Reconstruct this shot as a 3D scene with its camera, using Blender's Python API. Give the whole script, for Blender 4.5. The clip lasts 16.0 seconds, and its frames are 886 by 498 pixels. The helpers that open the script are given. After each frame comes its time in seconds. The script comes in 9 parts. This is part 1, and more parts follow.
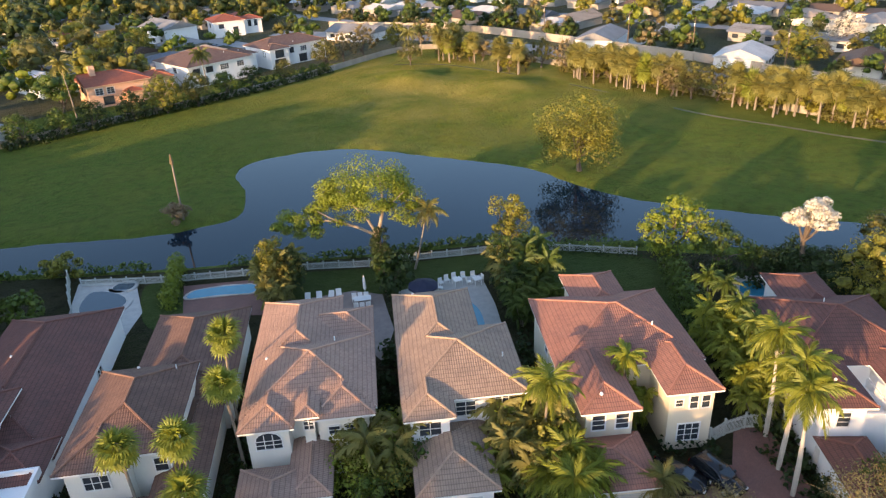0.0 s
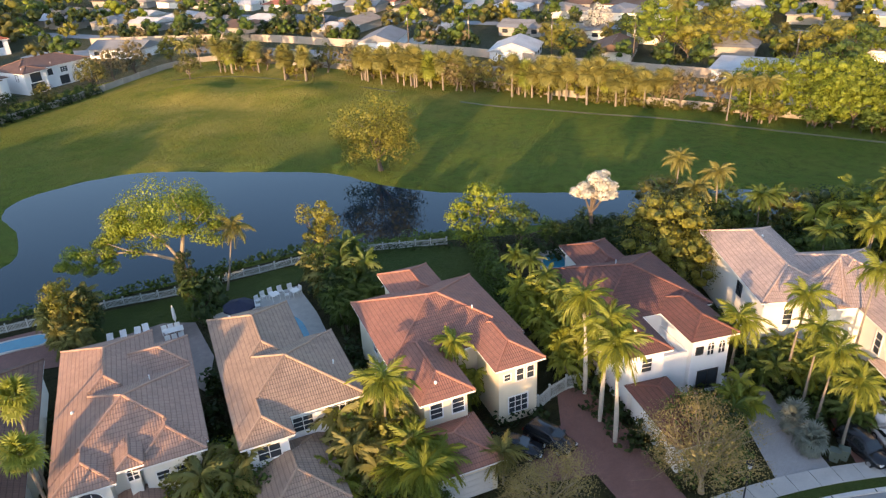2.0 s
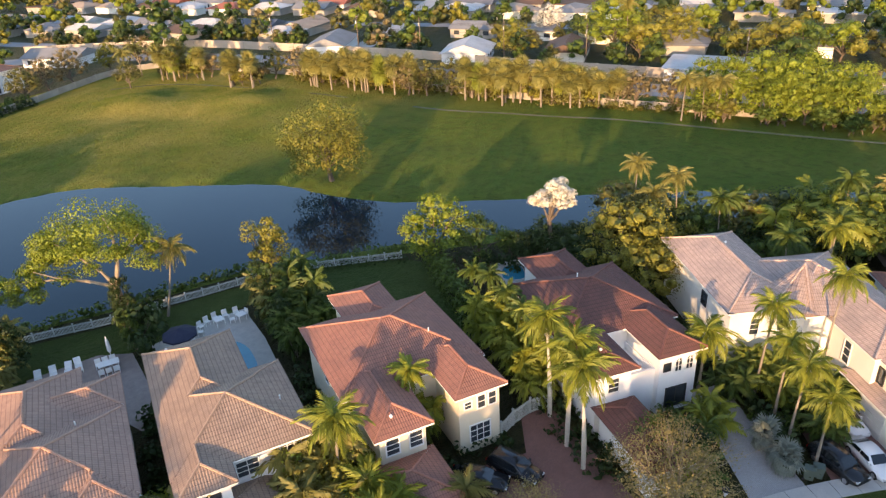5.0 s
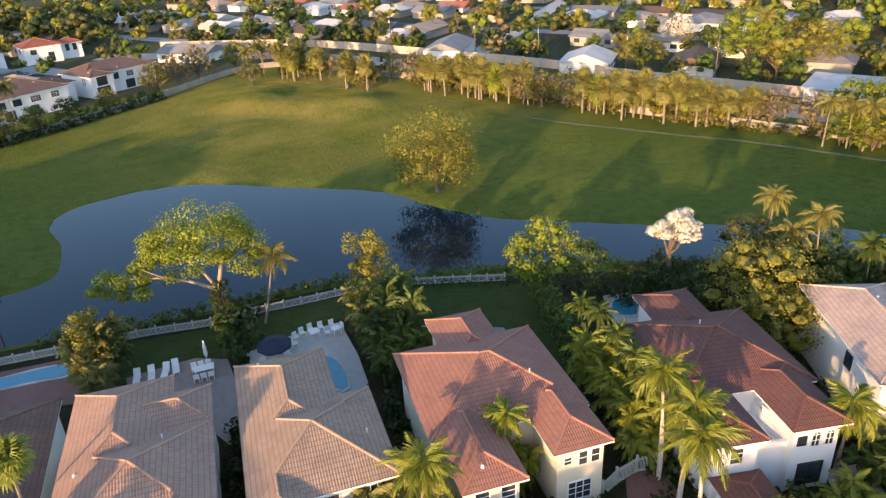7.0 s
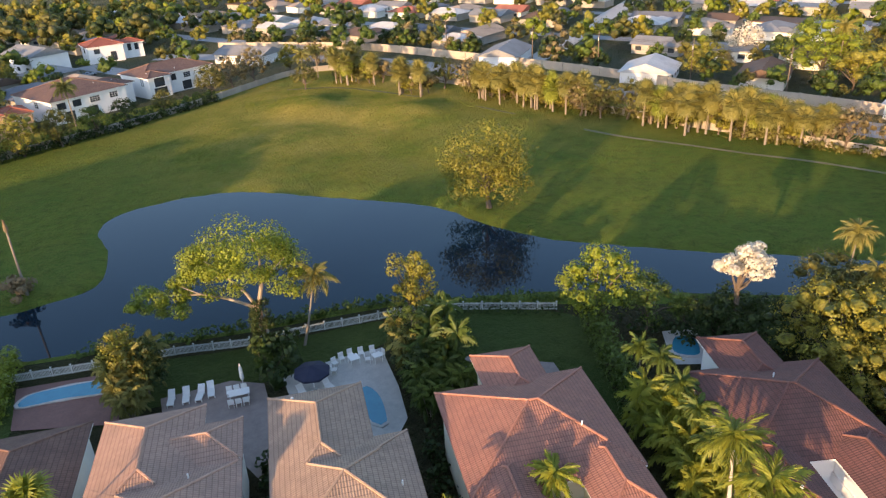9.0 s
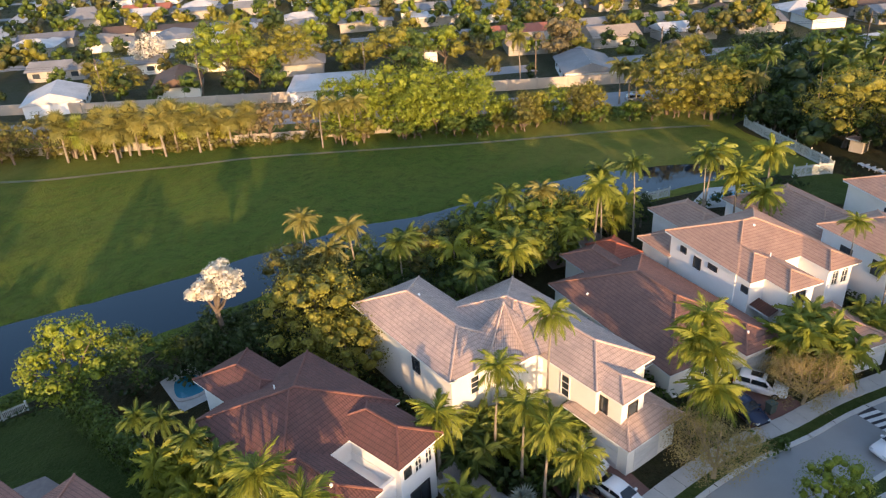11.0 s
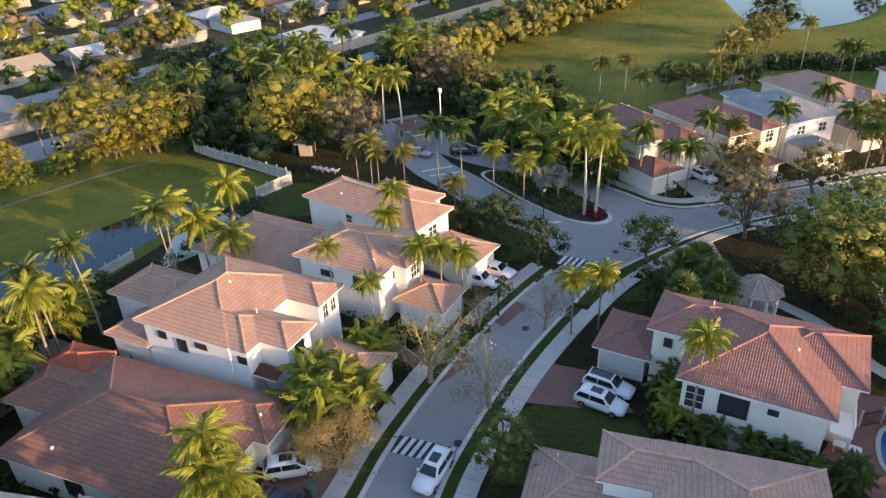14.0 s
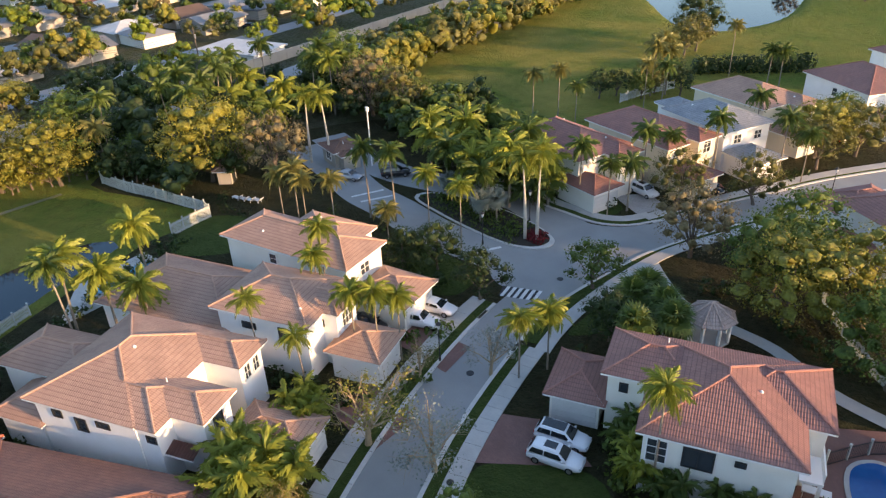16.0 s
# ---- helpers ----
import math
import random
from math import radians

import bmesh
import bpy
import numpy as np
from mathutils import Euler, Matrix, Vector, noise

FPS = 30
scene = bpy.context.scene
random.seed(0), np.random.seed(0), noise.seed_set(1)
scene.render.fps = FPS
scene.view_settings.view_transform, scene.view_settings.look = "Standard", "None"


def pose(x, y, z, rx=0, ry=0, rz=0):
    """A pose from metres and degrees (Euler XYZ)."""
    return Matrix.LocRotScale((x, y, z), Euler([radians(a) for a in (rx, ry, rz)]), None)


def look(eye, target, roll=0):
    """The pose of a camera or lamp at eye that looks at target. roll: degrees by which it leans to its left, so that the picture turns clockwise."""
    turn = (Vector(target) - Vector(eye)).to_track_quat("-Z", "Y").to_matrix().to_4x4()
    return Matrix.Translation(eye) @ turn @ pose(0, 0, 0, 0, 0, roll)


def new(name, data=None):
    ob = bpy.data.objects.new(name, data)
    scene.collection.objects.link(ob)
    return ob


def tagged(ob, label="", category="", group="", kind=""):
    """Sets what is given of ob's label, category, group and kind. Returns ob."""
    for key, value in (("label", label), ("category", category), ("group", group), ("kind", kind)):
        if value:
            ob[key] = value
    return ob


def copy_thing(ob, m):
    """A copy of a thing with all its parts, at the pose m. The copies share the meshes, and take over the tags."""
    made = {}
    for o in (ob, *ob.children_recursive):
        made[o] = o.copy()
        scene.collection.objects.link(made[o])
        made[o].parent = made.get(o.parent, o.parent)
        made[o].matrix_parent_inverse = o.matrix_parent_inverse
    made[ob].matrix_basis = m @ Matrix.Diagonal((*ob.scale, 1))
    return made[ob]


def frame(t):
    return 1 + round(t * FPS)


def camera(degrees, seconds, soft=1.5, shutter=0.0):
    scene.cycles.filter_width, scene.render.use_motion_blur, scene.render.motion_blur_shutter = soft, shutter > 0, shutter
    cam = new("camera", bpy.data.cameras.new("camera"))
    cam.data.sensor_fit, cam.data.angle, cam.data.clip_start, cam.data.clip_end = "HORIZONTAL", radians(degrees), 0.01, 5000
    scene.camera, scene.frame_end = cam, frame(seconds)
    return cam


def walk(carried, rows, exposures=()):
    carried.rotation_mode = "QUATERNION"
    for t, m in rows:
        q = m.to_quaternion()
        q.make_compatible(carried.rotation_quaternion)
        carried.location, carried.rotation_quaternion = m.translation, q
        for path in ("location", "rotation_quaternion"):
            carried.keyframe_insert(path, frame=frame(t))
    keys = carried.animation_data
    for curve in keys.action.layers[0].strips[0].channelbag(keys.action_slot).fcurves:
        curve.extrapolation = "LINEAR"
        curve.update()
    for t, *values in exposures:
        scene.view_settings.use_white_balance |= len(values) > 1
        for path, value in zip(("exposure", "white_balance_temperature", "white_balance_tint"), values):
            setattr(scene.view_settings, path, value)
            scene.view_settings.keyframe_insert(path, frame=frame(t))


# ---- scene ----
cam = camera(64.4, 16.0, soft=1.25)
PATH = [
    (0, (-4.443, -5.169, 39.93), (-3.784, -3.5, 39.048), -2.7),
    (0.5, (-4.571, -5.004, 39.936), (-3.701, -3.439, 39.047), -2.7),
    (1, (-4.698, -4.882, 39.91), (-3.701, -3.397, 39.017), -2.8),
    (1.5, (-4.751, -4.837, 39.792), (-3.679, -3.405, 38.897), -2.9),
    (2, (-4.774, -4.848, 39.671), (-3.656, -3.45, 38.777), -3.0),
    (2.5, (-4.762, -4.796, 39.522), (-3.618, -3.421, 38.627), -3.1),
    (3, (-4.398, -4.455, 39.419), (-3.228, -3.104, 38.522), -3.1),
    (3.5, (-3.709, -3.816, 39.384), (-2.53, -2.472, 38.487), -3.2),
    (4, (-3.014, -3.348, 39.352), (-1.818, -2.019, 38.455), -3.2),
    (4.2, (-2.77, -3.157, 39.351), (-1.564, -1.838, 38.454), -3.2),
    (6.3, (-0.039, -0.068, 39.407), (1.119, 1.299, 38.518), -3.2),
    (6.5, (0.228, 0.353, 39.417), (1.341, 1.759, 38.532), -3.2),
    (7, (0.915, 1.601, 39.481), (1.899, 3.106, 38.605), -3.1),
    (7.5, (1.539, 2.9, 39.62), (2.405, 4.478, 38.749), -3.0),
    (8, (2.101, 4.155, 39.785), (2.855, 5.792, 38.92), -2.9),
    (8.2, (2.37, 4.514, 39.824), (3.06, 6.184, 38.966), -3.1),
    (10.3, (6.091, 6.093, 40.468), (7.597, 7.046, 39.561), -3.1),
    (10.5, (6.681, 6.151, 40.474), (8.267, 6.957, 39.56), -3.2),
    (11, (8.68, 6.145, 40.498), (10.375, 6.667, 39.573), -3.4),
    (11.5, (10.936, 5.934, 40.532), (12.684, 6.209, 39.6), -3.4),
    (12, (13.406, 5.338, 40.553), (15.169, 5.338, 39.607), -3.1),
    (12.5, (15.817, 4.424, 40.505), (17.552, 4.154, 39.548), -2.7),
    (13, (18.038, 3.246, 40.37), (19.716, 2.744, 39.403), -2.5),
    (13.5, (20.183, 1.948, 40.294), (21.798, 1.281, 39.321), -2.3),
    (14, (22.075, 0.631, 40.41), (23.648, -0.126, 39.435), -2.3),
    (14.5, (23.782, -0.505, 40.648), (25.326, -1.323, 39.673), -2.3),
    (15, (25.282, -1.455, 40.819), (26.803, -2.313, 39.844), -2.3),
    (15.5, (26.589, -2.316, 40.826), (28.093, -3.202, 39.85), -2.4),
    (16, (27.603, -2.995, 40.777), (29.093, -3.902, 39.8), -2.4),
]
walk(cam, [(t, look(eye, target, roll)) for t, eye, target, roll in PATH],
     [(0, 0.86, 6800, 20), (11, 0.77, 6800, 20), (12, 0.73, 6800, 20), (13.5, 0.90, 6800, 20), (15, 0.90, 6800, 20), (16, 0.90, 6800, 20)])

# ---- light ----
SUN_AZ, SUN_EL = 240.0, 8.5
world = bpy.data.worlds.new("dusk_sky")
scene.world = world
world.use_nodes = True
wn = world.node_tree
sky = wn.nodes.new("ShaderNodeTexSky")
sky.sky_type = "NISHITA"
sky.sun_disc = False
sky.sun_elevation = radians(SUN_EL)
sky.sun_rotation = radians(SUN_AZ)
sky.air_density, sky.dust_density, sky.ozone_density = 1.0, 0.9, 2.0
wn.links.new(sky.outputs[0], wn.nodes["Background"].inputs[0])
wn.nodes["Background"].inputs[1].default_value = 0.32
sun = new("sun", bpy.data.lights.new("sun", "SUN"))
sun.data.energy, sun.data.angle, sun.data.color = 5.0, radians(0.6), (1.0, 0.66, 0.33)
sd = Vector((math.sin(radians(SUN_AZ)) * math.cos(radians(SUN_EL)),
             math.cos(radians(SUN_AZ)) * math.cos(radians(SUN_EL)), math.sin(radians(SUN_EL))))
sun.matrix_world = look(sd * 300, (0, 0, 0))


# ---- materials ----
ROLL, COURSE = 0.19, 0.38   # width of a roof roll and length of a tile course
CAPS = {}


class Nodes:
    """A short way to write a node material."""

    def __init__(self, name, rough=0.8, metal=0.0, spec=0.5):
        self.mat = bpy.data.materials.new(name)
        self.mat.use_nodes = True
        self.t = self.mat.node_tree
        self.b = self.t.nodes["Principled BSDF"]
        self.b.inputs["Roughness"].default_value = rough
        self.b.inputs["Metallic"].default_value = metal
        self.b.inputs["Specular IOR Level"].default_value = spec

    def add(self, kind, **ins):
        n = self.t.nodes.new("ShaderNode" + kind)
        for k, v in ins.items():
            self.put(n.inputs[k.replace("_", " ")], v)
        return n

    def put(self, socket, v):
        if isinstance(v, bpy.types.NodeSocket):
            self.t.links.new(v, socket)
        else:
            socket.default_value = v

    def coord(self, which="Object"):
        return self.add("TexCoord").outputs[which]

    def place(self):
        return self.add("NewGeometry").outputs["Position"]

    def noise(self, vec, scale, detail=4.0, rough=0.55):
        return self.add("TexNoise", Vector=vec, Scale=scale, Detail=detail, Roughness=rough).outputs[0]

    def math(self, op, a, b=0.0):
        n = self.add("Math")
        n.operation = op
        self.put(n.inputs[0], a)
        self.put(n.inputs[1], b)
        return n.outputs[0]

    def ramp(self, fac, lo, hi, a, b):
        n = self.add("MapRange", Value=fac)
        for k, v in zip((1, 2, 3, 4), (lo, hi, a, b)):
            self.put(n.inputs[k], v)
        return n.outputs[0]

    def mix(self, fac, a, b):
        n = self.t.nodes.new("ShaderNodeMix")
        n.data_type = "RGBA"
        self.put(n.inputs[0], fac)
        for i, c in ((6, a), (7, b)):
            self.put(n.inputs[i], c if isinstance(c, bpy.types.NodeSocket) else (*c, 1))
        return n.outputs[2]

    def bump(self, height, strength=0.5, dist=0.05):
        n = self.add("Bump", Height=height, Strength=strength, Distance=dist)
        self.t.links.new(n.outputs[0], self.b.inputs["Normal"])

    def color(self, c):
        self.put(self.b.inputs["Base Color"], c if isinstance(c, bpy.types.NodeSocket) else (*c, 1))
        return self.mat


def tint(c, k):
    return tuple(min(1.0, max(0.0, v * k)) for v in c)


def mottled(name, c, c2, scale=1.0, fine=12.0, rough=0.8, bump=0.3, dist=0.03, spec=0.4, metal=0.0):
    """Two colours mixed by a broad and a fine noise, with fine relief."""
    m = Nodes(name, rough, metal, spec)
    p = m.place()
    broad, grain = m.noise(p, scale), m.noise(p, fine)
    f = m.ramp(m.math("ADD", m.math("MULTIPLY", broad, 0.65), m.math("MULTIPLY", grain, 0.35)), 0.35, 0.65, 0, 1)
    if bump:
        m.bump(grain, bump, dist)
    return m.color(m.mix(f, c, c2))


def tile_roof(name, c, c2, c3):
    """Small barrel tiles: a tone for each tile, painted shade with grime in the laps and pans, weathering in broad
    patches.
    """
    m = Nodes(name, 0.8, 0, 0.25)
    sp = m.add("SeparateXYZ", Vector=m.coord("UV"))
    ku, kv = m.math("DIVIDE", sp.outputs[0], ROLL), m.math("DIVIDE", sp.outputs[1], COURSE)
    cell = m.add("CombineXYZ", X=m.math("FLOOR", ku), Y=m.math("FLOOR", kv))
    tone = m.add("TexWhiteNoise", Vector=cell.outputs[0]).outputs[0]
    broad = m.noise(m.place(), 0.5, 5.0, 0.65)
    streak = m.noise(m.add("VectorMath", Vector=m.coord("UV")).outputs[0], 1.3, 4.0, 0.7)
    fine = m.noise(m.place(), 9.0, 3.0)
    col = m.mix(m.ramp(tone, 0, 1, 0, 0.85), c, c2)
    col = m.mix(m.ramp(broad, 0.42, 0.70, 0, 0.8), col, c3)
    col = m.mix(m.ramp(streak, 0.56, 0.74, 0, 0.45), col, tint(c3, 0.7))
    # shade of overlaps and troughs goes into the colour here, along with grime
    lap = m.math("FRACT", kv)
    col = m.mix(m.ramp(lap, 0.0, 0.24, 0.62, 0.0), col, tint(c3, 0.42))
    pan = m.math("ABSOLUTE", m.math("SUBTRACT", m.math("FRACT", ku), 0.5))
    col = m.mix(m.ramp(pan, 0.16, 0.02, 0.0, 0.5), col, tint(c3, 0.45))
    m.bump(m.math("ADD", m.math("MULTIPLY", lap, -1.0), m.math("MULTIPLY", fine, 0.5)), 1.0, 0.05)
    CAPS[name] = mottled(name + "_caps", tint(c, 1.12), tint(c2, 1.0), 1.2, 6, 0.8, 0.3, 0.02, 0.25)
    return m.color(col)


def leafy(name, a, b, shine=0.35, mass=False):
    """Leaves: a tone for each clump, some light let through."""
    m = Nodes(name, 0.55, 0, shine)
    r = m.add("NewGeometry").outputs["Random Per Island"]
    o = m.add("ObjectInfo").outputs["Random"]
    n = m.ramp(m.noise(m.place(), 0.13, 2), 0.36, 0.64, 0, 1)
    f = m.math("ADD", m.math("MULTIPLY", r, 0.38), m.math("ADD", m.math("MULTIPLY", o, 0.37), m.math("MULTIPLY", n, 0.25)))
    col = m.mix(f, a, b)
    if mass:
        # dips of the fine relief are painted darker, like shade between leaves
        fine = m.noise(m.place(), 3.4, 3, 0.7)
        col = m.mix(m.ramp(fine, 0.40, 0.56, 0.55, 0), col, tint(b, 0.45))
        m.bump(fine, 0.3, 0.15)
    m.color(col)
    tr = m.add("BsdfTranslucent", Color=col)
    mx = m.add("MixShader")
    mx.inputs[0].default_value = 0.32
    m.t.links.new(m.b.outputs[0], mx.inputs[1])
    m.t.links.new(tr.outputs[0], mx.inputs[2])
    m.t.links.new(mx.outputs[0], m.t.nodes["Material Output"].inputs[0])
    return m.mat


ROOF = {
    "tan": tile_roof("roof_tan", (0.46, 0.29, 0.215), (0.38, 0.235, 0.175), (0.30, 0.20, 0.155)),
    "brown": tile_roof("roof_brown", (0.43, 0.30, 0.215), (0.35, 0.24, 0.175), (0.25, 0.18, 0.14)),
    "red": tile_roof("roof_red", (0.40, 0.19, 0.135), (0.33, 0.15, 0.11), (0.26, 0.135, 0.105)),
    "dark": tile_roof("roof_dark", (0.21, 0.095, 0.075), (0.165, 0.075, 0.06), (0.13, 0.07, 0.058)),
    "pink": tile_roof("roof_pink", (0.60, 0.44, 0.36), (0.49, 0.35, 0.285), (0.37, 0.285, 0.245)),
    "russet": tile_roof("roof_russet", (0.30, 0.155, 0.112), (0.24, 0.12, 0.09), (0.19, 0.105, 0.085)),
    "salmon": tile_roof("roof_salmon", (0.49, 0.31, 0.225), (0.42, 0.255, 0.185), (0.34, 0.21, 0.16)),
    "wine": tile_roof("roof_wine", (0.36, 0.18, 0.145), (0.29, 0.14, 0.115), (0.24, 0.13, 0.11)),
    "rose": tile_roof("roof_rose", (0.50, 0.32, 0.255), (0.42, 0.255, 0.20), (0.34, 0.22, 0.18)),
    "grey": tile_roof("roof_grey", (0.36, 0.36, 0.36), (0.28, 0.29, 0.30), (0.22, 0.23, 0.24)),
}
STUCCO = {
    "white": mottled("stucco_white", (0.86, 0.85, 0.83), (0.79, 0.78, 0.76), 0.5, 14, 0.9, 0.2, 0.01),
    "cream": mottled("stucco_cream", (0.76, 0.68, 0.52), (0.70, 0.62, 0.47), 0.5, 14, 0.9, 0.2, 0.01),
    "ivory": mottled("stucco_ivory", (0.82, 0.79, 0.71), (0.75, 0.72, 0.64), 0.5, 14, 0.9, 0.2, 0.01),
    "faded": mottled("stucco_faded", (0.42, 0.39, 0.34), (0.32, 0.30, 0.26), 0.3, 8, 0.9, 0.2, 0.01),
    "peach": mottled("stucco_peach", (0.72, 0.45, 0.30), (0.65, 0.40, 0.27), 0.5, 14, 0.9, 0.2, 0.01),
}
TRIM = mottled("trim_white", (0.82, 0.81, 0.78), (0.75, 0.74, 0.71), 0.8, 20, 0.6, 0.1, 0.005)
SHELL_TRIM = mottled("fascia_beige", (0.62, 0.52, 0.42), (0.55, 0.45, 0.36), 0.8, 20, 0.6, 0.1, 0.005)
CONCRETE = mottled("concrete", (0.50, 0.48, 0.44), (0.40, 0.385, 0.36), 0.6, 9, 0.9, 0.25, 0.01)
KERB = mottled("kerb_concrete", (0.60, 0.58, 0.54), (0.48, 0.46, 0.43), 0.7, 9, 0.9, 0.25, 0.01)
ASPHALT = mottled("asphalt", (0.31, 0.31, 0.30), (0.25, 0.25, 0.245), 0.25, 16, 0.9, 0.4, 0.01)
ROADWHITE = mottled("road_paint", (0.72, 0.72, 0.70), (0.58, 0.58, 0.56), 1.5, 20, 0.8, 0.2, 0.004)
ROADBLACK = mottled("road_black", (0.03, 0.03, 0.033), (0.045, 0.045, 0.048), 1.5, 20, 0.8, 0.2, 0.004)
PATIO = mottled("patio_stone", (0.30, 0.235, 0.205), (0.23, 0.18, 0.16), 1.2, 6, 0.85, 0.3, 0.01)
DECK = mottled("pool_deck", (0.50, 0.475, 0.43), (0.40, 0.38, 0.35), 1.2, 6, 0.85, 0.3, 0.01)
MULCH = mottled("mulch", (0.045, 0.035, 0.026), (0.025, 0.026, 0.016), 1.2, 6, 0.95, 0.7, 0.05)
PALE_SAND = mottled("bunker_sand", (0.40, 0.33, 0.20), (0.30, 0.27, 0.14), 0.4, 4, 0.95, 0.5, 0.05)
PATHWAY = mottled("cart_path", (0.25, 0.21, 0.12), (0.11, 0.125, 0.045), 0.15, 5, 0.95, 0.3, 0.02)
WALL_BEIGE = mottled("garden_wall", (0.50, 0.42, 0.33), (0.40, 0.34, 0.27), 0.35, 6, 0.9, 0.3, 0.01)
WALL_WHITE = mottled("wall_white", (0.40, 0.36, 0.30), (0.26, 0.235, 0.20), 0.35, 6, 0.9, 0.3, 0.01)
FENCE = mottled("white_vinyl", (0.52, 0.55, 0.52), (0.40, 0.43, 0.40), 1.5, 12, 0.5, 0.05, 0.003)
IRON = mottled("dark_iron", (0.02, 0.02, 0.022), (0.03, 0.03, 0.03), 2, 20, 0.45, 0.1, 0.003)
WOODPOLE = mottled("pole_wood", (0.16, 0.12, 0.09), (0.11, 0.085, 0.065), 1.0, 8, 0.9, 0.4, 0.01)
BARK = mottled("bark", (0.17, 0.13, 0.10), (0.10, 0.08, 0.062), 1.5, 10, 0.95, 0.8, 0.03)
PALMBARK = mottled("palm_bark", (0.27, 0.23, 0.18), (0.18, 0.15, 0.12), 1.2, 7, 0.9, 0.6, 0.03)
ROYALBARK = mottled("royal_palm_bark", (0.52, 0.48, 0.42), (0.38, 0.35, 0.30), 1.2, 7, 0.85, 0.4, 0.02)
TWIG = mottled("twigs", (0.38, 0.29, 0.18), (0.27, 0.20, 0.125), 1.5, 8, 0.95, 0.4, 0.02)
RUBBER = mottled("tyre_rubber", (0.018, 0.018, 0.018), (0.026, 0.026, 0.026), 3, 30, 0.85, 0.2, 0.003)
CHROME = mottled("alloy", (0.55, 0.55, 0.56), (0.45, 0.45, 0.46), 3, 30, 0.3, 0.05, 0.002, 0.5, 0.9)
CARWHITE = mottled("car_paint_white", (0.80, 0.80, 0.80), (0.77, 0.77, 0.78), 0.6, 40, 0.22, 0, 0, 0.6)
CARBLACK = mottled("car_paint_black", (0.012, 0.012, 0.014), (0.018, 0.018, 0.02), 0.6, 40, 0.18, 0, 0, 0.6)
CARSILVER = mottled("car_paint_silver", (0.42, 0.43, 0.45), (0.38, 0.39, 0.41), 0.6, 40, 0.25, 0, 0, 0.6, 0.5)
CARBLUE = mottled("car_paint_navy", (0.02, 0.03, 0.06), (0.025, 0.035, 0.07), 0.6, 40, 0.2, 0, 0, 0.6)
CARGLASS = mottled("car_glass", (0.015, 0.018, 0.02), (0.02, 0.024, 0.027), 0.6, 40, 0.06, 0, 0, 0.8)
GLASS = mottled("window_glass", (0.03, 0.04, 0.05), (0.05, 0.06, 0.07), 0.4, 3, 0.08, 0, 0, 0.8)
LAMPRED = mottled("red_lens", (0.35, 0.02, 0.015), (0.30, 0.015, 0.012), 3, 30, 0.2, 0, 0)
LAMPCLEAR = mottled("clear_lens", (0.6, 0.6, 0.58), (0.5, 0.5, 0.5), 3, 30, 0.1, 0, 0)
CLOTHNAVY = mottled("navy_canvas", (0.02, 0.025, 0.05), (0.028, 0.033, 0.06), 2, 20, 0.9, 0.2, 0.01)
CLOTHWHITE = mottled("white_canvas", (0.78, 0.77, 0.74), (0.70, 0.69, 0.66), 2, 20, 0.9, 0.2, 0.01)
FARROOF = [mottled("far_roof_" + n, c, tint(c, 0.75), 0.25, 2, 0.85, 0.2, 0.02) for n, c in (
    ("white", (0.58, 0.57, 0.55)), ("grey", (0.26, 0.26, 0.26)), ("brown", (0.14, 0.09, 0.065)),
    ("red", (0.40, 0.14, 0.09)), ("tan", (0.42, 0.33, 0.25)), ("slate", (0.16, 0.17, 0.19)))]

LEAF = {
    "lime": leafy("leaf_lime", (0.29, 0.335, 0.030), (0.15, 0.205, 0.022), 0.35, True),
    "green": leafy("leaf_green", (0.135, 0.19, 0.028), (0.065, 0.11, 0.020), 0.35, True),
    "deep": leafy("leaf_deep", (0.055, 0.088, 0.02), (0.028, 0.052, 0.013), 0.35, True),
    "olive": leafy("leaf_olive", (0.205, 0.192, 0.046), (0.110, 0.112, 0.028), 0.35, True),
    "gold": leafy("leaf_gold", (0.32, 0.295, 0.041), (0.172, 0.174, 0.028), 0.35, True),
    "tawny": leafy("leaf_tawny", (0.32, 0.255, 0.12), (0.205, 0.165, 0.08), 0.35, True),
    "white": leafy("leaf_blossom", (0.78, 0.72, 0.60), (0.60, 0.55, 0.44)),
    "silver": leafy("leaf_silver", (0.26, 0.29, 0.24), (0.15, 0.18, 0.15)),
    "palm": leafy("leaf_palm", (0.31, 0.33, 0.04), (0.12, 0.155, 0.025)),
    "palmdeep": leafy("leaf_palm_deep", (0.12, 0.17, 0.03), (0.045, 0.075, 0.018)),
    "palmgold": leafy("leaf_palm_gold", (0.30, 0.27, 0.075), (0.13, 0.135, 0.036)),
    "red": leafy("leaf_red", (0.25, 0.02, 0.025), (0.12, 0.012, 0.015)),
    "straw": leafy("leaf_straw", (0.38, 0.29, 0.10), (0.25, 0.20, 0.07)),
    "dry": leafy("leaf_dry", (0.30, 0.22, 0.12), (0.19, 0.14, 0.08)),
}


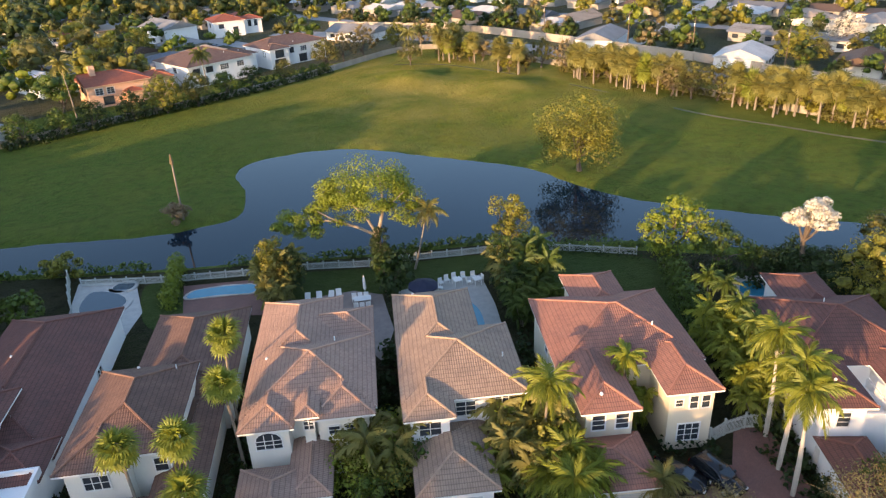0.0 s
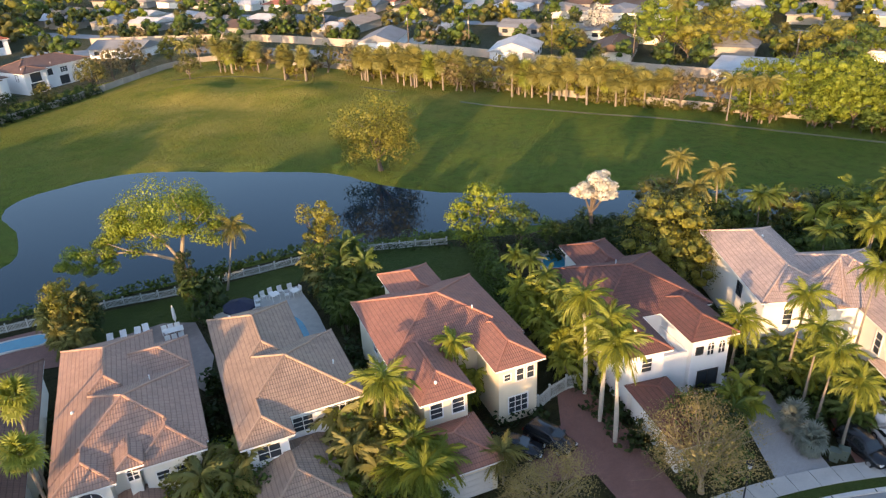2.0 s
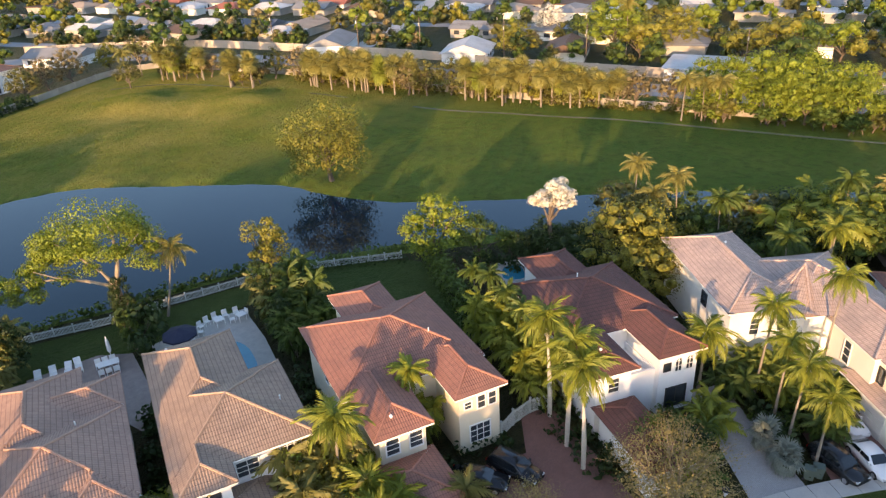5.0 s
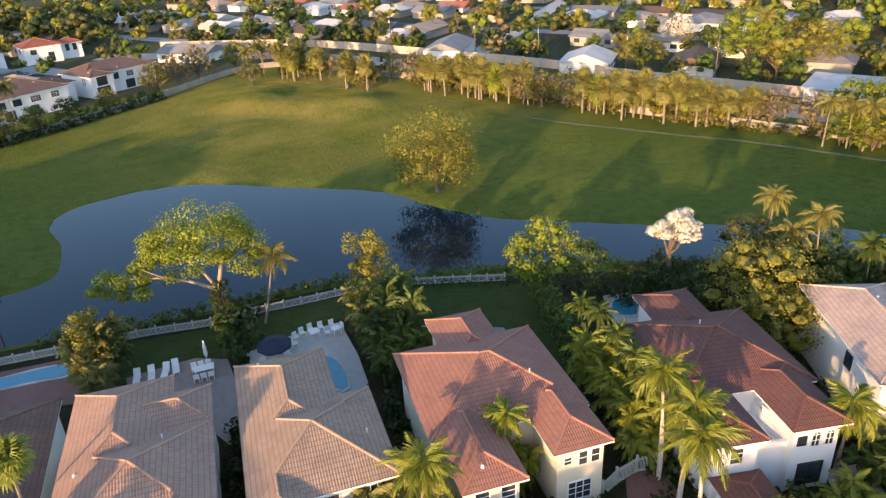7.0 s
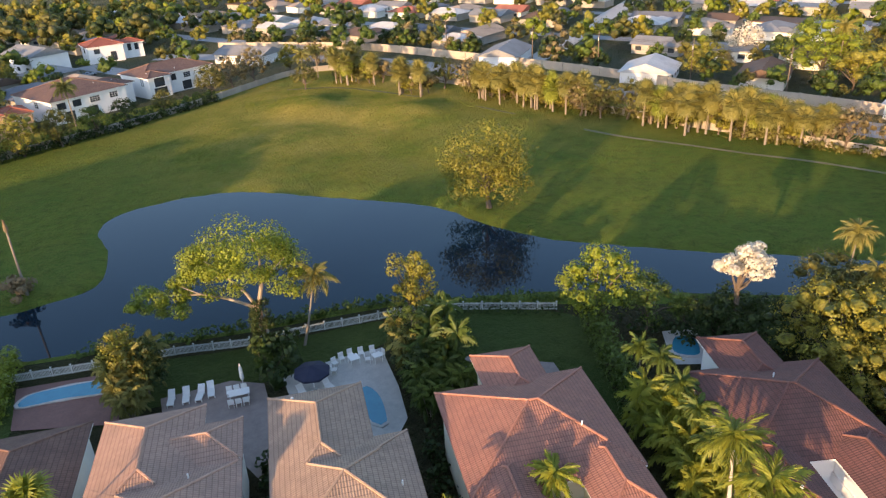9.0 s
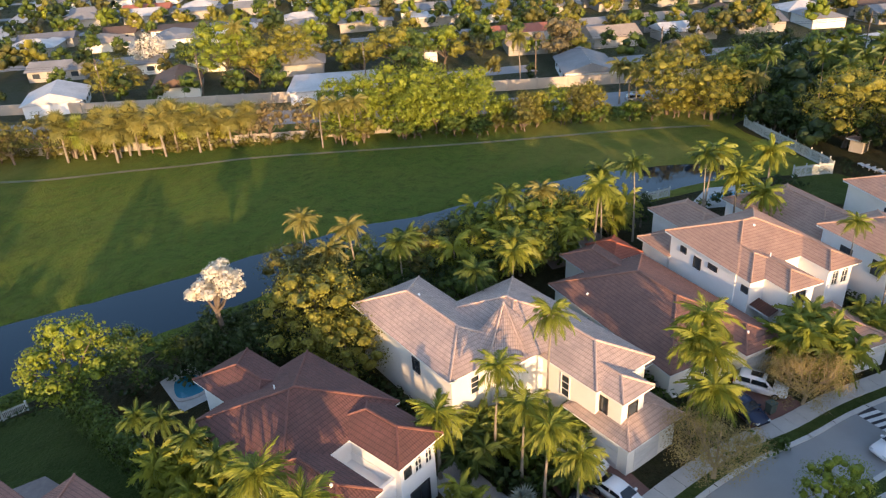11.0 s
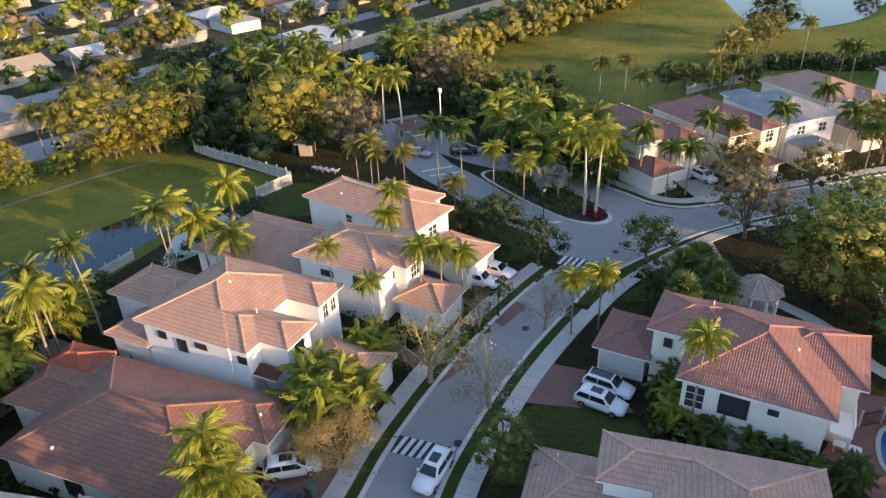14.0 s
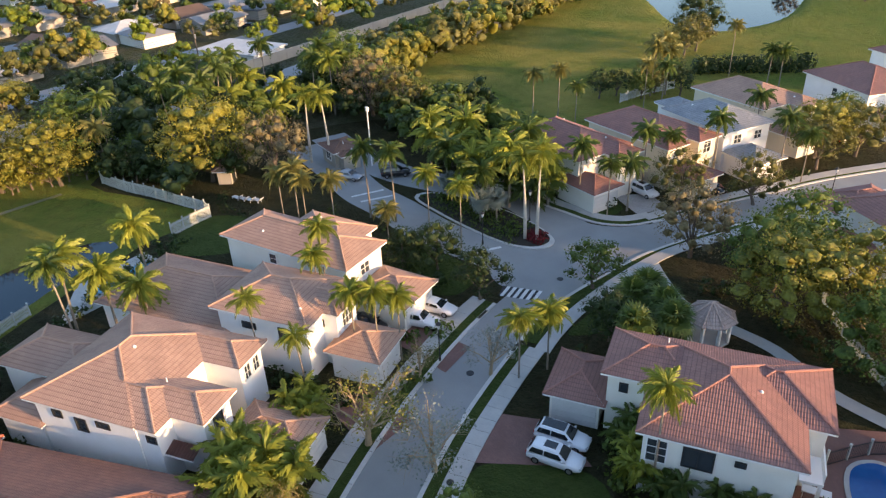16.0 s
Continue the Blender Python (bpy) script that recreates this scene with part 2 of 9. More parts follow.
def make_grass(name, a, b, c, straw, rough=1.0, dry=()):
    m = Nodes(name, 0.95, 0, 0.15)
    p = m.place()
    big, mid, tuft, fine = m.noise(p, 0.018, 3), m.noise(p, 0.11, 5, 0.65), m.noise(p, 0.55, 6, 0.75), m.noise(p, 3.2, 4, 0.7)
    col = m.mix(m.ramp(big, 0.42, 0.6, 0, 1), a, b)
    col = m.mix(m.ramp(mid, 0.42, 0.66, 0, 0.85), col, c)
    col = m.mix(m.ramp(tuft, 0.46, 0.64, 0, 0.9 * rough), col, tint(b, 0.5))
    col = m.mix(m.ramp(fine, 0.48, 0.72, 0, straw[3]), col, straw[:3])
    for x, y, r0, r1, k in dry:
        # gold patch round a mound: parched ground plus sunlight painted into the colour
        v = m.add("VectorMath", **{"Vector": p})
        v.operation = "DISTANCE"
        v.inputs[1].default_value = (x, y, 0)
        area = m.math("MULTIPLY", m.ramp(v.outputs["Value"], r0, r1, 1, 0), m.ramp(m.noise(p, 0.07, 4, 0.6), 0.35, 0.6, 0, k))
        col = m.mix(area, col, (0.44, 0.34, 0.085))
    m.bump(m.math("ADD", m.math("MULTIPLY", fine, 0.8), m.math("MULTIPLY", tuft, 2.6)), 1.0, 1.0 * rough)
    m.b.inputs["Sheen Weight"].default_value = 0.45
    m.b.inputs["Sheen Roughness"].default_value = 0.5
    m.put(m.b.inputs["Sheen Tint"], (*tint(straw[:3], 2.0), 1))
    return m.color(col)


GRASS = make_grass("fairway_grass", (0.072, 0.165, 0.020), (0.048, 0.140, 0.018), (0.125, 0.180, 0.026), (0.27, 0.23, 0.045, 0.42), 1.0, ((50, 146, 10, 50, 0.8), (66, 165, 8, 46, 0.9), (96, 118, 4, 26, 0.6), (122, 8, 6, 30, 0.5), (150, -120, 20, 80, 0.5), (128, -84, 8, 34, 0.45)))
LAWN = make_grass("lawn_grass", (0.042, 0.074, 0.014), (0.034, 0.062, 0.012), (0.055, 0.08, 0.017), (0.075, 0.085, 0.025, 0.35), 0.4)
BEDSOIL = make_grass("planted_bed", (0.035, 0.045, 0.014), (0.025, 0.035, 0.012), (0.05, 0.045, 0.022), (0.08, 0.06, 0.03, 0.4))
SUBURB = make_grass("suburb_ground", (0.07, 0.085, 0.035), (0.05, 0.075, 0.022), (0.10, 0.095, 0.065), (0.13, 0.12, 0.085, 0.4))


TUFT = leafy("grass_tufts", (0.23, 0.225, 0.036), (0.11, 0.165, 0.022), 0.1)


def make_water():
    m = Nodes("pond_water", 0.04, 0, 0.4)
    p = m.place()
    m.b.inputs["IOR"].default_value = 1.33
    m.put(m.b.inputs["Specular Tint"], (0.38, 0.84, 0.98, 1))
    rip = m.noise(p, 0.9, 3, 0.6)
    m.bump(m.math("MULTIPLY", rip, m.ramp(m.noise(p, 0.05, 3, 0.5), 0.45, 0.65, 0.4, 1.6)), 0.10, 0.05)
    return m.color(m.mix(m.ramp(m.noise(p, 0.06, 2), 0.4, 0.6, 0, 1), (0.003, 0.012, 0.022), (0.004, 0.015, 0.026)))


WATER = make_water()
POOLWATER = mottled("pool_water", (0.035, 0.24, 0.33), (0.03, 0.20, 0.29), 0.8, 3, 0.06, 0.08, 0.03, 0.6)


def make_pavers(name, a, b, c):
    m = Nodes(name, 0.85, 0, 0.3)
    p = m.place()
    br = m.add("TexBrick", Vector=p, Color1=(*a, 1), Color2=(*b, 1), Mortar=(*c, 1), Scale=2.5)
    col = m.mix(m.ramp(m.noise(p, 0.5), 0.4, 0.7, 0, 0.5), br.outputs[0], tint(b, 0.75))
    m.bump(br.outputs[1], -0.3, 0.01)
    return m.color(col)


PAVERS = make_pavers("brick_pavers", (0.26, 0.135, 0.11), (0.21, 0.11, 0.09), (0.14, 0.09, 0.08))
GREYPAVE = make_pavers("grey_pavers", (0.40, 0.39, 0.38), (0.35, 0.34, 0.33), (0.28, 0.27, 0.26))


# ---- mesh helpers ----
def mesh(name, verts, faces, uvs=None, smooth=False):
    me = bpy.data.meshes.new(name)
    me.from_pydata([tuple(v) for v in verts], [], [tuple(f) for f in faces])
    if uvs is not None:
        layer = me.uv_layers.new(name="UVMap")
        flat = [c for f in uvs for uv in f for c in uv]
        layer.data.foreach_set("uv", flat)
    if smooth:
        me.polygons.foreach_set("use_smooth", [True] * len(me.polygons))
    me.update()
    return me


class Build:
    """Gathers vertices and faces of one mesh."""

    def __init__(self):
        self.v, self.f = [], []

    def poly(self, pts):
        n = len(self.v)
        self.v += [tuple(p) for p in pts]
        self.f.append(tuple(range(n, n + len(pts))))

    def box(self, x0, x1, y0, y1, z0, z1, m=None):
        n = len(self.v)
        pts = [Vector((x, y, z)) for z in (z0, z1) for x, y in ((x0, y0), (x1, y0), (x1, y1), (x0, y1))]
        self.v += [tuple(m @ p) if m else tuple(p) for p in pts]
        for q in ((3, 2, 1, 0), (4, 5, 6, 7), (0, 1, 5, 4), (1, 2, 6, 5), (2, 3, 7, 6), (3, 0, 4, 7)):
            self.f.append(tuple(n + i for i in q))

    def prism(self, outline, z0, z1):
        """An upright prism over an outline of (x, y), anticlockwise."""
        n, k = len(self.v), len(outline)
        self.v += [(x, y, z0) for x, y in outline] + [(x, y, z1) for x, y in outline]
        self.f.append(tuple(range(n + k - 1, n - 1, -1)))
        self.f.append(tuple(range(n + k, n + 2 * k)))
        for i in range(k):
            j = (i + 1) % k
            self.f.append((n + i, n + j, n + k + j, n + k + i))

    def tube(self, pts, radii, sides=7, caps=True):
        rings, prev = [], None
        for i, p in enumerate(pts):
            p = Vector(p)
            a = Vector(pts[max(0, i - 1)])
            b = Vector(pts[min(len(pts) - 1, i + 1)])
            d = (b - a).normalized() if (b - a).length > 1e-6 else Vector((0, 0, 1))
            x = d.cross(Vector((0, 0, 1)) if abs(d.z) < 0.95 else Vector((0, 1, 0))).normalized()
            if prev is not None and x.dot(prev) < 0 and abs(d.z) < 0.95:
                x = -x
            prev = x
            y = d.cross(x)
            n = len(self.v)
            for k in range(sides):
                t = 2 * math.pi * k / sides
                self.v.append(tuple(p + (x * math.cos(t) + y * math.sin(t)) * radii[i]))
            rings.append(n)
        for a, b in zip(rings, rings[1:]):
            for k in range(sides):
                l = (k + 1) % sides
                self.f.append((a + k, a + l, b + l, b + k))
        if caps:
            self.f.append(tuple(rings[0] + k for k in range(sides - 1, -1, -1)))
            self.f.append(tuple(rings[-1] + k for k in range(sides)))

    def made(self, name, smooth=False):
        return mesh(name, self.v, self.f, None, smooth)


def part(name, data, material, parent, label="", m=None):
    """Links a mesh (or a Build) as one object under a thing or a part."""
    me = data.made(name) if isinstance(data, Build) else data
    if material is not None and not me.materials:
        me.materials.append(material)
    ob = new(name, me)
    ob.parent = parent
    if m is not None:
        ob.matrix_basis = m
    if label:
        tagged(ob, label)
    return ob


def thing(name, label, category, m=None, group="", kind="", data=None, material=None):
    me = data.made(name) if isinstance(data, Build) else data
    if me is not None and material is not None and not me.materials:
        me.materials.append(material)
    ob = new(name, me)
    if m is not None:
        ob.matrix_basis = m
    return tagged(ob, label, category, group, kind)


def repaint(ob, material):
    """A material for this copy alone; the mesh stays shared."""
    s = ob.material_slots[0]
    s.link = "OBJECT"
    s.material = material
    return ob


# ---- ground, ponds, roads ----
def smooth_line(pts, closed=False, step=1.5):
    """A Catmull-Rom line through the points, at even steps."""
    out, n = [], len(pts)
    P = [np.array(p, float) for p in pts]
    for i in range(n if closed else n - 1):
        if closed:
            a, b, c, d = P[(i - 1) % n], P[i], P[(i + 1) % n], P[(i + 2) % n]
        else:
            a, b, c, d = P[max(0, i - 1)], P[i], P[i + 1], P[min(n - 1, i + 2)]
        k = max(2, int(np.linalg.norm(c - b) / step))
        for j in range(k):
            t = j / k
            out.append(0.5 * ((2 * b) + (c - a) * t + (2 * a - 5 * b + 4 * c - d) * t * t + (3 * b - a - 3 * c + d) * t ** 3))
    if not closed:
        out.append(P[-1])
    return [tuple(p) for p in out]


def offset(line, d):
    """The line moved d metres to its right."""
    L = np.array(line)
    g = np.gradient(L, axis=0)
    g /= np.linalg.norm(g, axis=1)[:, None] + 1e-9
    return [tuple(p) for p in L + np.stack([g[:, 1], -g[:, 0]], 1) * d]


POND = smooth_line([(-60, 104), (-29, 100), (-10.6, 94.5), (-3, 94), (3, 95.5), (5.4, 105), (5, 114), (8.5, 119.5), (18.7, 120.7),
                    (28.5, 117), (38, 107), (48, 96), (51.5, 90), (53, 82.5), (57.3, 73.6), (64, 66), (71.3, 58.4), (79.3, 51.5),
                    (88.5, 42), (93, 35), (103, 24), (111, 14.5), (116.5, 3), (118.5, -6), (115, -9), (110.5, -3), (105, 4),
                    (98, 13), (90, 23), (82, 33), (73, 43), (62, 52), (50, 61), (43, 64.5), (31.5, 70.5), (22, 73.5), (16.5, 74.2),
                    (9, 76.6), (1.2, 79.2), (-7.6, 82), (-19, 86.5), (-28, 90), (-60, 98)], True, 2.0)
LAKE = smooth_line([(149, -153), (183, -174), (232, -212), (240, -268), (205, -262), (172, -236), (150, -200), (141, -173)], True, 3.0)


def inside(X, Y, outline):
    r = np.zeros(X.shape, bool)
    n = len(outline)
    for i in range(n):
        (x0, y0), (x1, y1) = outline[i], outline[(i + 1) % n]
        if y0 != y1:
            r ^= ((y0 > Y) != (y1 > Y)) & (X < (x1 - x0) * (Y - y0) / (y1 - y0) + x0)
    return r


def shore(X, Y, outline):
    """Signed distance to an outline: below zero inside it."""
    d = np.full(X.shape, 1e9)
    n = len(outline)
    for i in range(n):
        a, b = np.array(outline[i]), np.array(outline[(i + 1) % n])
        e = b - a
        t = np.clip(((X - a[0]) * e[0] + (Y - a[1]) * e[1]) / (e @ e + 1e-9), 0, 1)
        d = np.minimum(d, np.hypot(X - a[0] - t * e[0], Y - a[1] - t * e[1]))
    return np.where(inside(X, Y, outline), -d, d)


FAIRWAY = [(-70, 110), (-35, 148), (18, 168), (53, 188), (72, 188), (84, 157), (92, 130), (98, 112), (105, 92), (110, 75), (117, 52),
           (122, 38), (128, 20), (132, 3), (112, 16), (95, 36), (80, 54), (66, 68), (56, 82), (54, 94), (30, 121), (8, 123), (0, 110), (-30, 104)]


MOUNDS = ((56, 164, 7, 2.2), (72, 142, 8, 2.0), (84, 116, 7, 0.9), (64, 152, 6, 0.8))


def ground():
    far = np.array([60, 90, 140, 220, 350, 600, 1000, 1800])
    xs = np.concatenate([-70 - far[::-1], np.arange(-70, 215, 2.2), 215 + far])
    ys = np.concatenate([-255 - far[::-1], np.arange(-255, 230, 2.2), 230 + far])
    X, Y = np.meshgrid(xs, ys)
    Z = np.zeros(X.shape)
    # gentle swells and two low mounds on the fairway
    f = shore(X, Y, FAIRWAY)
    w = np.clip((-f - 6) / 14, 0, 1)
    Z += w * (0.35 * np.sin(X * 0.11 + Y * 0.05) * np.sin(Y * 0.09 - X * 0.04) + 0.2 * np.sin(X * 0.3) * np.sin(Y * 0.23))
    for mx, my, mr, mh in MOUNDS:
        Z += mh * np.exp(-((X - mx) ** 2 + (Y - my) ** 2) / mr ** 2)
    for line, depth in ((POND, 1.4), (LAKE, 1.4)):
        s = shore(X, Y, line)
        wob = 0.5 * np.sin(X * 0.9 + 1.3 * np.sin(Y * 0.7)) + 0.35 * np.sin(Y * 1.7 + X * 0.6)
        Z = np.where(s < 3, np.minimum(Z, np.clip(0.28 * (s + 0.3 * wob) - 0.42, -depth, 0.4)), Z)
    nx, ny = len(xs), len(ys)
    idx = np.arange(nx * ny).reshape(ny, nx)
    q = np.stack([idx[:-1, :-1], idx[:-1, 1:], idx[1:, 1:], idx[1:, :-1]], -1).reshape(-1, 4)
    me = mesh("ground", np.stack([X, Y, Z], -1).reshape(-1, 3).tolist(), q.tolist(), None, True)
    thing("ground", "broad green grass ground of the golf course and lots", "ground", kind="structure", data=me, material=GRASS)


def sheet(name, outline, z, material, label, cat, thick=0.0, kind="structure"):
    """A flat piece of ground cover over an outline."""
    b = Build()
    area = sum(x0 * y1 - x1 * y0 for (x0, y0), (x1, y1) in zip(outline, outline[1:] + outline[:1]))
    o = outline if area > 0 else outline[::-1]
    if thick:
        b.prism(o, z - thick, z)
    else:
        b.poly([(x, y, z) for x, y in o])
    me = b.made(name)
    bm = bmesh.new()
    bm.from_mesh(me)
    bmesh.ops.triangulate(bm, faces=bm.faces[:])
    bm.to_mesh(me)
    bm.free()
    return thing(name, label, cat, kind=kind, data=me, material=material)


def ribbon(name, line, d0, d1, z, material, label, cat, h=0.0, parent=None):
    """A strip along a line, from d0 to d1 metres to its right; with h it is a raised band."""
    a, c = offset(line, d0), offset(line, d1)
    b = Build()
    for i in range(len(a) - 1):
        b.poly([(*a[i], z), (*c[i], z), (*c[i + 1], z), (*a[i + 1], z)][::-1])
        if h:
            b.poly([(*a[i], z - h), (*a[i + 1], z - h), (*a[i + 1], z), (*a[i], z)])
            b.poly([(*c[i], z), (*c[i + 1], z), (*c[i + 1], z - h), (*c[i], z - h)])
    return thing(name, label, cat, kind="structure", data=b, material=material)


ground()
sheet("water", POND, -0.45, WATER, "still dark blue pond water", "pond")
sheet("water", LAKE, -0.45, WATER, "pale far lake water reflecting the sky", "lake")

# the curving street, centre line from west to east
STREET = smooth_line([(-70, 46), (-40, 33), (-10, 22.5), (10, 15.2), (25, 9.6), (36, 5.2), (44, 0.2), (50.5, -5.2), (54.8, -10.2),
                      (59.5, -15.2), (66.3, -24.6), (72.3, -35.5), (75.8, -44), (78, -52)], False, 1.5)
STREET_B = smooth_line([(77.6, -49), (77.9, -58), (77.3, -65), (76.1, -73.5), (75.0, -79.5), (73.8, -85), (72.8, -91), (70.5, -99), (66, -112), (58, -135), (45, -160)], False, 1.5)
GATE_N = smooth_line([(79, -46.5), (85, -45), (94, -42.3), (103, -41.5), (110, -40.5), (118, -41), (132, -41)], False, 1.5)
GATE_S = smooth_line([(80, -55.5), (88, -56.2), (96, -56.0), (104, -52), (112, -48), (122, -46), (134, -46)], False, 1.5)
# land of the gated houses, darker than the fairway
LOTS = smooth_line([(-80, 92), (-45, 93), (-19, 84.5), (-8, 80.5), (1, 77.7), (9, 75), (16.5, 72.5), (30.5, 69), (36, 66), (47, 58.5), (60, 49.5),
                    (71, 40.5), (80, 31), (88, 20.5), (96, 10.5), (103, 2), (108.5, -5.5), (113, -12), (116.5, -20), (128, -14), (137, -9), (142, -20),
                    (135, -60), (112, -66), (106, -80), (104, -100), (98, -125), (90, -150), (70, -165), (30, -165), (0, -120), (-40, -60), (-90, -20)], True, 4.0)
sheet("ground_lots", LOTS, 0.03, BEDSOIL, "dark planted earth between the houses", "ground")
ribbon("road", STREET, -2.5, 2.5, 0.05, ASPHALT, "grey asphalt residential street", "road")
ribbon("road", STREET_B, -2.5, 2.5, 0.054, ASPHALT, "grey asphalt side street", "road")
ribbon("road", GATE_N, -3.2, 3.2, 0.058, ASPHALT, "grey asphalt entrance lane", "road")
ribbon("road", GATE_S, -3.0, 3.0, 0.062, ASPHALT, "grey asphalt exit lane", "road")
sheet("road_junction", smooth_line([(74.5, -44), (79.5, -41.5), (84, -43.5), (87, -49), (90, -55.5), (88, -58.0), (84, -59.2), (81, -62), (79.6, -65), (75.4, -63), (74.9, -54), (73.6, -47)], True, 1.0), 0.066,
      ASPHALT, "wide asphalt junction beside the planted island", "road")


def clip(line, a, b):
    """The stretch of a line between two points near it."""
    L = np.array(line)
    i = int(np.argmin(np.hypot(*(L - a).T)))
    j = int(np.argmin(np.hypot(*(L - b).T)))
    return line[min(i, j):max(i, j) + 1]


NORTH = clip(STREET, (-70, 46), (73.8, -39.5))
SOUTH = clip(STREET, (-70, 46), (72.5, -36))
for line, s in ((NORTH, -1), (SOUTH, 1)):
    ribbon("kerb", line, s * 2.5 if s > 0 else -2.85, 2.85 if s > 0 else -2.5, 0.16, KERB, "pale concrete kerb along the street", "kerb", 0.14)
    ribbon("verge", line, *sorted((s * 2.85, s * 3.8)), 0.13, LAWN, "narrow grass verge between kerb and pavement", "verge")
    ribbon("pavement", line, *sorted((s * 3.8, s * 5.35)), 0.16, CONCRETE, "pale concrete pavement beside the street", "pavement", 0.1)
SIDEB = clip(STREET_B, (77.2, -65.5), (45, -160))
for s in (-1, 1):
    ribbon("kerb", SIDEB, *sorted((s * 2.5, s * 2.85)), 0.162, KERB, "pale concrete kerb of the side street", "kerb", 0.14)
    ribbon("verge", SIDEB, *sorted((s * 2.85, s * 3.35)), 0.132, LAWN, "grass verge of the side street", "verge")
    ribbon("pavement", SIDEB, *sorted((s * 3.35, s * 4.85)), 0.162, CONCRETE, "pale pavement of the side street", "pavement", 0.1)
# the rounded corners of the junction
CORNER_W = smooth_line([(70.3, -37.1), (71.9, -40), (73.5, -45.6), (74.6, -53.3), (75.1, -59.2), (74.75, -65.3)], False, 1.0)
ribbon("kerb", CORNER_W, 0, 0.35, 0.164, KERB, "pale concrete kerb round the corner", "kerb", 0.14)
ribbon("verge", CORNER_W, 0.35, 1.9, 0.134, LAWN, "grass verge round the corner", "verge")
ribbon("pavement", smooth_line([(67.7, -37.7), (69.0, -40.2), (70.8, -44.9), (72.3, -51), (73.3, -57.2), (73.6, -61.4), (73.2, -66.0)], False, 1.0), -0.75, 0.75, 0.17, CONCRETE, "pale concrete pavement round the corner", "pavement", 0.1)
CORNER_E = smooth_line([(79.8, -66.2), (81, -62.4), (84, -59.6), (88.1, -58.6), (91.8, -57.8), (98, -57.8), (104, -54.6)], False, 1.0)
ribbon("kerb", CORNER_E, 0, 0.35, 0.166, KERB, "pale concrete kerb round the corner", "kerb", 0.14)
ribbon("verge", CORNER_E, 0.35, 1.2, 0.136, LAWN, "grass verge round the corner", "verge")
ribbon("pavement", CORNER_E, 1.2, 2.6, 0.168, CONCRETE, "pale concrete pavement round the corner", "pavement", 0.1)
ISLAND = smooth_line([(104, -45.3), (98, -45.4), (92.8, -46.0), (87.5, -47.0), (84.4, -48.3), (82.7, -50.3), (83.4, -52.6), (87.5, -53.4), (93, -52.9), (99, -51), (104, -48)], True, 0.8)
sheet("kerb_island", ISLAND, 0.2, KERB, "white kerbed traffic island", "kerb", 0.15)
sheet("island_bed", [tuple(np.array((93.5, -49.3)) + (np.array(p) - (93.5, -49.3)) * 0.94) for p in ISLAND], 0.24, MULCH, "dark mulched planting bed of the island", "bed")



# ---- houses ----
GARAGE = mottled("garage_door_paint", (0.66, 0.65, 0.62), (0.58, 0.57, 0.55), 0.8, 20, 0.6, 0.1, 0.005)
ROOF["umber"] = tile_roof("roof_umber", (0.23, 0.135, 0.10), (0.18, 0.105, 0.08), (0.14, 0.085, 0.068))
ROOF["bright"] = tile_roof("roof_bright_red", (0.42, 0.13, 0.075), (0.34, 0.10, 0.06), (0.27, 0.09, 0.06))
def frame2(ox, oy, az):
    return pose(ox, oy, 0, 0, 0, -az)


def hip_faces(u0, u1, v0, v1, z, p, gable=""):
    """Slopes of a hip roof as (corner a, corner b, inward normal, run function). gable: sides (f b l r) that end upright."""
    w, d = u1 - u0, v1 - v0
    h = min(w, d) / 2
    gf, gb, gl, gr = (c in gable for c in "fblr")
    out = []

    def side(a, b, n, length, ga, gb_, half):
        # run inwards at s metres along the eave
        def run(s):
            r = half
            if not ga:
                r = min(r, s)
            if not gb_:
                r = min(r, length - s)
            return max(r, 0.0)
        out.append((Vector((*a, z)), Vector((*b, z)), Vector((*n, 0)), length, run))
    hv = d / 2 if (d <= w and not (gf or gb)) or gl or gr else w / 2
    hu = hv
    if not gf:
        side((u0, v0), (u1, v0), (0, 1), w, gl, gr, min(hv, d / 2 if (gl or gr) else hv))
    if not gr:
        side((u1, v0), (u1, v1), (-1, 0), d, gf, gb, hu)
    if not gb:
        side((u1, v1), (u0, v1), (0, -1), w, gr, gl, min(hv, d / 2 if (gl or gr) else hv))
    if not gl:
        side((u0, v1), (u0, v0), (1, 0), d, gb, gf, hu)
    return out, hv


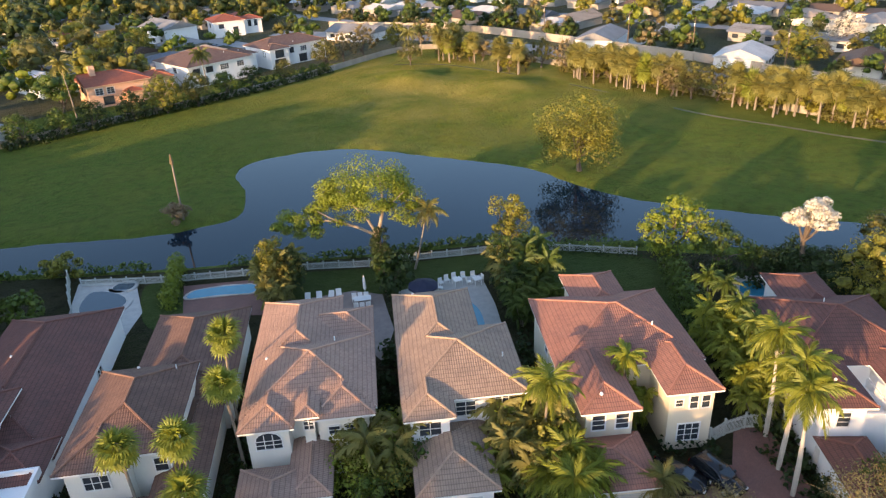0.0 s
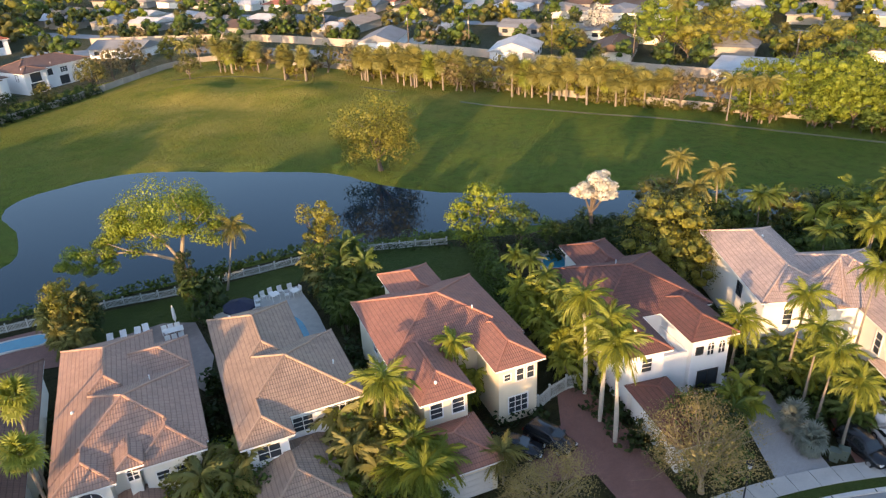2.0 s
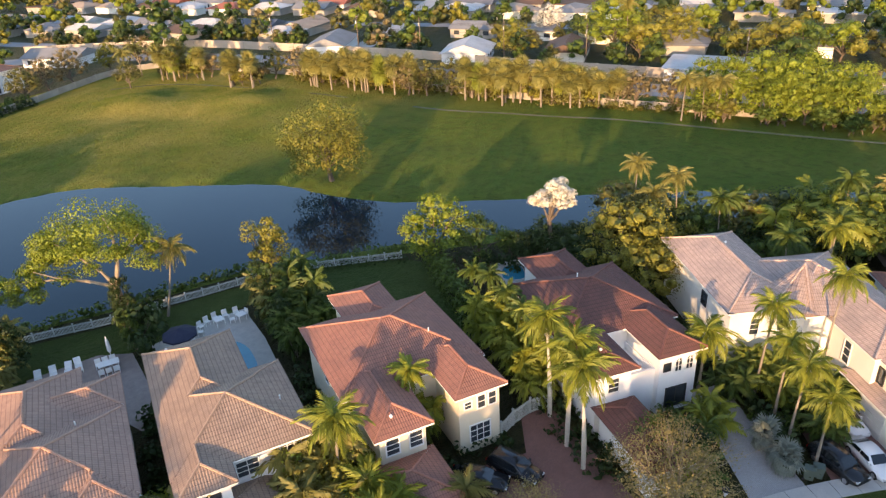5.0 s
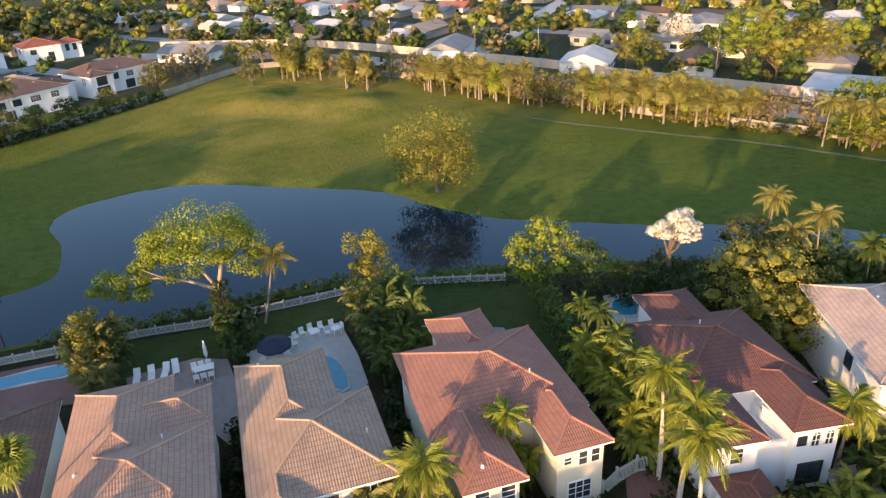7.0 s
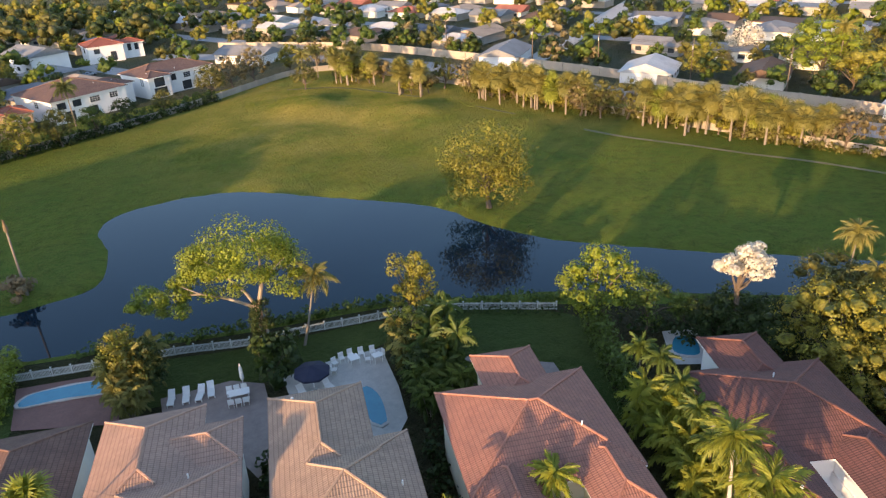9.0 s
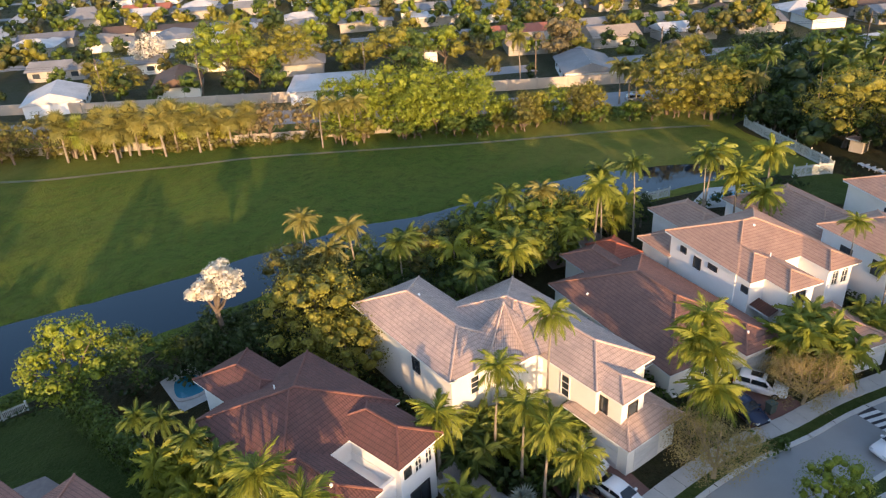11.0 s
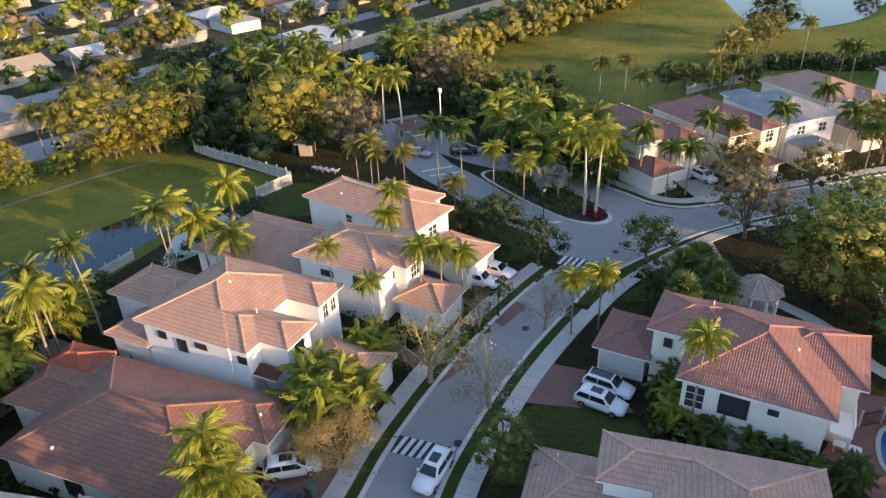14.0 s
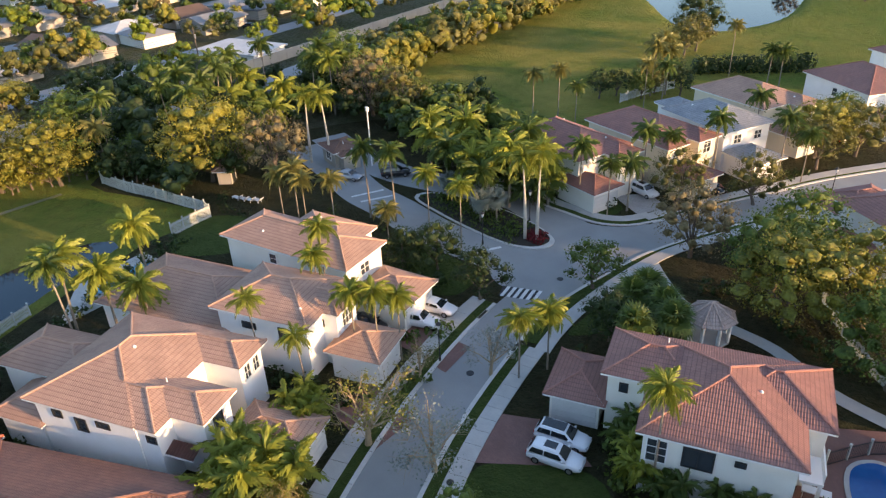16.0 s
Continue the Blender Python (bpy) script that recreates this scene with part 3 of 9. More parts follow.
def roof_mesh(name, u0, u1, v0, v1, z, p, gable="", rolls=True):
    """Rolled tile slopes over a rectangle; every roll is real relief."""
    faces, half = hip_faces(u0, u1, v0, v1, z, p, gable)
    V, F, UV = [], [], []
    pitch_len = math.sqrt(1 + p * p)
    for a, b, n, length, run in faces:
        d = (b - a) / length
        up = (n + Vector((0, 0, p))).normalized()
        nor = d.cross(up)
        k = 4 * max(1, round(length / ROLL)) if rolls else max(2, int(length / 0.6))
        base = len(V)
        for i in range(k + 1):
            s = length * i / k
            r = run(s)
            lift = 0.013 * math.cos(0.5 * math.pi * i) + 0.02 if rolls else 0.02
            lift = min(lift, 0.02 + r * 0.3)
            e = a + d * s - n * 0.04
            V.append(e + nor * lift + Vector((0, 0, -0.04 * p)))
            V.append(a + d * s + n * r + Vector((0, 0, r * p)) + nor * lift)
        for i in range(k):
            q = base + 2 * i
            s0, s1 = length * i / k, length * (i + 1) / k
            u0_, u1_ = (0.25 * ROLL * i, 0.25 * ROLL * (i + 1)) if rolls else (s0, s1)
            F.append((q, q + 2, q + 3, q + 1))
            UV.append(((u0_, 0), (u1_, 0), (u1_, run(s1) * pitch_len), (u0_, run(s0) * pitch_len)))
    ends = []
    for a, b, n, length, run in faces:
        k = 4 * max(1, round(length / ROLL)) if rolls else max(2, int(length / 0.6))
        first = ends[-1][2] if ends else 0
        ends.append((first, first + 2 * k, first + 2 * k + 2))
    for (p0, p1, _), (q0, q1, _) in zip(ends, ends[1:] + ends[:1]):
        if len(ends) > 1:
            F.append((p1, q0, q0 + 1))
            UV.append(((0.05, 0.2), (0.1, 0.2), (0.1, 0.25)))
    me = mesh(name, V, F, UV)
    return me, half


def ridge_lines(u0, u1, v0, v1, z, p, gable=""):
    w, d = u1 - u0, v1 - v0
    faces, h = hip_faces(u0, u1, v0, v1, z, p, gable)
    top = z + h * p + 0.05
    c = {"fl": (u0, v0), "fr": (u1, v0), "br": (u1, v1), "bl": (u0, v1)}
    if (w < d and not ("l" in gable or "r" in gable)) or "f" in gable or "b" in gable:
        a = (u0 + w / 2, v0 if "f" in gable else v0 + h, top)
        b = (u0 + w / 2, v1 if "b" in gable else v1 - h, top)
        pairs = (("fl", a, "f"), ("fr", a, "f"), ("bl", b, "b"), ("br", b, "b"))
    else:
        a = (u0 if "l" in gable else u0 + h, v0 + d / 2, top)
        b = (u1 if "r" in gable else u1 - h, v0 + d / 2, top)
        pairs = (("fl", a, "l"), ("bl", a, "l"), ("fr", b, "r"), ("br", b, "r"))
    lines = [(a, b)] if math.dist(a, b) > 0.3 else []
    for k, e, g in pairs:
        if g not in gable:
            lines.append(((*c[k], z + 0.05), e))
    return lines


def wing_height(wg, u, v, pitch):
    """Height of one wing's roof over (u, v), or far below where it does not reach."""
    u0, u1, v0, v1, z = wg[:5]
    gable = wg[5] if len(wg) > 5 else ""
    p = wg[6] if len(wg) > 6 else pitch
    if not (u0 - 0.02 < u < u1 + 0.02 and v0 - 0.02 < v < v1 + 0.02):
        return -9.0
    d = [k for k, c in ((u - u0, "l"), (u1 - u, "r"), (v - v0, "f"), (v1 - v, "b")) if c not in gable]
    return z + p * max(0.0, min(d))


def ridge_caps(lines, height=None):
    """Cap tiles along ridges and hips; with a height function only where the joined roofs really meet in a ridge."""
    b = Build()
    for p, q in lines:
        p, q = Vector(p), Vector(q)
        n = max(1, int((q - p).length / 0.42))
        side = Vector((p.y - q.y, q.x - p.x, 0)).normalized() * 0.3
        for i in range(n):
            s, e = p.lerp(q, i / n), p.lerp(q, (i + 1) / n)
            if height:
                m = (s + e) / 2
                top = height(m.x, m.y)
                if top > m.z + 0.12 or max(height(m.x + side.x, m.y + side.y), height(m.x - side.x, m.y - side.y)) > top - 0.03:
                    continue
            b.tube([s + Vector((0, 0, 0.012)), e - Vector((0, 0, 0.012))], [0.1, 0.085], 5, False)
    return b


def ring(inner, outer, y0, y1):
    """A connected frame between two outlines of (x, z), from depth y0 (front) to y1."""
    b = Build()
    k = len(inner)
    for loop, y in ((inner, y0), (outer, y0), (inner, y1), (outer, y1)):
        b.v += [(x, y, z) for x, z in loop]
    for i in range(k):
        j = (i + 1) % k
        b.f += [(i, j, k + j, k + i), (k + i, k + j, 3 * k + j, 3 * k + i), (j, i, 2 * k + i, 2 * k + j)]
    return b


def window(parent, x, y, z, w, h, turn, cols=2, rows=2, arch=False, rim=None):
    """A framed window: x, y, z is the middle of its sill on the wall face, turn the way it faces."""
    t = 0.1
    inner = [(-w / 2, 0), (w / 2, 0), (w / 2, h)]
    outer = [(-w / 2 - t, -t), (w / 2 + t, -t), (w / 2 + t, h if arch else h + t)]
    if arch:
        for a in np.linspace(0, math.pi, 9)[1:-1]:
            inner.append((w / 2 * math.cos(a), h + w * 0.4 * math.sin(a)))
            outer.append(((w / 2 + t) * math.cos(a), h + (w * 0.4 + t) * math.sin(a)))
    inner.append((-w / 2, h))
    outer.append((-w / 2 - t, h if arch else h + t))
    ob = part("window", ring(inner, outer, -0.08, 0.0), rim or TRIM, parent, "", pose(x, y, z, 0, 0, turn))
    g = Build()
    g.poly([(xx, -0.015, zz) for xx, zz in inner])
    part("pane", g, GLASS, ob)
    for i in range(1, cols):
        xx = -w / 2 + w * i / cols
        g = Build()
        g.box(xx - 0.03, xx + 0.03, -0.055, -0.022, 0, h + (w * 0.3 if arch else 0))
        part("glazing_bar", g, rim or TRIM, ob)
    for i in range(1, rows + (1 if arch else 0)):
        zz = h * i / rows
        g = Build()
        g.box(-w / 2, w / 2, -0.05, -0.024, zz - 0.025, zz + 0.025)
        part("glazing_bar", g, rim or TRIM, ob)
    return ob


def garage_door(parent, x, y, w, h, turn, material=None):
    n = 4
    b = Build()
    b.box(-w / 2, w / 2, -0.03, 0.01, 0, h)
    door = part("garage_door", b, material or TRIM, parent, "white panelled garage door", pose(x, y, 0.06, 0, 0, turn))
    for i in range(n):
        p = Build()
        p.box(-w / 2 + 0.04, w / 2 - 0.04, -0.065, -0.03, h * i / n + 0.03, h * (i + 1) / n - 0.03)
        part("panel", p, material or TRIM, door)
    return door


TURN = {"f": 0, "r": 90, "b": 180, "l": -90}


def house(label, ox, oy, az, wings, roof, wall, openings=(), fascia=None, group="houses of the gated row", pitch=0.42, rolls=True, blocks=(), vents=2):
    """A house of overlapping wings (u0, u1, v0, v1, eave height[, gabled ends]) in its own frame:
    u along the street front to the right, v away from the street. openings: (wing, side, along 0..1, sill, width, height, kind)."""
    root = thing("house", label, "house", frame2(ox, oy, az), group)
    for i, wg in enumerate(wings):
        u0, u1, v0, v1, z = wg[:5]
        gable = wg[5] if len(wg) > 5 else ""
        p = wg[6] if len(wg) > 6 else pitch
        e = 0.018 * i
        u0, u1, v0, v1, z = u0 + e, u1 - e, v0 + e, v1 - e, z - e * 0.8
        o = 0.5
        b = Build()
        b.prism([(u0 + o, v0 + o), (u1 - o, v0 + o), (u1 - o, v1 - o), (u0 + o, v1 - o)], -0.1, z - 0.06)
        w = part("wall", b, STUCCO[wall], root)
        me, half = roof_mesh("roof", u0, u1, v0, v1, z, p, gable, rolls)
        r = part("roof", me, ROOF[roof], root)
        tagged(part("ridge_tiles", ridge_caps(ridge_lines(u0, u1, v0, v1, z, p, gable), lambda u, v: max(wing_height(w2, u, v, pitch) for w2 in wings)), CAPS[ROOF[roof].name], r), kind="stuff")
        if gable:
            gbl = Build()
            for c in gable:
                top = z + half * p - 0.04
                if c in "fb":
                    y = v0 + 0.3 if c == "f" else v1 - 0.3
                    q = [(u0 + 0.1, y, z - 0.08), (u1 - 0.1, y, z - 0.08), ((u0 + u1) / 2, y, top)]
                else:
                    x = u0 + 0.3 if c == "l" else u1 - 0.3
                    q = [(x, v1 - 0.1, z - 0.08), (x, v0 + 0.1, z - 0.08), (x, (v0 + v1) / 2, top)]
                n = Vector((0, 0.2, 0)) if c == "f" else Vector((0, -0.2, 0)) if c == "b" else Vector((0.2, 0, 0)) if c == "l" else Vector((-0.2, 0, 0))
                a = [Vector(x_) for x_ in q]
                c2 = [x_ + n for x_ in a]
                gbl.poly(a)
                gbl.poly(c2[::-1])
            part("gable_wall", gbl, STUCCO[wall], root)
        f = ring([(u0 + 0.14, v0 + 0.14), (u1 - 0.14, v0 + 0.14), (u1 - 0.14, v1 - 0.14), (u0 + 0.14, v1 - 0.14)],
                 [(u0, v0), (u1, v0), (u1, v1), (u0, v1)], 0, 1)
        f.v = [(x, y, z - 0.2 if k < 0.5 else z - 0.005) for x, k, y in f.v]
        n = len(f.v)
        f.f.append((8, 9, 10, 11))
        part("fascia", f, fascia or TRIM, root)
    for u0, u1, v0, v1, z in blocks:
        b = Build()
        b.prism([(u0, v0), (u1, v0), (u1, v1), (u0, v1)], -0.1, z)
        part("terrace_block", b, STUCCO[wall], root, "flat-roofed block with a parapet")
        f = ring([(u0 + 0.2, v0 + 0.2), (u1 - 0.2, v0 + 0.2), (u1 - 0.2, v1 - 0.2), (u0 + 0.2, v1 - 0.2)], [(u0 - 0.05, v0 - 0.05), (u1 + 0.05, v0 - 0.05), (u1 + 0.05, v1 + 0.05), (u0 - 0.05, v1 + 0.05)], 0, 1)
        f.v = [(x, y, z + 0.75 if k < 0.5 else z - 0.05) for x, k, y in f.v]
        part("parapet", f, STUCCO[wall], root)
    vr = random.Random(int(ox * 7 + oy * 3))
    for k in range(vents):
        u0, u1, v0, v1, z = wings[k % min(2, len(wings))][:5]
        u, v = vr.uniform(u0 + 1.2, u1 - 1.2), vr.uniform(v0 + 1.2, v1 - 1.2)
        top = max(wg[4] + (wg[6] if len(wg) > 6 else pitch) * min(u - wg[0], wg[1] - u, v - wg[2], wg[3] - v) for wg in wings if wg[0] < u < wg[1] and wg[2] < v < wg[3])
        b = Build()
        if (k + len(wings)) % 3 == 2:
            b.tube([(u, v, top - 0.2), (u, v, top + 0.4)], [0.06, 0.06], 7)
        else:
            b.tube([(u, v, top - 0.1), (u, v, top + 0.1), (u, v, top + 0.18)], [0.13, 0.13, 0.07], 7)
        part("vent_pipe", b, TRIM, root, "small white roof vent")
    for wi, s, k, sill, w, h, kind in openings:
        u0, u1, v0, v1, z = wings[wi][:5]
        e = 0.018 * wi
        u0, u1, v0, v1 = u0 + 0.5 + e, u1 - 0.5 - e, v0 + 0.5 + e, v1 - 0.5 - e
        x, y = {"f": (u0 + (u1 - u0) * k, v0), "b": (u0 + (u1 - u0) * k, v1), "l": (u0, v0 + (v1 - v0) * k), "r": (u1, v0 + (v1 - v0) * k)}[s]
        if kind == "garage":
            garage_door(root, x, y, w, h, TURN[s], GARAGE)
        elif kind == "arch":
            window(root, x, y, sill, w, h, TURN[s], max(2, int(w / 0.5)), 2, True)
        elif kind == "dark":
            window(root, x, y, sill, w, h, TURN[s], 1 if w < 1.2 else 2, 1, False, IRON)
        else:
            window(root, x, y, sill, w, h, TURN[s], max(1, int(w / 0.55)), 2 if h < 1.3 else 3)
    return root


# the gated row, west to east
house("white stucco house with a long low dark tile roof", -28.3, 46.0, 13,
      [(0, 11, 1, 24, 3.3), (0.2, 7.0, -2, 8, 5.6), (6.2, 11.2, -2.2, 3, 4.0)], "dark", "white",
      [(0, "r", 0.6, 0.8, 1.2, 1.4, "")], blocks=[(7.6, 11.0, -5, -1.2, 3.9)])
house("two-storey white house with a weathered brown tile roof", -16.5, 39.4, 15,
      [(0, 7.9, 1, 12, 5.9), (1.4, 10.5, 9.5, 24.8, 3.5), (0, 5.2, -0.3, 6, 5.9), (0.5, 6.5, -7, 0, 3.0), (6, 10, -1, 11, 3.4)], "umber", "ivory",
      [(2, "f", 0.5, 3.9, 1.7, 1.2, ""), (0, "f", 0.9, 3.8, 0.9, 1.2, ""), (3, "f", 0.5, 0, 4.8, 2.2, "garage")])
house("two-storey white house with a tan tile roof and arched dormer", -4.2, 38.1, 16.3,
      [(0, 10.3, 1.35, 11.65, 6.0), (0, 7.5, 7, 18.8, 6.0), (3, 10.35, 11.5, 16.4, 6.0), (0, 4.2, -0.2, 6, 6.0), (5.2, 10.2, 0.5, 6, 6.0),
       (4.15, 6.1, 0.2, 5, 6.55), (3.5, 6.9, -4.5, 2.5, 3.3), (-0.2, 5.4, -7.5, -0.5, 3.1)], "tan", "ivory",
      [(3, "f", 0.5, 3.9, 1.9, 0.75, "arch"), (4, "f", 0.3, 4.1, 0.8, 0.7, ""), (4, "f", 0.65, 4.1, 0.8, 0.7, ""), (5, "f", 0.5, 5.0, 0.7, 0.75, "arch"),
       (7, "f", 0.5, 0, 4.6, 2.2, "garage"), (1, "r", 0.7, 1.0, 1.0, 1.5, ""), (4, "f", 0.5, 0.4, 1.2, 2.2, "")])
house("two-storey white house with a weathered brown tile roof and balcony", 7.2, 33.9, 16.5,
      [(0, 9.9, 2.05, 11.95, 6.0), (0, 7.4, 7, 18.9, 6.0), (0, 4.0, 0, 6.5, 6.0), (0.4, 6.5, -4.8, 3.2, 3.2), (5.0, 9.95, 6.4, 12.2, 6.0)], "brown", "white",
      [(2, "f", 0.5, 4.1, 1.6, 1.2, ""), (0, "f", 0.5, 4.0, 1.5, 1.3, ""), (3, "f", 0.5, 0, 3.4, 2.2, "garage"), (0, "f", 0.85, 3.3, 1.5, 2.0, "arch")])
house("two-storey cream house with a red tile roof over a courtyard", 19.4, 29.0, 17.5,
      [(-0.6, 11.6, 5.4, 16.9, 6.0), (-0.1, 4.5, 0, 9, 6.0), (6.8, 11.4, 1.3, 9, 6.0), (3.3, 8.7, 13, 21.2, 6.0), (-1.7, 4.7, -4.9, 1.0, 3.2)],
      "red", "cream",
      [(1, "f", 0.27, 4.0, 0.95, 1.35, ""), (1, "f", 0.78, 4.0, 0.95, 1.35, ""), (2, "f", 0.22, 4.4, 0.55, 0.6, ""), (2, "f", 0.55, 4.1, 0.62, 1.15, ""), (2, "f", 0.82, 4.1, 0.62, 1.15, ""),
       (2, "f", 0.5, 1.0, 1.7, 1.6, ""), (4, "f", 0.5, 0, 4.4, 2.2, "garage"), (0, "l", 0.5, 3.8, 1.0, 1.2, "")])
house("two-storey white house with a dark red tile roof and terrace", 36.0, 21.8, 25,
      [(-1.0, 10.2, 5.2, 16.0, 6.0), (-0.9, 3.2, 0, 8, 6.0), (5.0, 9.6, 0.3, 8, 6.05), (2.0, 7.4, 12, 20.6, 6.0), (-0.8, 3.2, -7.5, 0.6, 3.0)],
      "dark", "white",
      [(2, "f", 0.2, 4.3, 0.5, 0.6, "dark"), (2, "f", 0.5, 4.0, 0.6, 1.0, "arch"), (2, "f", 0.8, 4.0, 0.6, 1.0, "arch"), (2, "f", 0.5, 0.6, 1.8, 1.8, "dark"),
       (1, "f", 0.5, 3.9, 0.9, 1.3, ""), (4, "f", 0.5, 0, 2.4, 2.2, "garage")], blocks=[(3.2, 5.6, 1.4, 6.0, 3.6)])
pink = house("large white house with a pale pink tile roof and arched window", 51.3, 20.0, 38,
             [(-0.4, 7.2, -1.6, 13.5, 6.3), (4.2, 14.0, -3.2, 7.4, 6.3), (7.3, 14.0, -9.6, 2, 6.3), (7.0, 13.6, -13.2, -6.3, 3.2), (12, 17, -7.5, -1, 3.2), (7.7, 11.4, -11.8, -5, 6.25)],
             "pink", "ivory",
             [(5, "l", 0.3, 3.9, 0.6, 1.3, "dark"), (5, "l", 0.5, 3.9, 0.6, 1.3, "dark"), (5, "l", 0.7, 3.9, 0.6, 1.3, "dark"), (5, "f", 0.5, 3.9, 0.9, 1.2, "dark"), (0, "f", 0.35, 3.6, 0.8, 1.6, ""), (2, "l", 0.3, 3.4, 0.8, 2.0, ""),
              (3, "l", 0.38, 0, 2.6, 2.3, "garage"), (3, "f", 0.4, 0, 2.8, 2.3, "garage"), (0, "l", 0.35, 4.0, 0.9, 1.2, "dark")])
# the many-sided bay over the arched window
BAY = [(2.7, 0.8), (3.6, -1.5), (5.9, -3.4), (8.6, -4.0)]
TOP = Vector((7.8, 1.5, 8.75))
b = Build()
b.prism([(7.4, 0.6), (3.4, 0.9), (4.1, -1.2), (6.1, -2.9), (8.4, -3.4)], 0, 6.6)
part("bay_wall", b, STUCCO["ivory"], pink)
for (x0, y0), (x1, y1) in zip(BAY, BAY[1:]):
    a, c = Vector((x0, y0, 6.55)), Vector((x1, y1, 6.55))
    d = (c - a).normalized()
    length = (c - a).length
    foot = (TOP - a).dot(d)
    slope = (TOP - a - d * foot)
    nor = d.cross(slope).normalized()
    n = 4 * round(length / ROLL)
    V, F, UV = [], [], []
    for i in range(n + 1):
        s_ = length * i / n
        k = min(max(0.0, min(s_ / foot if foot > 0 else 1, (length - s_) / (length - foot) if foot < length else 1)), 1.0)
        up = nor * (0.013 * math.cos(0.5 * math.pi * i) + 0.02)
        V += [a + d * s_ + up, a + d * s_ + slope * k + up]
        if i:
            F.append((2 * i - 2, 2 * i, 2 * i + 1, 2 * i - 1))
            UV.append(((0.25 * ROLL * (i - 1), 0), (0.25 * ROLL * i, 0), (0.25 * ROLL * i, slope.length * k), (0.25 * ROLL * (i - 1), slope.length * k)))
    part("roof", mesh("roof", V, F, UV), ROOF["pink"], pink)
tagged(part("ridge_tiles", ridge_caps([((x, y, 6.6), tuple(TOP + Vector((0, 0, 0.04)))) for x, y in BAY[1:3]]), CAPS["roof_pink"], pink), kind="stuff")
window(pink, 5.05, -2.1, 3.5, 1.9, 1.2, -39, 4, 2, True)
house("long single-storey house with a russet tile roof", 58.9, 2.6, 47.5,
      [(-0.3, 12, -0.6, 17, 3.3), (7.0, 11.9, -1.9, 6, 3.35), (4.2, 9.2, 13, 21.5, 3.4)], "russet", "ivory",
      [(0, "l", 0.3, 0.9, 1.0, 1.4, ""), (1, "f", 0.5, 0, 3.4, 2.3, "garage"), (0, "f", 0.35, 0.3, 1.6, 2.0, ""), (0, "l", 0.62, 0.9, 1.4, 1.3, "dark")])
house("small garden pavilion with a bright red tile roof", 81.0, 8.2, 47.5, [(-2.2, 2.0, -2.4, 2.6, 2.9)], "bright", "white", vents=0)
house("two-storey white house with a salmon tile roof", 71.7, -3.4, 52.5,
      [(0, 12, 0, 10.6, 6.0), (1.8, 5.9, -4.7, 4, 6.0), (8.0, 12.1, -3.5, 4, 6.0), (0, 6, 9.8, 15.4, 3.2), (3.8, 9.8, 9.4, 18.8, 4.6), (3.2, 8.2, -11.2, -4.2, 3.1), (0, 5.8, -1.9, 8.5, 6.0)],
      "salmon", "white",
      [(0, "l", 0.32, 4.6, 1.1, 0.4, "dark"), (0, "l", 0.55, 3.7, 0.9, 1.1, "dark"), (0, "l", 0.78, 4.5, 0.75, 0.55, "dark"), (6, "l", 0.06, 4.3, 0.7, 0.5, "dark"),
       (1, "f", 0.5, 3.9, 0.9, 1.4, "dark"), (2, "f", 0.3, 3.9, 0.7, 1.3, "arch"), (2, "f", 0.7, 3.9, 0.7, 1.3, "arch"), (5, "f", 0.5, 0, 4.2, 2.2, "garage")])
house("two-storey white house with an orange tile roof and long low wing", 75.7, -18.4, 55,
      [(0, 8.4, 0, 10.4, 6.0), (2.6, 7.0, -1.5, 4, 6.0), (-0.1, 10.4, 9.0, 25.2, 3.3), (1.0, 6.3, -6.2, -0.5, 3.1)],
      "salmon", "white",
      [(0, "l", 0.25, 3.6, 1.0, 1.4, "dark"), (0, "l", 0.65, 4.3, 1.3, 0.5, "dark"), (1, "f", 0.5, 3.8, 1.6, 1.4, "arch"), (3, "f", 0.5, 0, 4.2, 2.2, "garage"), (1, "l", 0.4, 4.2, 0.7, 0.6, "dark")])
house("two-storey cream house with a tan tile roof", 82.2, -25.4, 63,
      [(0, 6.9, 0.2, 17.3, 6.0), (3, 9.2, 3, 12, 6.0), (0.6, 6.8, -6.0, 0.8, 3.1)], "salmon", "ivory",
      [(0, "l", 0.6, 4.0, 0.9, 1.1, ""), (0, "f", 0.5, 3.9, 1.4, 1.2, ""), (2, "f", 0.5, 0, 4.6, 2.2, "garage"), (1, "f", 0.8, 3.9, 0.9, 1.2, "")])
# small tiled canopy over the side door of the salmon house
CANOPY = thing("door_canopy", "small dark tiled canopy on a white side wall", "canopy", pose(70.5, -5.55, 0, 0, 0, 217.5))
b = Build()
for x0 in np.arange(-1.5, 1.45, 0.25):
    b.poly([(x0, -0.1, 3.05), (x0 + 0.125, -0.1, 3.12), (x0 + 0.125, 1.0, 3.57), (x0, 1.0, 3.5)])
    b.poly([(x0 + 0.125, -0.1, 3.12), (x0 + 0.25, -0.1, 3.05), (x0 + 0.25, 1.0, 3.5), (x0 + 0.125, 1.0, 3.57)])
part("tiles", b, ROOF["dark"], CANOPY)
b = Build()
b.poly([(-1.5, -0.1, 3.0), (-1.5, 1.0, 3.44), (1.5, 1.0, 3.44), (1.5, -0.1, 3.0)])
b.box(-1.5, 1.5, -0.13, -0.09, 2.92, 3.06)
part("soffit", b, TRIM, CANOPY)
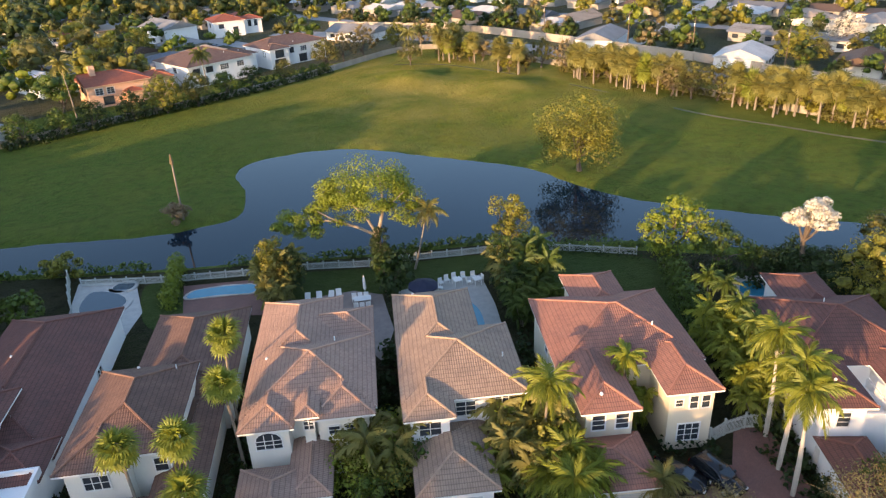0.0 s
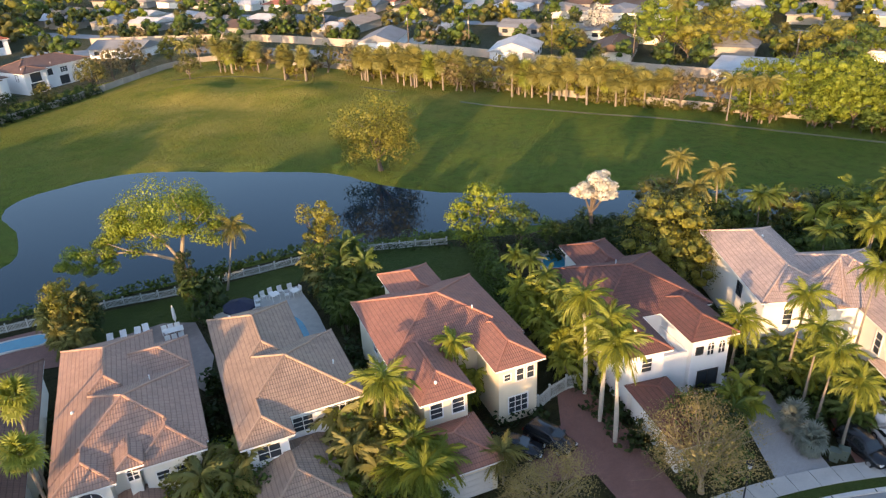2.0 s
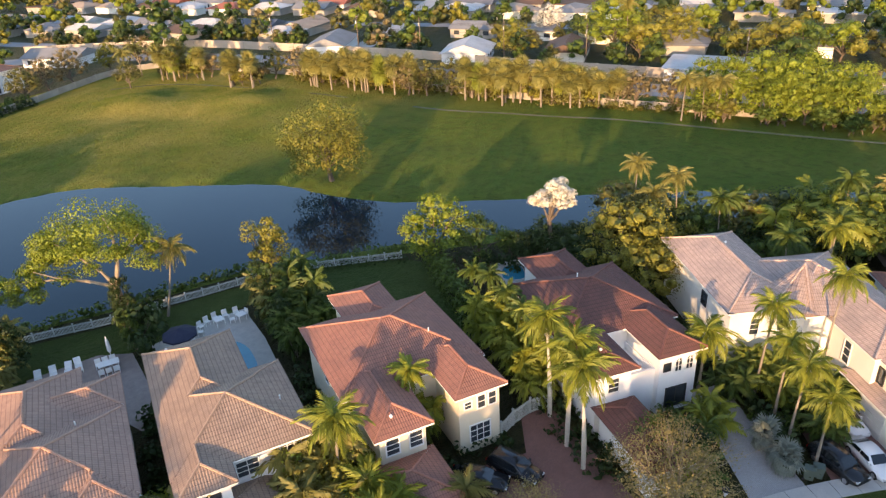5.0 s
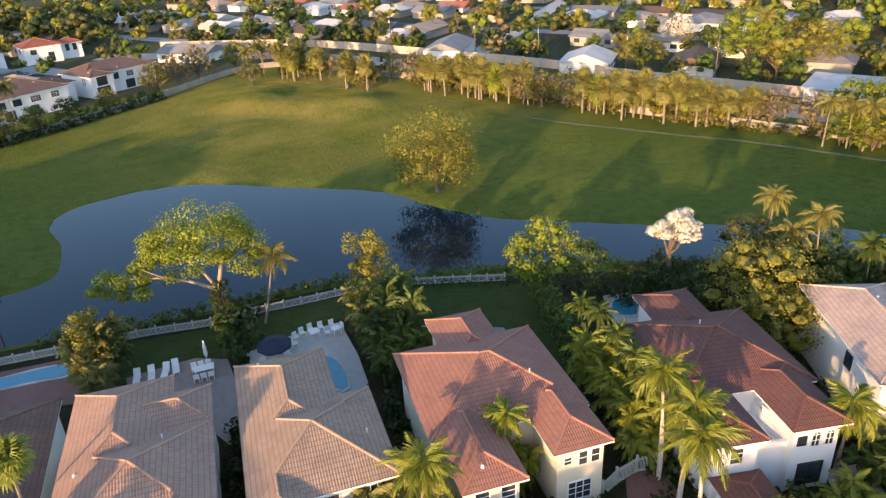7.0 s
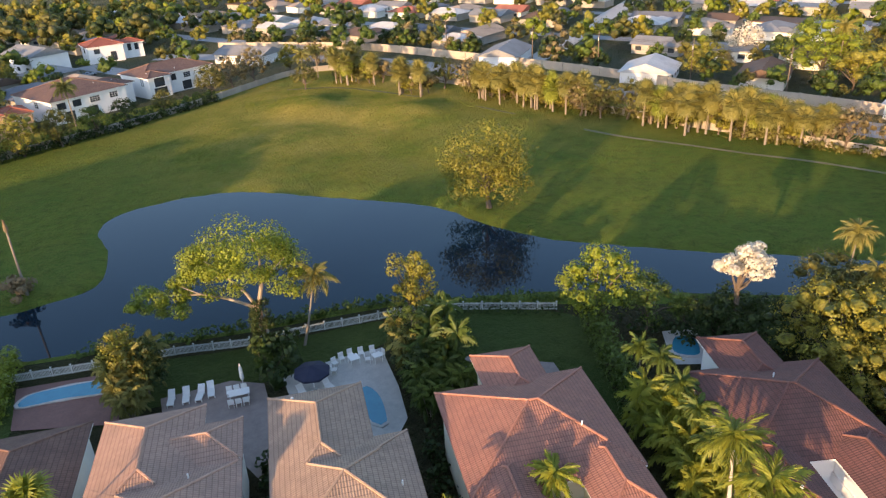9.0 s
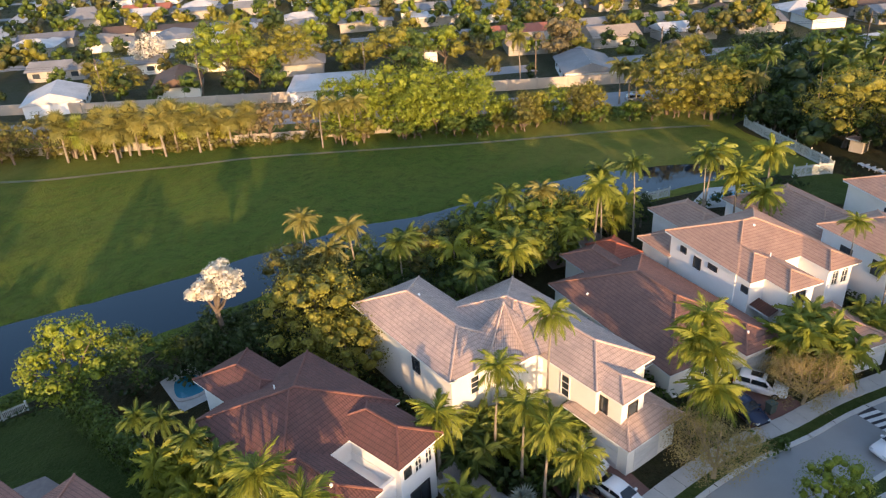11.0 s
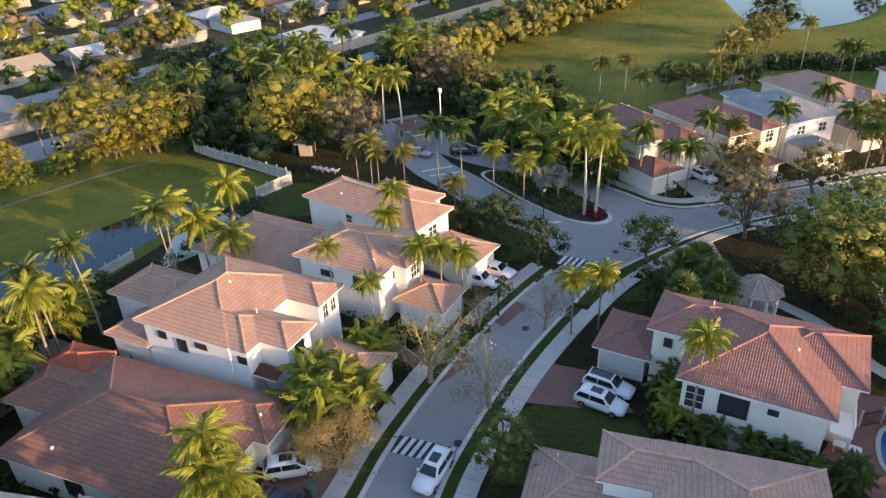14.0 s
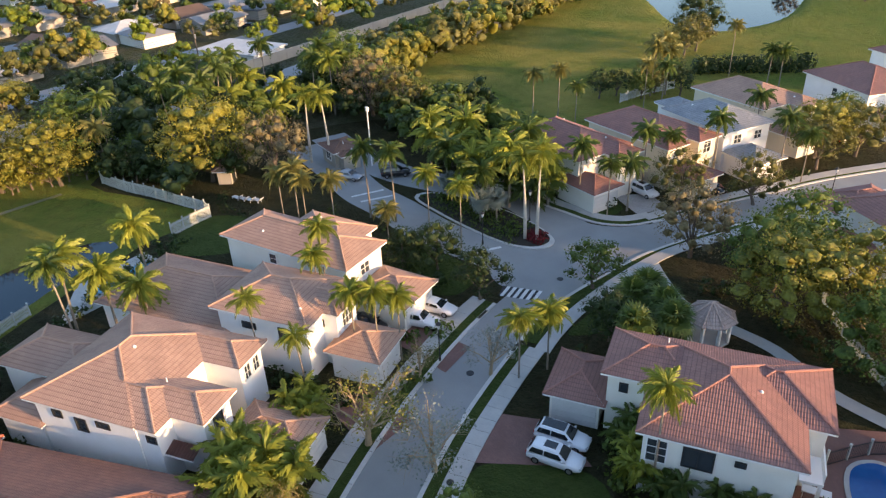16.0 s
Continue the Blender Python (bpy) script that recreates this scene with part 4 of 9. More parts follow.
# across the street
house("two-storey ivory house with a wine-red tile roof and balcony", 42.6, -38.5, 55,
      [(0, 11.7, 0, 10.8, 5.9), (5.4, 11.6, 7, 14.3, 5.9), (4.3, 11.7, -1.9, 6, 5.9), (5.0, 11.4, 13.6, 18.7, 2.9)], "wine", "ivory",
      [(0, "l", 0.62, 3.5, 1.9, 1.6, "dark"), (0, "l", 0.35, 4.6, 0.55, 0.32, "dark"), (0, "l", 0.9, 3.2, 1.3, 2.0, ""), (1, "l", 0.8, 4.2, 0.5, 0.7, "dark"), (1, "l", 0.3, 4.2, 0.5, 0.7, "dark"),
       (3, "l", 0.5, 0, 3.6, 2.2, "garage")])
house("two-storey house with a faded pink tile roof", 31, -27.5, 44,
      [(0, 11.4, 1.5, 11.8, 5.7), (4.7, 11.4, 10.6, 20, 3.0), (-2, 4, 0, 8, 5.7), (6.7, 11.35, 6, 15.4, 5.75)], "rose", "white",
      [(0, "b", 0.3, 3.8, 1.4, 1.2, ""), (1, "b", 0.5, 0, 3.8, 2.2, "garage")])


# ---- plants ----
rng = np.random.default_rng(7)


def leaf_cloud(centres, radii, per, size, seed, flat=0.75, hollow=0.45, group=0):
    """Many small folded leaf clumps about the given centres, as vertices and quads.
    group: clumps to a tree, whose leaves deep inside one another are left out."""
    r = np.random.default_rng(seed)
    C = np.repeat(np.array(centres, float), per, 0)
    R = np.repeat(np.array(radii, float), per)
    n = len(C)
    d = r.normal(size=(n, 3))
    d /= np.linalg.norm(d, axis=1)[:, None]
    k = (hollow + (1 - hollow) * r.random(n) ** 0.6) * R
    P = C + d * k[:, None] * np.array([1, 1, flat])
    if group:
        T = np.array(centres, float).reshape(-1, group, 3)
        Q = np.array(radii, float).reshape(-1, group)
        own = np.repeat(np.arange(len(T)), group * per)
        gap = np.linalg.norm((P[:, None] - T[own]) / np.array([1, 1, flat]), axis=2) / Q[own]
        gap[np.arange(n), np.tile(np.repeat(np.arange(group), per), len(T))] = 9
        keep = (gap.min(1) > 0.72) & (d[:, 2] > -0.72)
        C, P, d, k = C[keep], P[keep], d[keep], k[keep]
        n = len(P)
    nor = d * 1.3 + 0.5 * r.normal(size=(n, 3)) + np.array([0, 0, 0.25])
    nor /= np.linalg.norm(nor, axis=1)[:, None]
    nor *= np.where((nor * d).sum(1) < 0, -1.0, 1.0)[:, None]
    a = np.cross(nor, r.normal(size=(n, 3)))
    a /= np.linalg.norm(a, axis=1)[:, None]
    b = np.cross(nor, a)
    s = size * (0.6 + 0.8 * r.random(n))[:, None]
    q = 0.55 + 0.3 * r.random(n)[:, None]
    V = np.stack([P - a * s, P + b * s * q + nor * s * 0.15, P + a * s - nor * s * 0.2, P - b * s * q + nor * s * 0.15], 1)
    F = np.arange(n * 4).reshape(n, 4)[:, ::-1]
    soft = d * 0.55 + nor * 0.75
    return V.reshape(-1, 3), F, np.repeat(soft / np.linalg.norm(soft, axis=1)[:, None], 4, 0)


def leafy_cores(centres, radii, seed, flat=0.75, k=0.7):
    """A rough many-sided core inside each clump, so that no sky shows through it."""
    r = np.random.default_rng(seed)
    g = (1 + 5 ** 0.5) / 2
    base = np.array([(-1, g, 0), (1, g, 0), (-1, -g, 0), (1, -g, 0), (0, -1, g), (0, 1, g), (0, -1, -g), (0, 1, -g), (g, 0, -1), (g, 0, 1), (-g, 0, -1), (-g, 0, 1)]) / math.hypot(1, g)
    tri = np.array([(0, 11, 5), (0, 5, 1), (0, 1, 7), (0, 7, 10), (0, 10, 11), (1, 5, 9), (5, 11, 4), (11, 10, 2), (10, 7, 6), (7, 1, 8),
                    (3, 9, 4), (3, 4, 2), (3, 2, 6), (3, 6, 8), (3, 8, 9), (4, 9, 5), (2, 4, 11), (6, 2, 10), (8, 6, 7), (9, 8, 1)])
    V, F, N = [], [], []
    for i, (c, q) in enumerate(zip(centres, radii)):
        m, _ = np.linalg.qr(r.normal(size=(3, 3)))
        m = m * np.sign(np.linalg.det(m))
        n = base @ m + r.normal(size=(12, 3)) * 0.55
        N.append(n / np.linalg.norm(n, axis=1)[:, None])
        V.append(np.array(c) + (base @ m) * r.uniform(0.65, 1.1, (12, 1)) * q * k * np.array([1, 1, flat]))
        F.append(tri + 12 * i)
    return np.concatenate(V), np.concatenate(F), np.concatenate(N)


def leaf_mesh(name, *clouds):
    V, F, N, n = [], [], [], 0
    for v, f, nor in clouds:
        V.append(v)
        F.append(f + n)
        N.append(nor)
        n += len(v)
    me = mesh(name, np.concatenate(V).tolist(), [f for a in F for f in a.tolist()], None, True)
    me.normals_split_custom_set_from_vertices(np.concatenate(N).tolist())
    return me


def spread_clumps(n, rx, rz, z, seed, low=0.2):
    """Clump centres over an uneven dome."""
    r = np.random.default_rng(seed)
    out = [np.array([0, 0, z + rz * 0.55]), np.array([rx * 0.1, -rx * 0.05, z - rz * 0.1])]
    rad = [rx * 0.42, rx * 0.42]
    tries = 0
    while len(out) < n and tries < 4000:
        tries += 1
        d = r.normal(size=3)
        d /= np.linalg.norm(d)
        if d[2] < -0.75 + low:
            continue
        k = 0.35 + 0.65 * r.random() ** 0.5
        p = np.array([d[0] * rx * k, d[1] * rx * k, z + d[2] * rz * k])
        if all(np.linalg.norm((p - o) / [1, 1, 0.8]) > rx * 0.30 for o in out):
            out.append(p)
            rad.append(rx * (0.30 + 0.16 * r.random()))
    return out, rad


def build_tree(name, label, cat, m, leaf, h=9.0, rx=4.0, rz=3.2, clumps=16, per=130, size=0.2, seed=1, bark=None, flat=0.75, hollow=0.45, group="", twigs=0, core=0.0):
    root = thing(name, label, cat, m, group)
    z = h - rz
    cs, rs = spread_clumps(clumps, rx, rz, z, seed)
    r = np.random.default_rng(seed + 50)
    b = Build()
    fork = (h - 1.6 * rz) * 0.75
    fork = max(fork, 0.18 * h)
    lean = r.normal(size=2) * 0.03 * h
    w = 0.028 * h
    b.tube([(0, 0, -0.1), (lean[0] * 0.4, lean[1] * 0.4, fork * 0.5), (lean[0], lean[1], fork)], [w * 1.35, w, w * 0.85], 7)
    for i, c in enumerate(cs[:9]):
        mid = (np.array([lean[0], lean[1], fork]) * 0.45 + c * 0.55) + np.array([0, 0, 0.12 * h * r.random() - 0.05 * h])
        b.tube([(lean[0], lean[1], fork - 0.1), tuple(mid), tuple(c)], [w * 0.6, w * 0.32, w * 0.12], 5, False)
    for i in range(twigs):
        c = cs[i % len(cs)]
        e = c + r.normal(size=3) * rx * 0.22 * np.array([1, 1, 0.8])
        s = np.array([lean[0], lean[1], fork]) * 0.35 + c * 0.65
        b.tube([tuple(s), tuple((s + e) / 2 + r.normal(size=3) * 0.15), tuple(e)], [w * 0.12, w * 0.07, w * 0.035], 3, False)
    part("trunk", b, bark or BARK, root)
    part("crown", leaf_mesh("crown", *([leaf_cloud(cs, rs, per, size, seed + 9, flat, hollow, len(cs) if core else 0)] + ([leafy_cores(cs, rs, seed, flat, core)] if core else []))), leaf, root)
    return root


TREES = {}


def tree(kind, x, y, h, leaf, label, cat="tree", group="", wide=1.0, z=0.0, spin=None):
    """A tree of one of the kinds, at its height; copies share meshes."""
    k = kind
    turn = spin if spin is not None else float(rng.uniform(0, 360))
    spec = TREE_KINDS[k]
    s = h / spec["h"]
    m = pose(x, y, z, 0, 0, turn) @ Matrix.Diagonal((s * wide, s * wide, s, 1))
    if k not in TREES:
        TREES[k] = build_tree("tree", label, cat, m, LEAF[leaf], **spec)
        return TREES[k]
    t = TREES[k]
    keep = t.matrix_basis.copy()
    t.matrix_basis = Matrix()
    c = copy_thing(t, m)
    t.matrix_basis = keep
    tagged(c, label, cat, group or "broadleaf trees")
    if cat != "tree":
        c.name = cat
    for o in c.children:
        if o.name.startswith("crown"):
            repaint(o, LEAF[leaf])
    return c


TREE_KINDS = {
    "round": dict(h=9.0, rx=4.2, rz=4.0, clumps=28, per=125, size=0.16, core=0.45, hollow=0.45, seed=3),
    "round2": dict(h=9.0, rx=4.0, rz=4.1, clumps=26, per=125, size=0.16, core=0.45, hollow=0.45, seed=11),
    "oak": dict(h=10.0, rx=5.4, rz=4.4, clumps=36, per=150, size=0.155, core=0.45, seed=21, hollow=0.45),
    "airy": dict(h=11.0, rx=6.0, rz=3.6, clumps=28, per=220, size=0.145, seed=31, flat=0.5, hollow=0.2),
    "slim": dict(h=8.0, rx=2.2, rz=3.7, clumps=22, per=125, size=0.138, seed=41),
    "wispy": dict(h=10.0, rx=4.8, rz=4.6, clumps=36, per=125, size=0.13, core=0.4, seed=51, hollow=0.2, flat=0.9, twigs=60),
    "bare": dict(h=6.5, rx=3.8, rz=2.9, clumps=32, per=330, size=0.059, seed=61, hollow=0.1, bark=TWIG, twigs=230),
    "twiggy": dict(h=6.0, rx=2.6, rz=2.4, clumps=18, per=70, size=0.08, seed=71, hollow=0.1, bark=TWIG, twigs=120),
    "far": dict(h=8.0, rx=4.2, rz=3.9, clumps=18, per=70, size=0.22, core=0.74, seed=81, hollow=0.7),
    "far2": dict(h=8.0, rx=3.9, rz=3.9, clumps=17, per=70, size=0.22, core=0.74, seed=91, hollow=0.7),
    "willow": dict(h=10.0, rx=5.0, rz=5.0, clumps=46, per=230, size=0.13, seed=55, hollow=0.1, flat=0.9, twigs=60),
    "pom": dict(h=10.2, rx=2.3, rz=2.0, clumps=24, per=180, size=0.138, seed=57),
    "fine": dict(h=10.0, rx=5.4, rz=4.4, clumps=40, per=170, size=0.135, core=0.46, seed=23, hollow=0.38),
    "bush": dict(h=4.5, rx=2.3, rz=2.1, clumps=20, per=95, size=0.13, core=0.36, seed=27, hollow=0.4),
    "shrub": dict(h=2.2, rx=1.4, rz=1.2, clumps=11, per=60, size=0.15, seed=101),
}


def frond_mesh(name, length=3.0, droop=1.0, pairs=17, leaf=0.75, width=0.075, seed=1, upturn=0.35, ribs=6):
    """A feather palm leaf: an arching midrib with two rows of hanging leaflets."""
    r = np.random.default_rng(seed)
    V, F = [], []

    def rib(t):
        return np.array([length * (t - 0.12 * droop * t * t), 0, length * (upturn * t - 0.62 * droop * t * t)])
    prev = None
    for i in range(ribs):
        t = i / (ribs - 1)
        p = rib(t)
        w = 0.045 * (1 - 0.8 * t)
        n = len(V)
        V += [p + [0, w, 0], p + [0, -w, 0], p + [0, 0, -w]]
        if i:
            for a, b in ((0, 1), (1, 2), (2, 0)):
                F.append((n - 3 + a, n - 3 + b, n + b, n + a))
    for i in range(pairs):
        t = 0.14 + 0.86 * i / (pairs - 1)
        p = rib(t)
        l = leaf * math.sin(math.pi * min(1, 0.28 + 0.72 * t) * 0.94) * (0.85 + 0.3 * r.random())
        for s in (1, -1):
            d = np.array([0.35 + 0.45 * t + 0.25 * r.random(), s * (0.45 + 0.35 * r.random()), -0.35 - 0.7 * r.random()])
            d /= np.linalg.norm(d)
            mid, tip = p + d * l * 0.5 + [0, 0, 0.03], p + d * l + [0, 0, -0.22 * l * droop]
            a = np.array([1.0, 0, -0.2]) * width
            n = len(V)
            V += [p - a * 0.7, p + a * 0.7, mid + a, mid - a, tip]
            F += [(n, n + 1, n + 2, n + 3), (n + 3, n + 2, n + 4)]
    return mesh(name, V, F)


def fan_mesh(name, length=0.95, stalk=0.6, seg=17):
    """A fan palm leaf: a stalk and a pleated, split round blade."""
    V = [(0, 0.02, 0), (0, -0.02, 0), (stalk, -0.015, 0.02), (stalk, 0.015, 0.02)]
    F = [(0, 1, 2, 3)]
    c = (stalk, 0, 0.02)
    for i in range(seg):
        a0, a1 = (math.radians(-125 + 250 * k / seg) for k in (i, i + 1))
        am = (a0 + a1) / 2
        n = len(V)
        l = length * (0.8 + 0.2 * math.cos(am * 0.8))
        k, dip = (0.56 if i % 3 else 0.7), -0.14 - 0.12 * (i * 7 % 5) / 4
        V += [c, (c[0] + math.cos(a0) * l * k, math.sin(a0) * l * k, 0.05), (c[0] + math.cos(am) * l, math.sin(am) * l, dip),
              (c[0] + math.cos(a1) * l * k, math.sin(a1) * l * k, 0.05)]
        F += [(n, n + 1, n + 2, n + 3)]
    return mesh(name, V, F)


FRONDS = {"royal": [frond_mesh("frond", 2.9, 1.4, 25, 0.95, 0.062, 1, 0.6), frond_mesh("frond", 2.8, 1.9, 25, 0.9, 0.062, 2, 0.55)],
          "date": [frond_mesh("frond", 2.4, 1.5, 22, 0.8, 0.066, 3, 0.55), frond_mesh("frond", 2.3, 2.0, 22, 0.76, 0.066, 4, 0.5)],
          "fan": [fan_mesh("fan_leaf"), fan_mesh("fan_leaf", 0.85, 0.45)]}
FRONDS["light"] = [frond_mesh("frond", 2.9, 1.5, 9, 0.98, 0.21, 1, 0.6, 3), frond_mesh("frond", 2.8, 2.0, 9, 0.92, 0.21, 2, 0.55, 3)]
for pair in FRONDS.values():
    for me in pair:
        me.materials.append(LEAF["palm"])


def frond_poses(style, seed):
    r = np.random.default_rng(seed)
    out = []
    if style == "fan":
        n = 30
        for i in range(n):
            a = i * 137.5 + r.uniform(-12, 12)
            tilt = 84 - 150 * (i / (n - 1)) + r.uniform(-14, 14)
            out.append((i % 2, a, -tilt, 1.0 + r.uniform(-0.1, 0.1)))
    else:
        n = 21 if style == "royal" else 26
        for i in range(n):
            a = i * 137.5 + r.uniform(-14, 14)
            tilt = 72 - 108 * (i / (n - 1)) + r.uniform(-10, 10)
            out.append((i % 2, a, -tilt, 0.85 + 0.25 * math.sin(math.pi * (i + 3) / (n + 4)) + r.uniform(-0.06, 0.06)))
    return out


def palm_trunk(h, r0, r1, bend, seed, bulge=False):
    b = Build()
    rr = np.random.default_rng(seed)
    ang = rr.uniform(0, 2 * math.pi)
    n = 9
    pts, rad = [], []
    for i in range(n):
        t = i / (n - 1)
        k = bend * t * t
        pts.append((math.cos(ang) * k, math.sin(ang) * k, -0.1 + (h + 0.1) * t))
        w = r0 + (r1 - r0) * min(1, t * 1.6)
        if bulge:
            w += 0.06 * math.sin(math.pi * min(1, t * 1.4))
        rad.append(w)
    b.tube(pts, rad, 8)
    return b, pts[-1]


PALMS = {}
PALM_LABEL = {"royal": "tall feather palm with arching green fronds", "fan": "fan palm with a round head of split leaves",
              "date": "slender palm with a loose round head of narrow fronds"}


def palm(style, x, y, h, leaf="palm", s=1.0, label="", group="palms between the houses", bark=None, loose=True):
    """A palm at the height of its crown. loose: each frond is an object of its own."""
    hb = max(1.0, round(h / s))
    bucket = (style, hb, bark is not None, loose)
    turn = float(rng.uniform(0, 360))
    m = pose(x, y, 0, 0, 0, turn) @ Matrix.Diagonal((s, s, h / hb, 1))
    if bucket not in PALMS:
        root = thing("palm_tree", label or PALM_LABEL[style], "palm tree", m, group)
        royal = style == "royal"
        b, tip = palm_trunk(hb, 0.2 if royal else 0.115, 0.11 if royal else 0.09, 0.05 * hb if style != "date" else 0.02, len(PALMS) + 5, bark is not None)
        part("trunk", b, bark or PALMBARK, root)
        top = Matrix.Translation(tip)
        if royal:
            sh = Build()
            sh.tube([tip, (tip[0], tip[1], tip[2] + 0.8)], [0.13, 0.07], 7)
            part("crownshaft", sh, LEAF["palm"], root, "smooth green crownshaft")
            top = Matrix.Translation((tip[0], tip[1], tip[2] + 0.65))
        poses = [(k, top @ (Matrix.Rotation(radians(a), 4, "Z") @ Matrix.Rotation(radians(t), 4, "Y")) @ Matrix.Diagonal((q, q, q, 1))) for k, a, t, q in frond_poses(style, len(PALMS))]
        if loose:
            for k, mm in poses:
                part("frond", FRONDS[style][k], None, root, "", mm)
        else:
            V, F = [], []
            for k, mm in poses:
                n = len(V)
                src = FRONDS["light" if style == "royal" else style][k]
                V += [tuple(mm @ v.co) for v in src.vertices]
                F += [tuple(n + i for i in p.vertices) for p in src.polygons]
            tagged(part("crown", mesh("crown", V, F), LEAF["palm"], root), kind="stuff")
        PALMS[bucket] = root
        c = root
    else:
        t = PALMS[bucket]
        keep = t.matrix_basis.copy()
        t.matrix_basis = Matrix()
        c = copy_thing(t, m)
        t.matrix_basis = keep
        tagged(c, label or PALM_LABEL[style], "palm tree", group)
    if leaf != "palm":
        for o in c.children:
            if o.name.startswith(("frond", "crown")):
                repaint(o, LEAF[leaf])
    return c


CLUMPS = {}


def palm_clump(x, y, h, leaf="palm", label="clump of slender feather palms", spread=1.0, cat="palm clump"):
    """Several thin stems from one root, each with its own head of fronds."""
    if not CLUMPS:
        root = thing("palm_clump", label, cat, pose(x, y, 0) @ Matrix.Diagonal((h / 4, h / 4, h / 4, 1)), "palm clumps")
        r = np.random.default_rng(77)
        heads = None
        for i in range(7):
            a, k = i * 2.4, 0.5 + 0.9 * r.random()
            hh = 2.0 + 2.0 * r.random()
            tip = (math.cos(a) * k * 1.3, math.sin(a) * k * 1.3, hh)
            b = Build()
            b.tube([(math.cos(a) * 0.25, math.sin(a) * 0.25, -0.1), (tip[0] * 0.55, tip[1] * 0.55, hh * 0.5), tip], [0.06, 0.05, 0.04], 5)
            part("stem", b, PALMBARK, root)
            if heads is None:
                V, F = [], []
                for kk, aa, t, q in frond_poses("royal", 3)[:18:2]:
                    mm = Matrix.Rotation(radians(aa), 4, "Z") @ Matrix.Rotation(radians(t), 4, "Y") @ Matrix.Diagonal((q * 0.62,) * 3 + (1,))
                    n = len(V)
                    V += [tuple(mm @ v.co) for v in FRONDS["light"][kk].vertices]
                    F += [tuple(n + j for j in p.vertices) for p in FRONDS["light"][kk].polygons]
                heads = mesh("crown", V, F)
            tagged(part("crown", heads, LEAF["palm"], root, "", pose(*tip, 0, 0, i * 77)), kind="stuff")
            if i % 2 == 0:
                tagged(part("crown", heads, LEAF["palm"], root, "", pose(tip[0] * 0.7, tip[1] * 0.7, hh * 0.5, 0, 0, i * 131)), kind="stuff")
        CLUMPS[0] = root
        c = root
    else:
        t = CLUMPS[0]
        keep = t.matrix_basis.copy()
        t.matrix_basis = Matrix()
        k = h / 4
        c = copy_thing(t, pose(x, y, 0, 0, 0, float(rng.uniform(0, 360))) @ Matrix.Diagonal((k * spread, k * spread, k, 1)))
        t.matrix_basis = keep
        tagged(c, label, cat, "palm clumps")
    if leaf != "palm":
        for o in c.children:
            if o.name.startswith("crown"):
                repaint(o, LEAF[leaf])
    return c


def hedge(line, w, h, leaf, label, size=0.16, per=16, base=0.0):
    """A clipped hedge along a line: leaves over a rounded bank with a dark core."""
    pts = smooth_line(line, False, 0.7) if len(line) > 1 else line
    r = np.random.default_rng(int(abs(pts[0][0]) * 13 + abs(pts[0][1]) * 7))
    cs, rs = [], []
    for x, y in pts:
        for k in range(max(1, int(h / 0.7))):
            cs.append((x + r.normal() * 0.12, y + r.normal() * 0.12, base + min(h - w * 0.35, 0.35 + 0.7 * k)))
            rs.append(w * 0.5 * (0.9 + 0.25 * r.random()))
    ob = thing("hedge", label, "hedge", None, "", "stuff", leaf_mesh("hedge", leaf_cloud(cs, rs, per, size, 5, 0.9, 0.7)), LEAF[leaf])
    return ob


# palms: x, y and height of the crown
for x, y, h in [(35.3, 26.4, 9.0), (33.4, 23.2, 9.2), (32.3, 20.8, 8.4)]:
    palm("royal", x, y, h, "palm", 0.92, "tall royal palm with a pale trunk beside the driveway", bark=ROYALBARK)
for x, y, h in [(48.5, 15.2, 8.5), (46.7, 12.8, 7.5), (44.9, 10.9, 7), (44.1, 8.5, 5.5), (53.0, 11.9, 10.5), (67.7, 39.5, 9.4), (68.3, 34.1, 9.0), (68.8, 29.2, 7),
                (64.5, 20.1, 7), (68.6, 17.6, 7.5), (86.8, 10.1, 9), (88.8, 6.4, 9.5), (91.3, -1.5, 10), (70.2, 17.9, 8)]:
    palm("royal", x, y, h, "palmgold" if y > 30 else "palmdeep" if x > 62 and (x * 10) % 3 < 2 else "palm", 0.74, loose=x < 85)
for x, y, h in [(93.7, -1.8, 9.5), (92.6, -5.2, 7), (101.8, -10.0, 7), (84.0, 10.7, 8), (91.5, -8.1, 5.5), (78.9, -14.8, 8.5), (59.0, 0.2, 8),
                (55.7, -0.3, 6.5), (53.2, -0.2, 5), (17.2, 30.9, 7.5), (46.2, 19.0, 5.5), (73.9, -17.0, 6.5), (57.2, 0.8, 7)]:
    palm("royal", x, y, h, "palm", 0.58 if -18 < y < -14 else 0.95, loose=x < 85)
for x, y, h in [(-3.8, 45.6, 10), (-4.1, 40.6, 8.5), (-11.3, 35.7, 9), (-7.4, 34.8, 9.5), (-8.2, 33.2, 6), (65.9, -33.6, 6.4), (65.5, -36.5, 6.2), (50.3, -33.4, 9.9),
                (75.8, -22.7, 8), (74.7, -24.4, 8), (74.2, -26.4, 7), (85.1, -24.1, 10), (83.7, -22.7, 8), (94.0, -41.6, 8), (88.6, -42.7, 8)]:
    palm("fan" if x < 0 else "date", x, y, h, "palm", 1.2 if x < 0 else 0.84 if x < 66 and y < -30 else 0.78)
for x, y in [(65.2, -8.3), (64.4, -10.4), (66.4, -9.8)]:
    palm_clump(x, y, 5.2, "palm", "bushy palm clump with full light green heads", 1.0)
